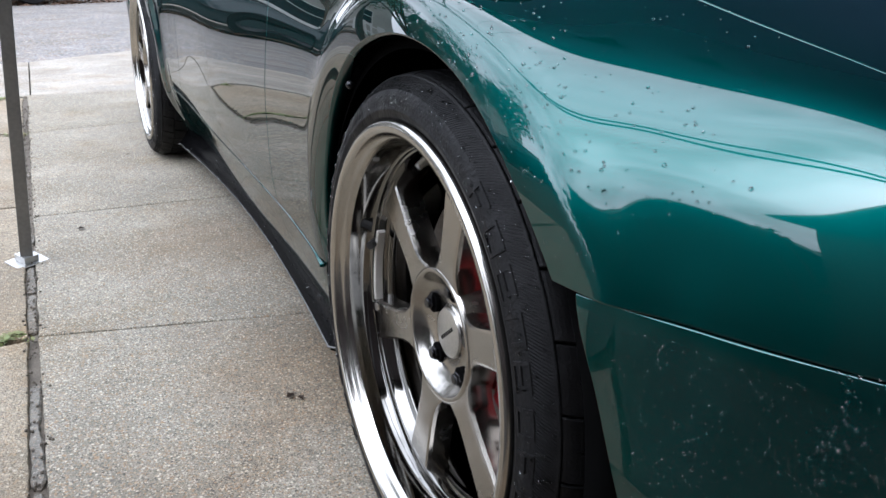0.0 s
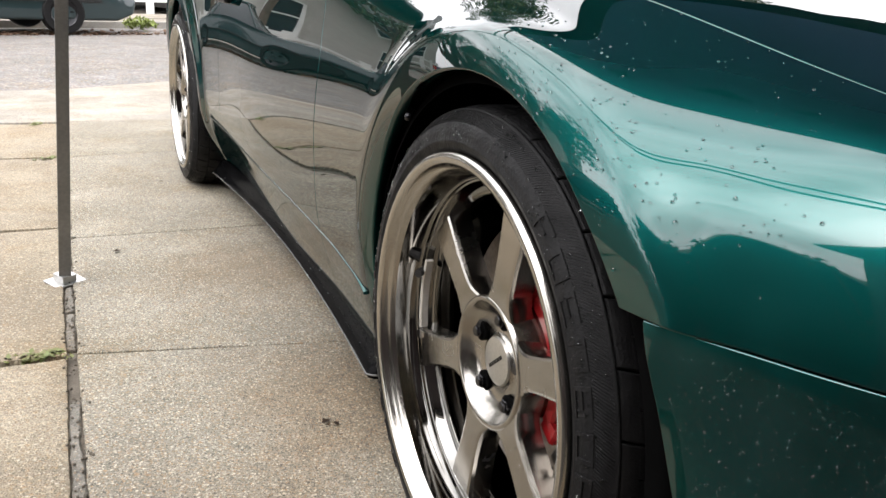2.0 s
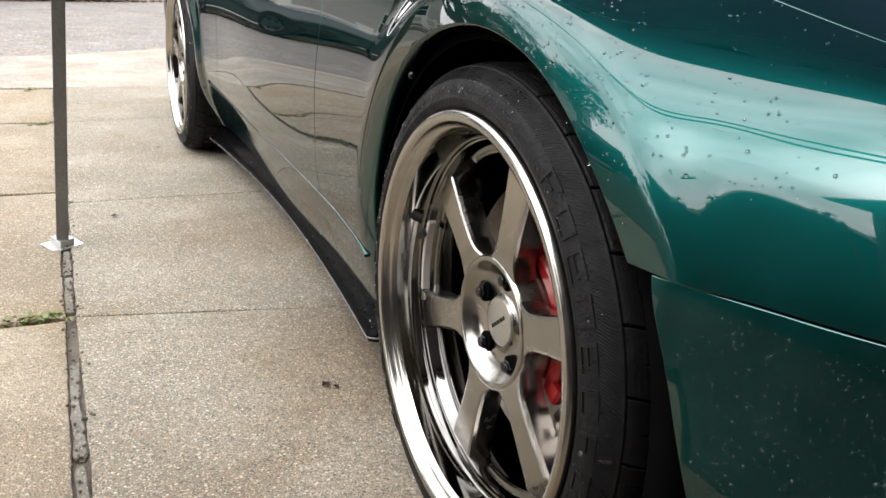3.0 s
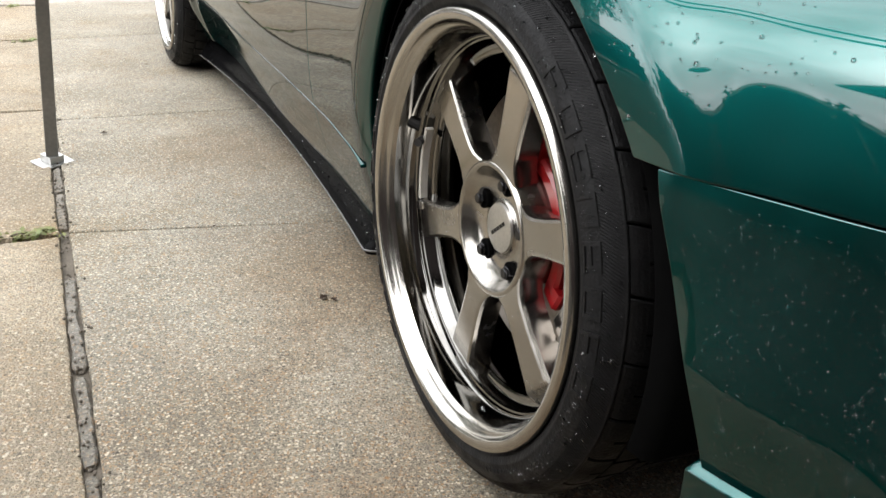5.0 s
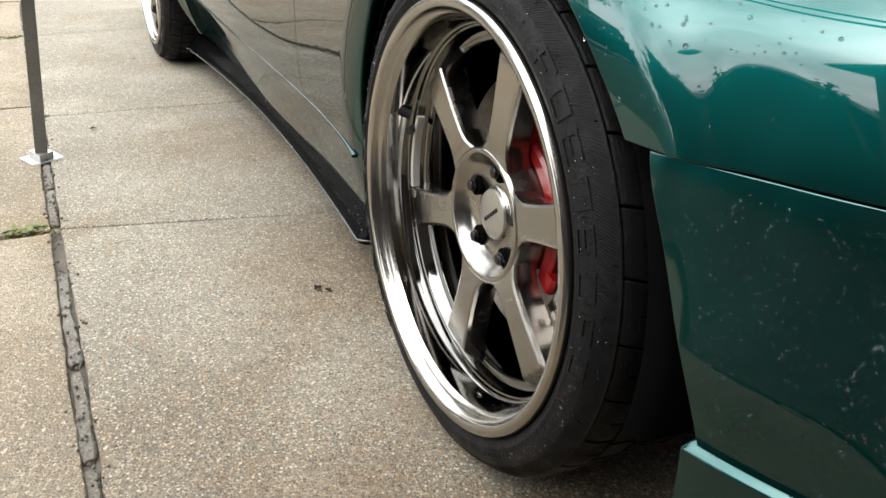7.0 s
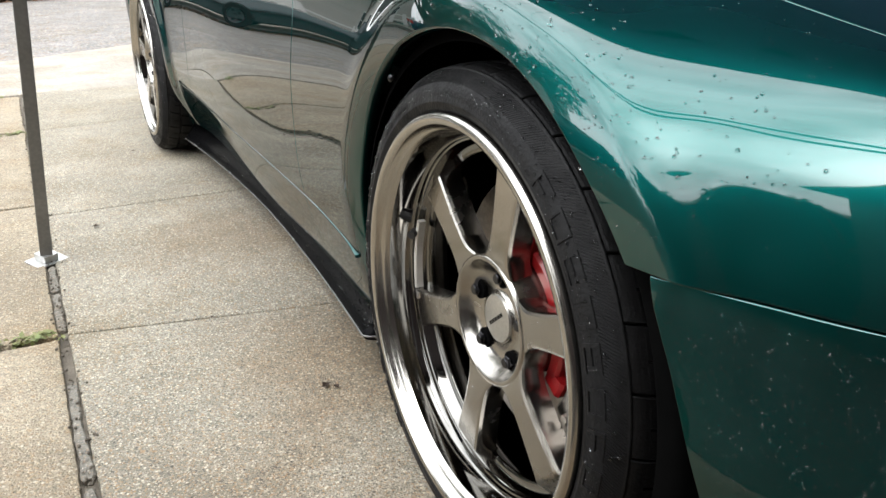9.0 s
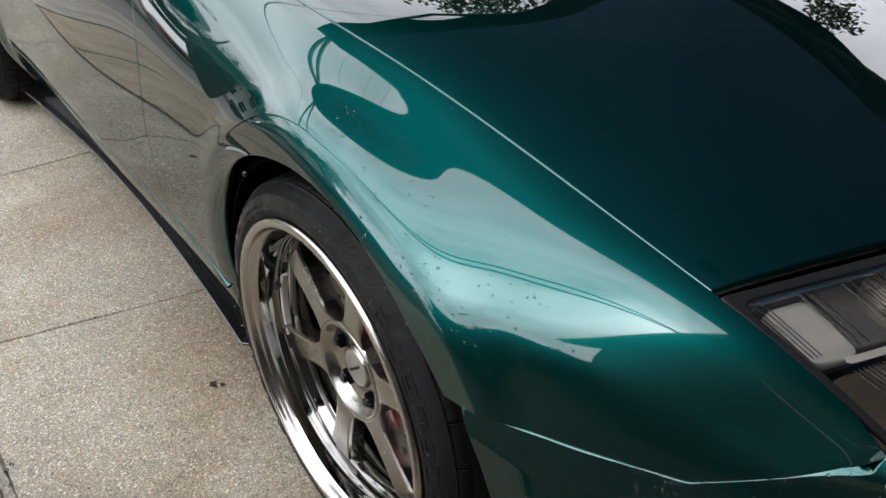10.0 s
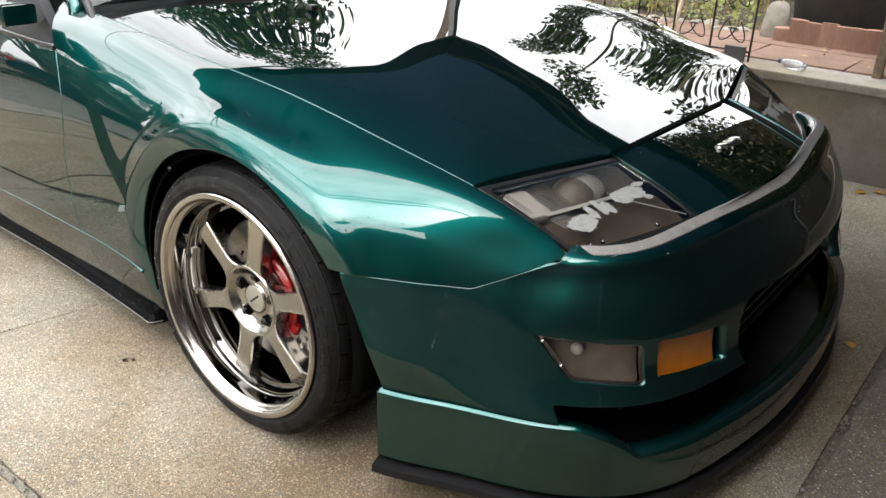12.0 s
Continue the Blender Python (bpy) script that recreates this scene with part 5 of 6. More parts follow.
def rounded_box(a, b, a0, a1, b0, b1, r):
    """Positive inside a box with rounded corners."""
    qx, qy = np.abs(a - (a0 + a1) / 2) - (a1 - a0) / 2 + r, np.abs(b - (b0 + b1) / 2) - (b1 - b0) / 2 + r
    return -(np.hypot(np.maximum(qx, 0), np.maximum(qy, 0)) + np.minimum(np.maximum(qx, qy), 0) - r)


def near_side(x):
    return np.minimum(x, 2 * MID - x)


def fog_field(x, y, z, u, v):
    m = near_side(x)
    return np.minimum(rounded_box(m, z + (m - .15) * .13, .150, .293, .362, .449, .012), (m - .156) + (z - .447) * .36)


def signal_field(x, y, z, u, v):
    m = near_side(x)
    return rounded_box(m, z + (m - .32) * .075, .316, .503, .352, .434, .008)


def mouth_field(x, y, z, u, v):
    return rounded_box(x, z, .545, 2 * MID - .545, .295, .46, .05)


def duct_field(x, y, z, u, v):
    m = near_side(x)
    return np.minimum(m - .16, .312 - z)


flush = meet(wrap.copy(), BUMPER_IN, .17)
bumper = (flush.clip(lambda x, y, z, u, v: z - .272)
          .clip(lambda x, y, z, u, v: np.maximum(seam_z(y) - GAP - z, -.684 - y))
          .clip(lambda *a: -fog_field(*a)).clip(lambda *a: -signal_field(*a)).clip(lambda *a: -mouth_field(*a)).clip(lambda *a: -duct_field(*a))
          .clip(lambda x, y, z, u, v: bumper_edge(z) - y))
bumper.panel("front_bumper", PAINT, car, thick=.03, roll=.0014)
ledge = (flush.clip(lambda x, y, z, u, v: z - .5962).clip(lambda x, y, z, u, v: .6032 - z).clip(lambda x, y, z, u, v: -.722 - y + (z - .597) * 4).offset(.003))
ledge.panel("bumper_ledge", GREY_TRIM, car, thick=.004, roll=.002, label="pale grey strip along the bumper top")
lip = wrap.clip(lambda x, y, z, u, v: .268 - z).clip(lambda x, y, z, u, v: z - .112).offset(.012)
lip = lip.clip(lambda x, y, z, u, v: .205 + .064 * np.clip((.245 - near_side(x)) / .075, 0, 1) ** .7 - z).clip(lambda x, y, z, u, v: -.400 - y)
lip.panel("lip_spoiler", PAINT, car, thick=.045, roll=.004)
for mirrored in (False, True):
    lens = wrap.clip(lambda *a: fog_field(*a) - .0025).offset(-.006).clip(lambda x, y, z, u, v: MID - x)
    well = wrap.clip(lambda *a: fog_field(*a)).offset(-.045).clip(lambda x, y, z, u, v: MID - x)
    amber = wrap.clip(lambda *a: signal_field(*a) - .003).offset(-.014).clip(lambda x, y, z, u, v: .478 - x)
    if mirrored:
        lens, well, amber = lens.mirror(MID), well.mirror(MID), amber.mirror(MID)
    fog = thing("fog_lamp", "", "")
    fog.parent = car
    rim = wrap.clip(lambda *a: fog_field(*a) - .001).clip(lambda *a: .006 - fog_field(*a)).offset(-.010).clip(lambda x, y, z, u, v: MID - x)
    (rim.mirror(MID) if mirrored else rim).panel("rim", REFLECTOR, fog, thick=.004, roll=.001)
    lens.panel("lens", SMOKED_LENS, fog, thick=.004, roll=.001, label="smoky clear fog lamp lens").visible_shadow = False
    well.panel("reflector", FOG_BOWL, fog, thick=.002, roll=.001)
    bm = bmesh.new()
    bx = .235 if not mirrored else 2 * MID - .235
    bmesh.ops.create_uvsphere(bm, u_segments=16, v_segments=10, radius=.013, matrix=Matrix.Translation((bx, -.722, .408)))
    smooth_part("bulb", bm, LAMP_BOWL, fog)
    for sx, sz in ((.172, .434), (.190, .384)):
        near = lens.data[np.argmin(np.hypot(near_side(lens.data[:, 0]) - sx, lens.data[:, 2] - sz)), :3]
        bm = bmesh.new()
        bmesh.ops.create_icosphere(bm, subdivisions=2, radius=.0055, matrix=Matrix.Translation(near))
        smooth_part("lens_screw", bm, REFLECTOR, fog)
    signal = thing("turn_signal", "", "")
    signal.parent = car
    amber.panel("amber_lens", AMBER, signal, thick=.01, roll=.002, label="amber turn signal lens")

splitter = bmesh.new()
outer, inner = [], []
edge_pts = bumper_points(np.linspace(.09, plan_t[-1] - .09, 90), np.array([.10, .12]))[:, 0]
for z in (.078, .096):
    ring = [splitter.verts.new((MID + (x - MID) * 1.035, y * 1.0 - .028 * min(1, abs(y) - .2), z)) for x, y, _ in edge_pts]
    back = [splitter.verts.new((MID + (x - MID) * .75, min(y + .22, -.33), z)) for x, y, _ in edge_pts]
    outer.append(ring)
    inner.append(back)
for i in range(89):
    splitter.faces.new((outer[1][i], outer[1][i + 1], inner[1][i + 1], inner[1][i]))
    splitter.faces.new((outer[0][i + 1], outer[0][i], inner[0][i], inner[0][i + 1]))
    splitter.faces.new((outer[0][i], outer[0][i + 1], outer[1][i + 1], outer[1][i]))
    splitter.faces.new((inner[0][i + 1], inner[0][i], inner[1][i], inner[1][i + 1]))
splitter.faces.new((outer[0][0], outer[1][0], inner[1][0], inner[0][0]))
splitter.faces.new((outer[0][-1], inner[0][-1], inner[1][-1], outer[1][-1]))
smooth_part("splitter", splitter, GLOSS_BLACK, car, "black plastic splitter under the lip")

# near-black boxes added behind the openings; their colour stands in for shade
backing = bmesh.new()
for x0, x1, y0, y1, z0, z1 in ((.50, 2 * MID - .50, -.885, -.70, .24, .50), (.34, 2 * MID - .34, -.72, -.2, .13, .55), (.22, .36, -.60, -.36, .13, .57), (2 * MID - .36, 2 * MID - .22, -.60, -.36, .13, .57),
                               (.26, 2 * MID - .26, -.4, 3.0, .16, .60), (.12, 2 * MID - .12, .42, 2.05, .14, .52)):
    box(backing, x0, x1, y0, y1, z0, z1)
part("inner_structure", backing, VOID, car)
grille = bmesh.new()
for k in range(5):
    box(grille, .56, 2 * MID - .56, -.900, -.888, .31 + k * .03, .315 + k * .03)
part("grille", grille, BLACK_TRIM, car)

# nose panel with its badge
xs = np.linspace(.560, 2 * MID - .560, 70)
ws = np.linspace(0, 1, 30)
pts = np.zeros((70, 30, 3))
back_y = hood_front(xs) - .004
front_y = -.836 + .034 * ((xs - MID) / .35) ** 2
pts[..., 0] = MID + (xs[:, None] - MID) / .355 * (.336 + .014 * ws[None, :])
pts[..., 1] = back_y[:, None] + (front_y - back_y)[:, None] * ws[None, :]
pts[..., 2] = (.686 - .012 * ((xs - MID) / .35) ** 2)[:, None] - .058 * ws[None, :] - .024 * ws[None, :] ** 2
nose = sheet(pts, np.stack(np.meshgrid(xs, ws, indexing="ij"), -1))
nose.panel("nose_panel", PAINT, car, thick=.012, roll=.003)
badge = thing("badge", "", "")
badge.parent = car
bm = bmesh.new()
lathe(bm, [(.026, -.002), (.027, .003), (.030, .004), (.032, .002), (.0325, -.003)], 40)
smooth_part("badge_ring", bm, CHROME, badge, "chrome oval badge")
for k in range(2):
    bm = bmesh.new()
    box(bm, 0, .003, -.019 + k * .022, -.003 + k * .022, -.013, .013, .002)
    part("badge_bar", bm, CHROME, badge)
badge.matrix_basis = Matrix.Translation((.922, -.708, .657)) @ Euler((0, radians(-72), radians(90))).to_matrix().to_4x4() @ Matrix.Diagonal((1.2, 1.5, 1.05, 1))


# headlights
def headlight(flip):
    lamp = thing("headlight", "", "")
    lamp.parent = car
    a, b, c, d = (Vector(p) for p in ((.209, -.490, .680), (.588, -.590, .674), (.563, -.803, .597), (.252, -.696, .584)))

    def patch(n, m, depth=0.0, inset=0.0, bulge=.014):
        g = np.zeros((n, m, 3))
        for i in range(n):
            for j in range(m):
                u, v = inset + (1 - 2 * inset) * i / (n - 1), inset + (1 - 2 * inset) * j / (m - 1)
                p = a.lerp(b, u).lerp(d.lerp(c, u), v)
                round_off = -.03 * max(0, (.22 - u) / .22) ** 2 * v * v + .012 * u * (1 - u) * 4 * v
                nrm = Vector((-.25, -.42, .87))
                p = p + nrm * (bulge * 4 * v * (1 - v) * (.4 + 1.2 * u * (1 - u)) - depth) + Vector((0, -.6, -.2)) * round_off
                g[i, j] = p
        u, v = np.meshgrid(np.linspace(0, 1, n), np.linspace(0, 1, m), indexing="ij")
        return sheet(g, np.stack([u, v], -1), flip=True)

    def put(skin, name, mat, thick, label="", roll=.001):
        return (skin.mirror(MID) if flip else skin).panel(name, mat, lamp, thick=thick, roll=roll, label=label)

    cover = patch(60, 40)
    glass = put(cover.clip(lambda x, y, z, u, v: rounded_box(u, v, .012, .988, .02, .975, .06)), "lens", LENS_GLASS, .004, "clear headlight lens with hazy patches")
    glass.visible_shadow = False
    put(cover.offset(.001).clip(lambda x, y, z, u, v: -rounded_box(u, v, .022, .978, .045, .95, .06)), "bezel", GLOSS_BLACK, .012)
    put(patch(30, 24, .11, .02, .0), "housing", LAMP_HOUSING, .004)
    # the left lamp's well is coloured paler, standing in for light inside it
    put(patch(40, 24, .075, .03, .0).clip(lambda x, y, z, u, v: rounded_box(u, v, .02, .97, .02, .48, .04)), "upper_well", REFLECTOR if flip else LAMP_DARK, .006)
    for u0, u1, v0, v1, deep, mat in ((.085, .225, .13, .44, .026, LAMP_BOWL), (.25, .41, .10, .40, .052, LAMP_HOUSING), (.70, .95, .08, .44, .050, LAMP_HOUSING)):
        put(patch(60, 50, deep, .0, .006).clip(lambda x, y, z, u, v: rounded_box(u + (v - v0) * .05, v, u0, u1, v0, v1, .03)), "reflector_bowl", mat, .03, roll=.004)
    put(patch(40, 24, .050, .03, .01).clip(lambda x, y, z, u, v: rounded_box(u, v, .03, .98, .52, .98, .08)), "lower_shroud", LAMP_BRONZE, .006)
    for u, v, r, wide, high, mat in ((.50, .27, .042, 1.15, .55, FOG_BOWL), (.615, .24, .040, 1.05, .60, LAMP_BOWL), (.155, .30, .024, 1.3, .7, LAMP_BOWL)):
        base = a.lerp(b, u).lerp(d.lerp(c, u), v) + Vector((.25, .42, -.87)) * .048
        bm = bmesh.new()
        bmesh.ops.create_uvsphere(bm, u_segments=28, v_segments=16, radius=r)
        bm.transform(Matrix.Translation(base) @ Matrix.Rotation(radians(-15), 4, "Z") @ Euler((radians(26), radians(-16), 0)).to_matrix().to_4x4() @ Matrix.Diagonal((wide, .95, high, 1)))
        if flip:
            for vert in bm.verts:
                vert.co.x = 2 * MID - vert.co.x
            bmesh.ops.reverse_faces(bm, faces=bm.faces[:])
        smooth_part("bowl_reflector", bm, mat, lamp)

    def flute(u, v0, v1, r, mat, u_end=None):
        far = u if u_end is None else u_end
        down = Vector((.25, .42, -.87)) * .008
        bm = bmesh.new()
        tube(bm, a.lerp(b, u).lerp(d.lerp(c, u), v0) + down, a.lerp(b, far).lerp(d.lerp(c, far), v1) + down, r, sides=4)
        if flip:
            for vert in bm.verts:
                vert.co.x = 2 * MID - vert.co.x
            bmesh.ops.reverse_faces(bm, faces=bm.faces[:])
        part("lens_flute", bm, mat, lamp)
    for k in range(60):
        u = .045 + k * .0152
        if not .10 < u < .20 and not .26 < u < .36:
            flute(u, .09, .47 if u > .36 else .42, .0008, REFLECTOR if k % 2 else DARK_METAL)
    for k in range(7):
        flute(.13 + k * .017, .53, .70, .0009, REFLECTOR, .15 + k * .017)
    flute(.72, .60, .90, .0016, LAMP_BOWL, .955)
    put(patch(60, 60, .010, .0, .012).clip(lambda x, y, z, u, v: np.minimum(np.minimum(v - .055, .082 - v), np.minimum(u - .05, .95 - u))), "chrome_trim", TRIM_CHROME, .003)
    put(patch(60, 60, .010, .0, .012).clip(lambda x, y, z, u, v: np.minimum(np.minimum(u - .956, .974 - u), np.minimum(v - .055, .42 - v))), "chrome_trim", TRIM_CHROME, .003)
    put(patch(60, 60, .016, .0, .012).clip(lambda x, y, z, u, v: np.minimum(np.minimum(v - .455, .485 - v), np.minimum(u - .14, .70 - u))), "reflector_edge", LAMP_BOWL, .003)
    # worn, hazy patches on the outside of the lens
    film_skin = patch(150, 110)

    def haze(x, y, z, u, v):
        best = np.full(np.shape(u), -1.0)
        for cu, cv, ru, rv in ((.235, .69, .085, .085), (.29, .66, .06, .07), (.37, .60, .026, .085), (.45, .575, .022, .10), (.50, .585, .028, .08), (.66, .53, .07, .085), (.76, .50, .095, .085), (.86, .42, .05, .03), (.83, .60, .035, .026)):
            best = np.maximum(best, 1 - np.hypot((u - cu) / ru, (v - cv) / rv))
        return best + .16 * np.sin(u * 61 + 5 * np.sin(v * 17)) * np.sin(v * 73 + 3 * np.sin(u * 23)) + .08 * np.sin(u * 150 + v * 40) * np.sin(v * 170)

    put(film_skin.offset(.0012).clip(haze), "haze_patch", LENS_HAZE, .0008, "milky worn patches on the lens", roll=.0)
    for u, v in ((.25, .915), (.69, .915)):
        p = a.lerp(b, u).lerp(d.lerp(c, u), v) + Vector((.25, .42, -.87)) * .008
        bm = bmesh.new()
        bmesh.ops.create_icosphere(bm, subdivisions=2, radius=.006, matrix=Matrix.Translation((2 * MID - p.x if flip else p.x, p.y, p.z)))
        smooth_part("adjuster_screw", bm, REFLECTOR, lamp)


headlight(False)
headlight(True)


# wheels
def wheel(hub, flip, turn):
    w = thing("wheel", "", "")
    w.parent = car
    bm = bmesh.new()
    lathe(bm, [(.262, .017), (.266, .0135), (.270, .0080), (.274, .0048), (.279, .0032), (.2805, .0020), (.2825, .0020), (.284, .0030), (.290, .0032), (.297, .0052), (.305, .0097), (.311, .0150), (.316, .0208),
               (.3182, .0238), (.3198, .0246), (.3204, .0262), (.3198, .0278), (.3170, .0290), (.3160, .034), (.3172, .040),
               (.3172, .235), (.315, .252), (.30, .264), (.27, .266), (.25, .25)], 128)
    smooth_part("tyre", bm, RUBBER, w, "black low-profile tyre with raised lettering bars", angle=60)
    # tread blocks
    bm = bmesh.new()
    count = 46
    rows = ((.068, .104, .5, .004), (.111, .128, .0, .002), (.135, .175, .5, .004), (.182, .218, .0, .003), (.224, .250, .5, .0015))
    for x0, x1, shift, slant in rows:
        for k in range(count):
            a0, a1 = (k + shift + .06) * 2 * math.pi / count, (k + shift + .94) * 2 * math.pi / count
            cut = (a1 - a0) / 2
            for b0, b1 in ((a0, a0 + cut - .004), (a0 + cut + .004, a1)) if x0 > .1 else ((a0, a1),):
                vs = []
                for r in (.316, .3246):
                    for a, x in ((b0, x0), (b1, x0), (b1 + slant * 6, x1), (b0 + slant * 6, x1)):
                        rr = r - (.006 if (x < .01 or x > .245) else .0)
                        vs.append(bm.verts.new((x, rr * math.cos(a), rr * math.sin(a))))
                for f in ((4, 5, 6, 7), (0, 1, 5, 4), (1, 2, 6, 5), (2, 3, 7, 6), (3, 0, 4, 7)):
                    bm.faces.new([vs[i] for i in f])
    # shoulder blocks that wrap over the edge, each with a short sipe
    edge = ((.3196, .0288), (.3212, .0312), (.3225, .0350), (.3235, .0400), (.3241, .0460), (.3244, .0540), (.3246, .0630))
    for k in range(30):
        a0, a1 = k * 2 * math.pi / 30 + .0040, (k + 1) * 2 * math.pi / 30 - .0040
        mid = (a0 + a1) / 2
        for b0, b1, run in ((a0, a1, edge[:5]), (a0, mid - .0022, edge[4:]), (mid + .0022, a1, edge[4:])):
            strips = []
            for r, x in run:
                skew = (x - .03) * .9
                strips.append([bm.verts.new((x, rr * math.cos(aa + skew), rr * math.sin(aa + skew))) for aa, rr in ((b0, r - .009), (b0, r - .0012), (b0 + .004, r), ((b0 + b1) / 2, r), (b1 - .004, r), (b1, r - .0012), (b1, r - .009))])
            for p, q in zip(strips, strips[1:]):
                for i in range(6):
                    bm.faces.new((p[i], p[i + 1], q[i + 1], q[i]))
            bm.faces.new(strips[0])
            bm.faces.new(strips[-1][::-1])
    bmesh.ops.recalc_face_normals(bm, faces=bm.faces[:])
    part("tread", bm, RUBBER, w, kind="stuff")
    bm = bmesh.new()
    for k in range(560):
        a = 2 * math.pi * k / 560
        rows2 = []
        for n, (r, x) in enumerate(((.3040, .0090), (.3080, .0122), (.3115, .0155), (.3150, .0196), (.3180, .0235))):
            lean = a + n * .012
            rows2.append([bm.verts.new((x + dx, (r + dr) * math.cos(aa), (r + dr) * math.sin(aa))) for aa, dx, dr in ((lean, .0003, 0), (lean + .0022, -.0006, .0001), (lean + .0044, -.0006, .0001), (lean + .0066, .0003, 0))])
        for p, q in zip(rows2, rows2[1:]):
            for i in range(3):
                bm.faces.new((p[i], p[i + 1], q[i + 1], q[i]))
    bmesh.ops.recalc_face_normals(bm, faces=bm.faces[:])
    part("sidewall_ribs", bm, RUBBER, w, kind="stuff")

    def sidewall_x(r):
        return float(np.interp(r, (.262, .270, .274, .279, .290, .297, .305, .311, .316, .3182), (.017, .0080, .0048, .0032, .0032, .0052, .0097, .0150, .0208, .0238)))

    def sidewall_bar(deg, r0, r1, wide, proud=.0019):
        bm = bmesh.new()
        cols = []
        for k in range(5):
            aa = radians(deg + wide * k / 4)
            cols.append([bm.verts.new((sidewall_x(r) - h, r * math.cos(aa), r * math.sin(aa))) for r, h in ((r0, -.001), (r0, proud), ((r0 + r1) / 2, proud), (r1, proud), (r1, -.001))])
        for p, q in zip(cols, cols[1:]):
            for i in range(4):
                bm.faces.new((p[i], p[i + 1], q[i + 1], q[i]))
        bm.faces.new(cols[0])
        bm.faces.new(cols[-1][::-1])
        bmesh.ops.recalc_face_normals(bm, faces=bm.faces[:])
        part("lettering_bar", bm, RUBBER, w)
    for start in (125, 305):
        for k in range(8):
            g = start + k * 8.4
            sidewall_bar(g, .2850, .3045, .8)
            sidewall_bar(g + .8, .3023, .3045, 5.0)
            if k % 3:
                sidewall_bar(g + .8, .2850, .2872, 5.0)
            if k % 2:
                sidewall_bar(g + 5.0, .2872, .3023, .8)
            else:
                sidewall_bar(g + .8, .2935, .2957, 3.4)
        for k in range(13):
            sidewall_bar(start + 72 + k * 1.5, .2880, .2915, .9, .0008)
        for k in range(9):
            sidewall_bar(start + 100 + k * 2.0, .2870, .2920, 1.2, .0008)
    # rim
    bm = bmesh.new()
    lathe(bm, [(.262, .016), (.2685, .010), (.269, .003), (.2665, -.001), (.261, -.0025), (.2555, -.001), (.253, .004), (.2515, .010), (.248, .0125), (.2455, .015),
               (.243, .021)], 144)
    smooth_part("rim_lip", bm, CHROME, w, "polished chrome rim lip", angle=50)
    bm = bmesh.new()
    lathe(bm, [(.2432, .0205), (.2405, .036), (.2388, .0505), (.2365, .0540), (.2350, .0545), (.2342, .0580), (.2318, .0590), (.2308, .0630), (.2290, .0645), (.2282, .0740), (.2265, .0760), (.2155, .0775), (.2145, .0800), (.2145, .0900), (.219, .14), (.217, .19), (.24, .225)], 144)
    smooth_part("rim_barrel", bm, BARREL, w, "smoky polished deep-dish barrel", angle=50)
    for k in range(6):
        bm = bmesh.new()
        rings = []
        for r, hw, x in ((.081, .0350, .0535), (.088, .0305, .0522), (.096, .0262, .0513), (.104, .0240, .0508), (.114, .0228, .0504), (.14, .0232, .0497), (.18, .0262, .0490), (.204, .0284, .0487), (.2065, .0288, .0490), (.2095, .0292, .0506), (.229, .0325, .0680)):
            rings.append([bm.verts.new((xx, r, t)) for xx, t in ((x + .034, -hw * .92), (x + .006, -hw), (x + .0015, -hw + .0015), (x, -hw + .005), (x, hw - .005), (x + .0015, hw - .0015), (x + .006, hw), (x + .034, hw * .92))])
        for p, q in zip(rings, rings[1:]):
            for i in range(7):
                bm.faces.new((p[i], p[i + 1], q[i + 1], q[i]))
        bmesh.ops.recalc_face_normals(bm, faces=bm.faces[:])
        a = radians(turn + k * 60)
        bm.transform(Matrix.Rotation(a, 4, "X"))
        smooth_part("spoke", bm, SPOKE, w, angle=22)
    bm = bmesh.new()
    lathe(bm, [(.0, .0695), (.033, .0695), (.0345, .0725), (.038, .0745), (.048, .0748), (.058, .0725), (.066, .0675), (.0725, .0605), (.077, .0545), (.0792, .0520), (.0815, .0508), (.0845, .0512), (.0870, .0535), (.089, .058), (.090, .12)], 72)
    smooth_part("hub", bm, SPOKE, w, angle=40)
    bm = bmesh.new()
    lathe(bm, [(0, .0655), (.027, .0657), (.0310, .0668), (.0325, .0700)], 48)
    smooth_part("centre_cap", bm, CAP_METAL, w, "brushed centre cap with a line of small bars")
    for k in range(5):
        bm = bmesh.new()
        box(bm, .0649, .0660, -.019 + k * .0080, -.0125 + k * .0080, -.0025, .0025, .0004)
        bm.transform(Matrix.Rotation(radians(-40), 4, "X"))
        part("cap_bar", bm, DARK_METAL, w)
    for k in range(5):
        a = radians(21 + k * 72)
        cy, cz = .0575 * math.cos(a), .0575 * math.sin(a)
        spin = Matrix.Translation((0, cy, cz)) @ Euler((0, radians(90), 0)).to_matrix().to_4x4()
        # a black disc paints the shade of the pocket round each nut
        bm = bmesh.new()
        bmesh.ops.create_cone(bm, cap_ends=True, segments=24, radius1=.0138, radius2=.0138, depth=.004, matrix=Matrix.Translation((.0715, 0, 0)) @ spin)
        part("nut_pocket", bm, VOID, w)
        bm = bmesh.new()
        bmesh.ops.create_cone(bm, cap_ends=True, segments=6, radius1=.0098, radius2=.0088, depth=.010, matrix=Matrix.Translation((.0690, 0, 0)) @ spin)
        bmesh.ops.create_cone(bm, cap_ends=True, segments=16, radius1=.007, radius2=.007, depth=.004, matrix=Matrix.Translation((.0625, 0, 0)) @ spin)
        bmesh.ops.bevel(bm, geom=bm.edges[:], offset=.001, segments=1, affect="EDGES")
        part("lug_nut", bm, DARK_METAL, w)
    bm = bmesh.new()
    tube(bm, (.066, .230, .052), (.040, .207, .050), .0045, sides=10)
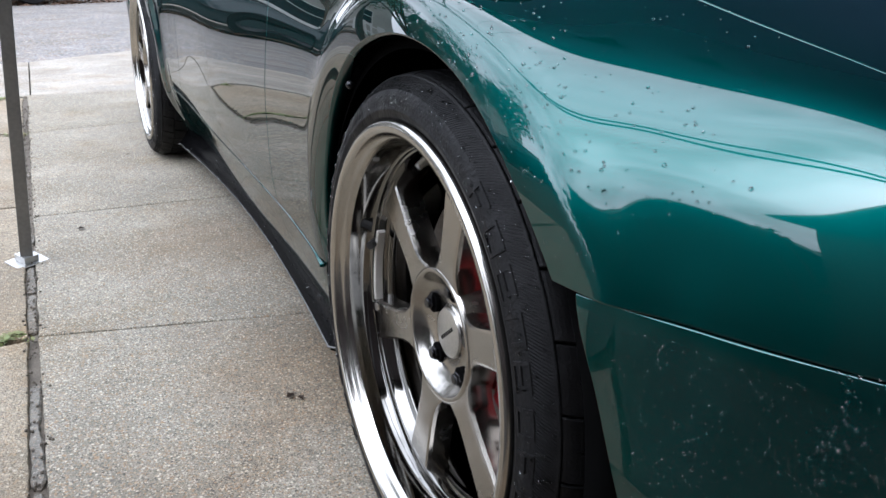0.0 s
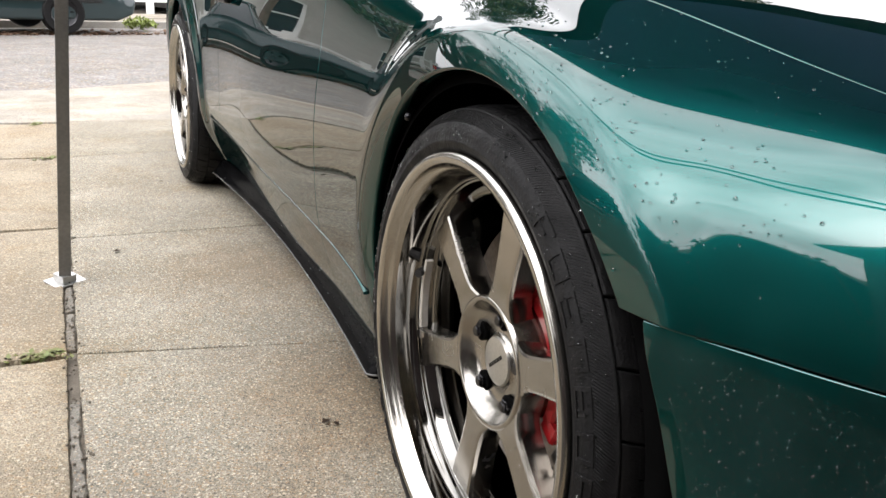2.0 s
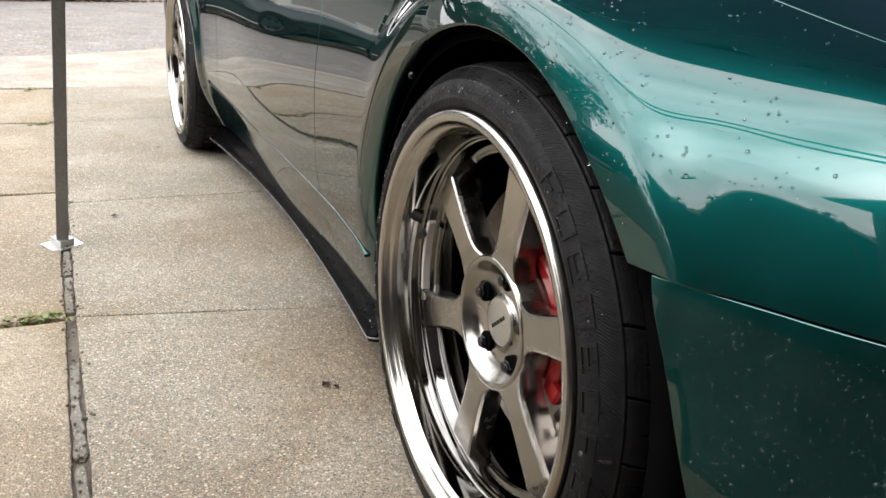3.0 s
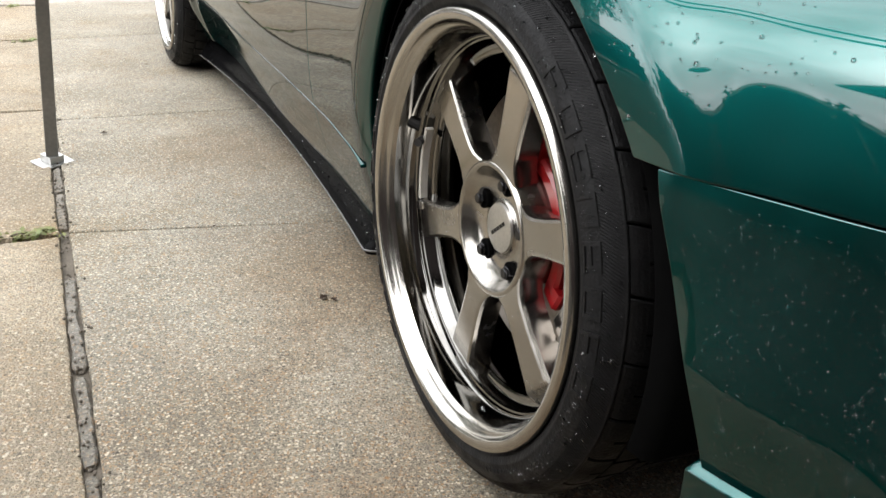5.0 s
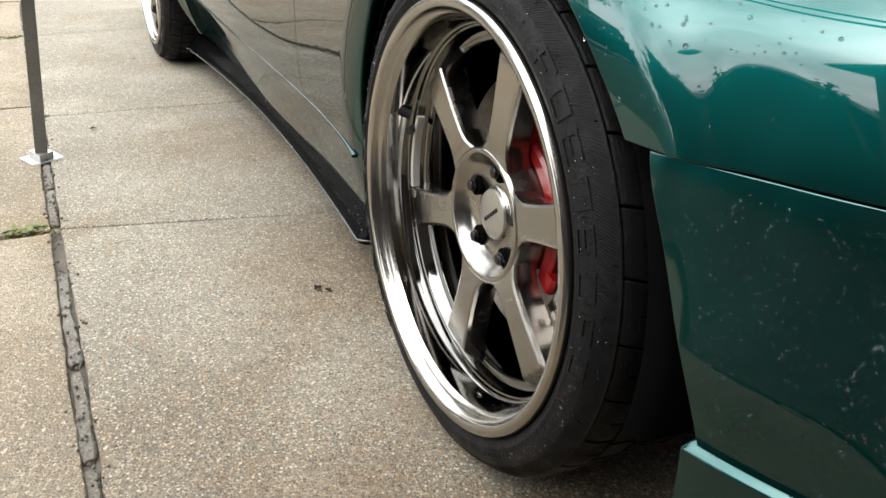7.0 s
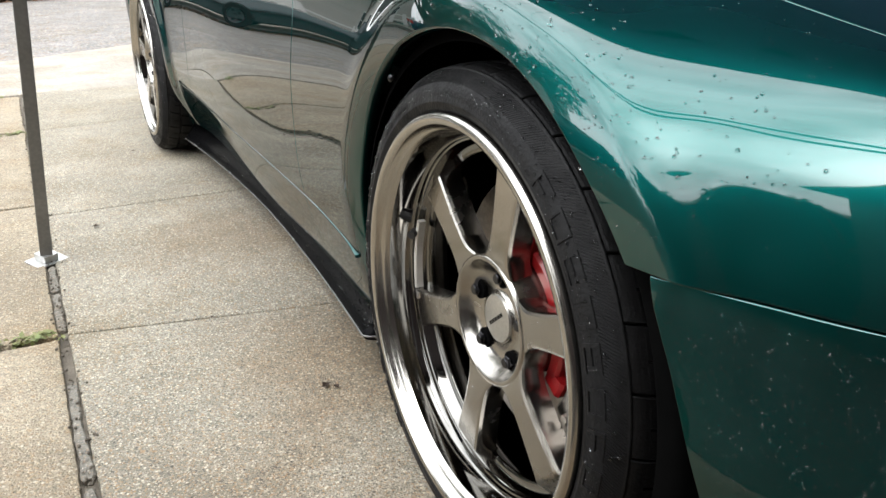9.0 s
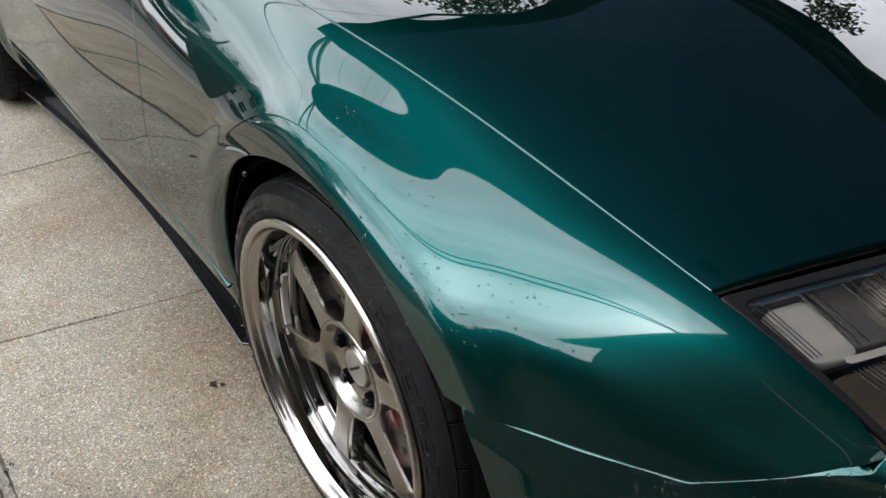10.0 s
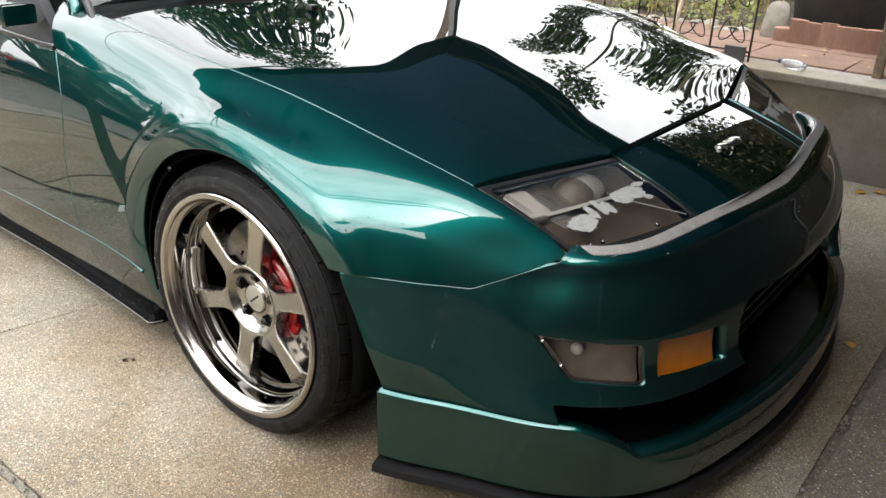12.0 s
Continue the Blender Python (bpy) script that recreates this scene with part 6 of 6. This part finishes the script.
    tube(bm, (.054, .219, .051), (.040, .207, .050), .0062, sides=10)
    part("valve_stem", bm, BLACK_TRIM, w)
    bm = bmesh.new()
    arc_block(bm, .2135, .2200, .050, .062, radians(-10), radians(19))
    smooth_part("balance_weight", bm, LAMP_BOWL, w, "pale stick-on balance weight inside the rim", angle=35)
    bm = bmesh.new()
    arc_block(bm, .203, .222, .046, .066, radians(-14), radians(-11))
    smooth_part("weight_clip", bm, TRIM_CHROME, w, angle=35)
    bm = bmesh.new()
    lathe(bm, [(.07, .118), (.176, .118), (.178, .120), (.178, .128), (.07, .128)], 72)
    smooth_part("brake_disc", bm, STEEL, w, "drilled steel brake disc", angle=30)
    # drilled holes are black discs on the surface, shade put into colour
    bm = bmesh.new()
    for k in range(60):
        a, r = k * .31, .10 + .055 * ((k * 7) % 10) / 10
        bmesh.ops.create_cone(bm, cap_ends=True, segments=8, radius1=.004, radius2=.004, depth=.003, matrix=Matrix.Translation((.1175, r * math.cos(a), r * math.sin(a))) @ Euler((0, radians(90), 0)).to_matrix().to_4x4())
    part("disc_holes", bm, VOID, w, kind="stuff")
    bm = bmesh.new()
    for r0, r1, x0, a0, a1 in ((.090, .112, .090, 112, 206), (.168, .185, .098, 112, 196), (.092, .186, .086, 97, 112), (.092, .126, .090, 200, 212)):
        arc_block(bm, r0, r1, x0, .125, radians(a0), radians(a1))
    smooth_part("brake_caliper", bm, CALIPER_RED, w, "glossy red brake caliper", angle=35)
    bm = bmesh.new()
    arc_block(bm, .130, .182, .092, .118, radians(197), radians(216))
    for aa in (202, 211):
        bmesh.ops.create_cone(bm, cap_ends=True, segments=6, radius1=.007, radius2=.006, depth=.008, matrix=Matrix.Translation((.089, .155 * math.cos(radians(aa)), .155 * math.sin(radians(aa)))) @ Euler((0, radians(-90), 0)).to_matrix().to_4x4())
    part("caliper_bracket", bm, STEEL, w)
    bm = bmesh.new()
    arc_block(bm, .113, .167, .098, .116, radians(114), radians(196))
    part("brake_pad", bm, DARK_METAL, w)
    bm = bmesh.new()
    tube(bm, (.125, 0, 0), (.35, 0, 0), .07, sides=20)
    part("hub_carrier", bm, VOID, w)
    if not flip:
        bm = bmesh.new()
        drops = random.Random(int(hub[1] * 100) + 3)
        for _ in range(460):
            r, aa = drops.uniform(.284, .317), drops.uniform(-.9, 4.0)
            bmesh.ops.create_icosphere(bm, subdivisions=1, radius=drops.uniform(.0009, .0020) * (1.6 if drops.random() < .1 else 1), matrix=Matrix.Translation((sidewall_x(r) - .0006, r * math.cos(aa), r * math.sin(aa))))
        for _ in range(90):
            k, r = drops.randrange(6), drops.uniform(.11, .22)
            aa = radians(turn + k * 60) + drops.uniform(-.1, .1)
            bmesh.ops.create_icosphere(bm, subdivisions=1, radius=drops.uniform(.0005, .0012), matrix=Matrix.Translation((.0500, r * math.cos(aa), r * math.sin(aa))))
        for _ in range(16):
            aa, xx = drops.uniform(3.4, 4.6), drops.uniform(.028, .05)
            bmesh.ops.create_icosphere(bm, subdivisions=2, radius=drops.uniform(.0015, .0034), matrix=Matrix.Translation((xx, .2395 * math.cos(aa), .2395 * math.sin(aa))))
        smooth_part("rain_drop_film", bm, DROP, w, angle=80, kind="stuff")
    if hub is HUB_R:
        for ob in w.children:
            if ob.name.split(".")[0] in ("spoke", "hub", "centre_cap", "cap_bar", "nut_pocket", "lug_nut"):
                ob.location.x = -.03
    m = pose(*hub, 0, .5, -.4 if hub is HUB else 0)
    w.matrix_basis = Matrix.Translation((2 * MID, 0, 0)) @ Matrix.Diagonal((-1, 1, 1, 1)) @ m if flip else m
    return w


for hub, flip in ((HUB, False), (HUB_R, False), (HUB, True), (HUB_R, True)):
    wheel(hub, flip, -18 if hub is HUB else 12)

# rain on the skirt blade
bm = bmesh.new()
drops = random.Random(77)
for _ in range(320):
    y = .45 + 1.4 * drops.random() ** 1.7
    f = (y - .43) / 1.77
    h = drops.random()
    x = .030 + .045 * max(0, math.sin(math.pi * f)) ** .9 + .02 * f + .008 + .022 * h
    bmesh.ops.create_icosphere(bm, subdivisions=1, radius=drops.uniform(.0008, .0023), matrix=Matrix.Translation((x - .001, y, .110 - .018 * f + .006 + .032 * h)))
smooth_part("skirt_rain_film", bm, DROP, car, angle=80, kind="stuff")

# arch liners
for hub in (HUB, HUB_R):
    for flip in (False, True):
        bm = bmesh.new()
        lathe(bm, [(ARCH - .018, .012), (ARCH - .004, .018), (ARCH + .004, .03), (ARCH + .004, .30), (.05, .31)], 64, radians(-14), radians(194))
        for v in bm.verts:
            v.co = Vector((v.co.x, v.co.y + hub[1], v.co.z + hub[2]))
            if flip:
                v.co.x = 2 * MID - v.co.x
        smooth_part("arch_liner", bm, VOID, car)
for yy, zz in ((.205, .607),):
    bm = bmesh.new()
    bmesh.ops.create_icosphere(bm, subdivisions=2, radius=.006, matrix=Matrix.Translation((-.006, yy, zz)))
    smooth_part("arch_screw", bm, DARK_METAL, car)

# side skirt blade, and a thin raised strip added for the sill crease's highlight
for flip in (False, True):
    ys = np.concatenate([[.424, .427, .433, .442], np.linspace(.455, 2.2, 60)])
    bm = bmesh.new()
    rings = []
    for y in ys:
        f = max(0, (y - .43) / 1.77)
        x = .030 + .045 * max(0, math.sin(math.pi * f)) ** .9 + .02 * f + .034 * max(0, (.445 - y) / .021) ** 2.2
        z = .110 - .018 * f
        rings.append([bm.verts.new((2 * MID - q if flip else q, y, h)) for q, h in ((x + .12, z - .012), (x, z - .012), (x - .003, z - .006), (x, z), (x + .006, z + .004), (x + .014, z + .016), (x + .024, z + .032), (x + .034, z + .044), (x + .12, z + .048))])
    for p, q in zip(rings, rings[1:]):
        for i in range(8):
            bm.faces.new((p[i], p[i + 1], q[i + 1], q[i]) if not flip else (p[i + 1], p[i], q[i], q[i + 1]))
    bm.faces.new(rings[0])
    bm.faces.new(rings[-1][::-1])
    bmesh.ops.recalc_face_normals(bm, faces=bm.faces[:])
    edge_line = [r[2].co.copy() + Vector((.001 if flip else -.001, 0, .002)) for r in rings]
    skirt = smooth_part("side_skirt", bm, SKIRT_BLACK, car, "black plastic side skirt blade", angle=40)
    # bead added along the lower edge to paint its bright line
    bm = bmesh.new()
    pipe(bm, edge_line, .0022, 6)
    smooth_part("skirt_edge", bm, SKIRT_EDGE, skirt, "grey bead along the lower edge with its highlight painted in", angle=70)
    bm = bmesh.new()
    rings = []
    for y in np.linspace(.405, 2.10, 60):
        z = float(np.interp(y, (.40, .45, .59, .97, 1.48, 2.1), (.276, .289, .303, .313, .321, .325)))
        x = skin_x(y, z) - .004 * math.exp(-((y - .386) / .04) ** 2)
        rings.append([bm.verts.new((2 * MID - q if flip else q, y, h)) for q, h in ((x + .008, z - .0035), (x - .0012, z - .0026), (x - .0024, z), (x - .0012, z + .0022), (x + .008, z + .0032))])
    for p, q in zip(rings, rings[1:]):
        for i in range(4):
            bm.faces.new((p[i], p[i + 1], q[i + 1], q[i]))
    bm.faces.new(rings[0])
    bm.faces.new(rings[-1][::-1])
    bmesh.ops.recalc_face_normals(bm, faces=bm.faces[:])
    smooth_part("side_moulding", bm, PAINT, car, angle=60)


# cabin
def patch_between(lower, upper, n=40, m=24, bulge=0.0, mat=None, name="", parent=None, label="", thick=.006, flip=False):
    g = np.zeros((n, m, 3))
    for i in range(n):
        u = i / (n - 1)
        p, q = lower(u), upper(u)
        for j in range(m):
            v = j / (m - 1)
            g[i, j] = p.lerp(q, v) + Vector((0, -.5, .86)) * bulge * 4 * v * (1 - v)
    u, v = np.meshgrid(np.linspace(0, 1, n), np.linspace(0, 1, m), indexing="ij")
    return sheet(g, np.stack([u, v], -1), flip=flip).panel(name, mat, parent, thick=thick, roll=.002, label=label)


def screen_low(u):
    x = .142 + u * (2 * MID - .284)
    return Vector((x, .70 - .10 * (1 - ((x - MID) / .75) ** 2), .865 + .04 * (1 - ((x - MID) / .77) ** 2)))


def screen_top(u):
    x = .40 + u * (2 * MID - .80)
    return Vector((x, 1.52 - .07 * (1 - ((x - MID) / .52) ** 2), 1.185 + .025 * (1 - ((x - MID) / .52) ** 2)))


patch_between(screen_low, screen_top, bulge=.02, mat=WINDOW_GLASS, name="windscreen", parent=car, label="sloping windscreen glass", thick=.005)
patch_between(screen_top, lambda u: Vector((.42 + u * (2 * MID - .84), 2.05, 1.19 + .04 * math.sin(math.pi * u))), bulge=.02, mat=PAINT, name="roof", parent=car, thick=.02)
patch_between(lambda u: Vector((.42 + u * (2 * MID - .84), 2.055, 1.19 + .04 * math.sin(math.pi * u))), lambda u: Vector((.24 + u * (2 * MID - .48), 2.95, .93 + .03 * math.sin(math.pi * u))), bulge=.03, mat=DARK_GLASS, name="rear_window", parent=car)
patch_between(lambda u: Vector((.12 + u * (2 * MID - .24), 2.955, .93 + .03 * math.sin(math.pi * u))), lambda u: Vector((.12 + u * (2 * MID - .24), 3.28, .88 + .02 * math.sin(math.pi * u))), bulge=.01, mat=PAINT, name="tail_deck", parent=car, thick=.02)
bm = bmesh.new()
box(bm, .10, 2 * MID - .10, 3.1, 3.30, .22, .885, .05)
smooth_part("rear_bumper", bm, PAINT, car)
for flip in (False, True):
    def side_low(u):
        y = .745 + u * 2.05
        return Vector((skin_x(y, belt_z(y)) + .012, y, belt_z(y) - .004))

    def side_top(u):
        y = 1.50 + u * .62
        return Vector((.405 + .02 * u, y, 1.18 + .005 * u))
    g = np.zeros((30, 12, 3))
    for i in range(30):
        for j in range(12):
            g[i, j] = side_low(i / 29).lerp(side_top(i / 29), j / 11) + Vector((-.03, 0, 0)) * math.sin(math.pi * j / 11)
    u, v = np.meshgrid(np.linspace(0, 1, 30), np.linspace(0, 1, 12), indexing="ij")
    glass = sheet(g, np.stack([u, v], -1), flip=True)
    (glass.mirror(MID) if flip else glass).panel("side_window", DARK_GLASS, car, thick=.005)
    bm = bmesh.new()
    foot = screen_low(0) + Vector((-.010, .105, -.085))
    line = [foot] + [screen_low(0).lerp(screen_top(0), .10 + .9 * k / 12) + Vector((-.018, .012, -.006)) for k in range(13)]
    line[0:1] = [foot.lerp(line[1], k / 4) + Vector((0, -.028, .020)) * math.sin(math.pi * k / 4) for k in range(4)]
    pipe(bm, line, .024, 12)
    if flip:
        for vert in bm.verts:
            vert.co.x = 2 * MID - vert.co.x
        bmesh.ops.reverse_faces(bm, faces=bm.faces[:])
    smooth_part("windscreen_pillar", bm, PAINT, car)
    bm = bmesh.new()
    line = [screen_low(0).lerp(screen_top(0), k / 10) for k in range(11)]
    line[0] = line[0] - Vector((0, 0, .02))
    pipe(bm, [(2 * MID - q.x if flip else q.x, q.y - .004, q.z + .010) for q in line], .011, 8)
    smooth_part("screen_rubber", bm, BLACK_TRIM, car)
    bm = bmesh.new()
    belt = [(skin_x(y, belt_z(y)) + .002, y, belt_z(y) + .004) for y in np.linspace(.738, 1.78, 24)]
    pipe(bm, [(2 * MID - q[0] if flip else q[0], q[1], q[2]) for q in belt], .0065, 8)
    smooth_part("belt_moulding", bm, BLACK_TRIM, car)
    mirror_ob = thing("door_mirror", "", "")
    mirror_ob.parent = car
    s = -1 if not flip else 1
    bx = .02 if not flip else 2 * MID - .02
    bm = bmesh.new()
    bmesh.ops.create_uvsphere(bm, u_segments=28, v_segments=16, radius=1)
    for v in bm.verts:
        c = v.co.copy()
        v.co = Vector((bx + s * .115 + math.copysign(abs(c.x) ** .7, c.x) * .095, .93 + (c.y * .065 if c.y < 0 else c.y * .02), .945 + math.copysign(abs(c.z) ** .7, c.z) * .062))
    smooth_part("mirror_shell", bm, PAINT, mirror_ob)
    bm = bmesh.new()
    box(bm, -.045, .045, -.03, .03, -.027, .027, .012)
    bm.transform(Matrix.Translation((MID + s * (MID - .012), .85, .866)))
    smooth_part("mirror_arm", bm, PAINT, mirror_ob)
    bm = bmesh.new()
    vs = [bm.verts.new(p) for p in ((MID + s * (MID - .060), .738, .791), (MID + s * (MID - .052), 1.03, .799), (MID + s * (MID - .122), 1.03, .992))]
    ws2 = [bm.verts.new(v.co + Vector((s * -.03, 0.0, 0))) for v in vs]
    bm.faces.new(vs)
    bm.faces.new(ws2[::-1])
    for i in range(3):
        j = (i + 1) % 3
        bm.faces.new((vs[j], vs[i], ws2[i], ws2[j]))
    bmesh.ops.recalc_face_normals(bm, faces=bm.faces[:])
    part("mirror_base", bm, BLACK_TRIM, mirror_ob)
handle = bmesh.new()
box(handle, -.002, .02, 1.60, 1.75, .70, .735, .008)
smooth_part("door_handle", handle, DARK_METAL, door_ob)

# cowl, wipers, dashboard
bm = bmesh.new()
rings = []
for i in range(50):
    x = .15 + i / 49 * (2 * MID - .30)
    y0 = float(hood_rear(np.array([x]))[0])
    z0 = float(.868 + .024 * (1 - ((x - MID) / .78) ** 2))
    rings.append([bm.verts.new((x, y0 - .02, z0 - .03)), bm.verts.new((x, y0 + .012, z0 - .018)), bm.verts.new((x, y0 + .09, z0 - .012)), bm.verts.new((x, y0 + .12, z0 + .004))])
for p, q in zip(rings, rings[1:]):
    for i in range(3):
        bm.faces.new((p[i], q[i], q[i + 1], p[i + 1]))
smooth_part("cowl", bm, BLACK_TRIM, car, "black cowl panel below the windscreen")
for k in range(56):
    x = .42 + k * .0135
    y0 = float(hood_rear(np.array([x]))[0])
    bm = bmesh.new()
    z0 = float(.868 + .024 * (1 - ((x - MID) / .78) ** 2))
    box(bm, x - .004, x + .004, y0 + .004, y0 + .024, z0 - .016, z0 - .008)
    part("vent_slat", bm, LAMP_HOUSING, car)
for x0, x1 in ((.98, .30), (1.42, .80)):
    wiper = thing("wiper", "", "")
    wiper.parent = car
    y0, y1 = float(hood_rear(np.array([x0]))[0]) + .07, float(hood_rear(np.array([x1]))[0]) + .13
    bm = bmesh.new()
    tube(bm, (x0, y0, .895), (x0, y0, .925), .016, sides=14)
    part("pivot", bm, BLACK_TRIM, wiper)
    bm = bmesh.new()
    pipe(bm, [(x0, y0, .922), (x0 * .75 + x1 * .25, y0 * .75 + y1 * .25 - .02, .932), (x0 * .35 + x1 * .65, y0 * .35 + y1 * .65 - .01, .925)], .008, 8)
    part("arm", bm, BLACK_TRIM, wiper)
    bm = bmesh.new()
    pts = [(x0 + (x1 - x0) * (.12 + .88 * k / 10), y0 + (y1 - y0) * (.12 + .88 * k / 10) + .012, .912 - .012 * (k / 10) + .012 * math.sin(math.pi * k / 10)) for k in range(11)]
    pipe(bm, pts, .0055, 6)
    part("blade", bm, BLACK_TRIM, wiper)
for x in (.62, 2 * MID - .62):
    bm = bmesh.new()
    box(bm, x - .014, x + .014, .385, .41, .868, .883, .005)
    part("washer_nozzle", bm, BLACK_TRIM, car)
bm = bmesh.new()
box(bm, .25, 2 * MID - .25, .74, 1.25, .62, .90, .06)
smooth_part("dashboard", bm, SEAT_CLOTH, car)
bm = bmesh.new()
box(bm, .2, 2 * MID - .2, 1.25, 2.4, .55, .62, .02)
for x in (.5, 1.33):
    box(bm, x - .22, x + .22, 1.75, 1.95, .6, 1.12, .06)
smooth_part("seats", bm, SEAT_CLOTH, car)
def on_screen(a, b, lift):
    """A point on the windscreen sticker: a across, b up, both 0 to 1."""
    v = .043 + .103 * b
    u = (.166 + .019 * b) + (.101 + .007 * b) * a
    return screen_low(u).lerp(screen_top(u), v) + Vector((0, -.5, .86)) * (.02 * 4 * v * (1 - v) + lift)


def sticker(quads, lift):
    bm = bmesh.new()
    for a0, a1, b0, b1 in quads:
        bm.faces.new([bm.verts.new(on_screen(a, b, lift)) for a, b in ((a0, b0), (a1, b0), (a1, b1), (a0, b1))])
    bmesh.ops.solidify(bm, geom=bm.faces[:], thickness=.0006)
    return bm


decal = part("windscreen_decal", sticker([(0, 1, 0, 1)], .006), DECAL_GREY, car, "pale grey windscreen sticker with dark bars")
marks = []
for b0, b1 in ((.56, .92), (.10, .46)):
    for k in range(5):
        marks += [(.10 + k * .165, .135 + k * .165, b0, b1), (.15 + k * .165, .22 + k * .165, b1 - .09, b1), (.15 + k * .165, .22 + k * .165, b0 + (.14 if k % 2 else 0), b0 + (.22 if k % 2 else .08))]
part("decal_marks", sticker(marks, .0085), BLACK_TRIM, decal, kind="stuff")

# rain beads on the panels
rng = random.Random(8)
beads = bmesh.new()


def bead_on(skin, test, count, size):
    used = sorted({i for face in skin.faces for i in face})
    pool = [i for i in used if test(*skin.data[i, :3])]
    for _ in range(count):
        if not pool:
            return
        d = skin.data[rng.choice(pool)]
        p, nrm = Vector(d[:3]), Vector(d[3:6])
        side_way = nrm.orthogonal().normalized()
        p = p + side_way * rng.uniform(-.006, .006) + nrm.cross(side_way) * rng.uniform(-.006, .006)
        r = size * rng.uniform(.45, 1.3) * (1.5 if rng.random() < .08 else 1)
        m = Matrix.Translation(p) @ nrm.to_track_quat("Z", "Y").to_matrix().to_4x4() @ Matrix.Diagonal((1, 1, .75, 1))
        bmesh.ops.create_icosphere(beads, subdivisions=1, radius=r, matrix=m)


bead_on(fender, lambda x, y, z: -.42 < y < .02 and .55 < z < .76 and x < .085, 170, .0013)
bead_on(fender, lambda x, y, z: -.36 < y < -.05 and z > .53, 110, .0008)
bead_on(fender, lambda x, y, z: math.hypot(y + .235, z - .657) < .030, 26, .0014)
bead_on(fender, lambda x, y, z: math.hypot(y + .118, z - .681) < .034, 26, .0014)
bead_on(ledge, lambda x, y, z: x < 1.0, 90, .0011)
bead_on(bumper, lambda x, y, z: -.52 < y < -.33 and .27 < z < .512 and bumper_edge(z) - y > .014 and x < .3, 520, .0012)
bead_on(bumper, lambda x, y, z: y < -.5 and x < 1.0 and z > .3, 620, .0013)
bead_on(bumper, lambda x, y, z: -.72 < y < -.5 and x < .45 and z > .33 and noise.noise((x * 9, y * 9, z * 9)) > -.05, 420, .0017)
bead_on(nose, lambda x, y, z: True, 130, .0011)
bead_on(lip, lambda x, y, z: x < .5, 60, .0011)
bead_on(bonnet, lambda x, y, z: y < -.4, 14, .0010)
smooth_part("rain_film", beads, DROP, car, "clear rain drops beaded on the paint", angle=80, kind="stuff")

# the car stands a little higher towards its left side
for ob in car.children_recursive:
    if ob.type == "MESH" and ob.matrix_basis == Matrix.Identity(4) and ob.parent.matrix_basis == Matrix.Identity(4):
        for v in ob.data.vertices:
            x, y, z = v.co
            if x > 1.05 and z > .42:
                v.co.z = z + .028 * ((x - 1.05) / .6) ** 2 * min(1, (z - .42) / .2) * max(0, min(1, (y + .66) / .2))

# the street runs askew to the driveway: turn all that stands along it about the driveway's mouth
askew = Matrix.Translation((-0.4, 5.35, 0)) @ Matrix.Rotation(math.atan(STREET_SLOPE), 4, "Z") @ Matrix.Translation((0.4, -5.35, 0))
for ob in list(scene.objects):
    if ob.parent is None and ob.name.split(".")[0] in ("road", "kerb", "verge", "far_pavement", "picket_fence", "parked_car", "leaf_litter", "kerb_weeds"):
        ob.matrix_basis = askew @ ob.matrix_basis
    elif ob.parent is None and ob.name.split(".")[0] in ("house", "tree") and ob.location.y > 15:
        ob.matrix_basis = askew @ ob.matrix_basis
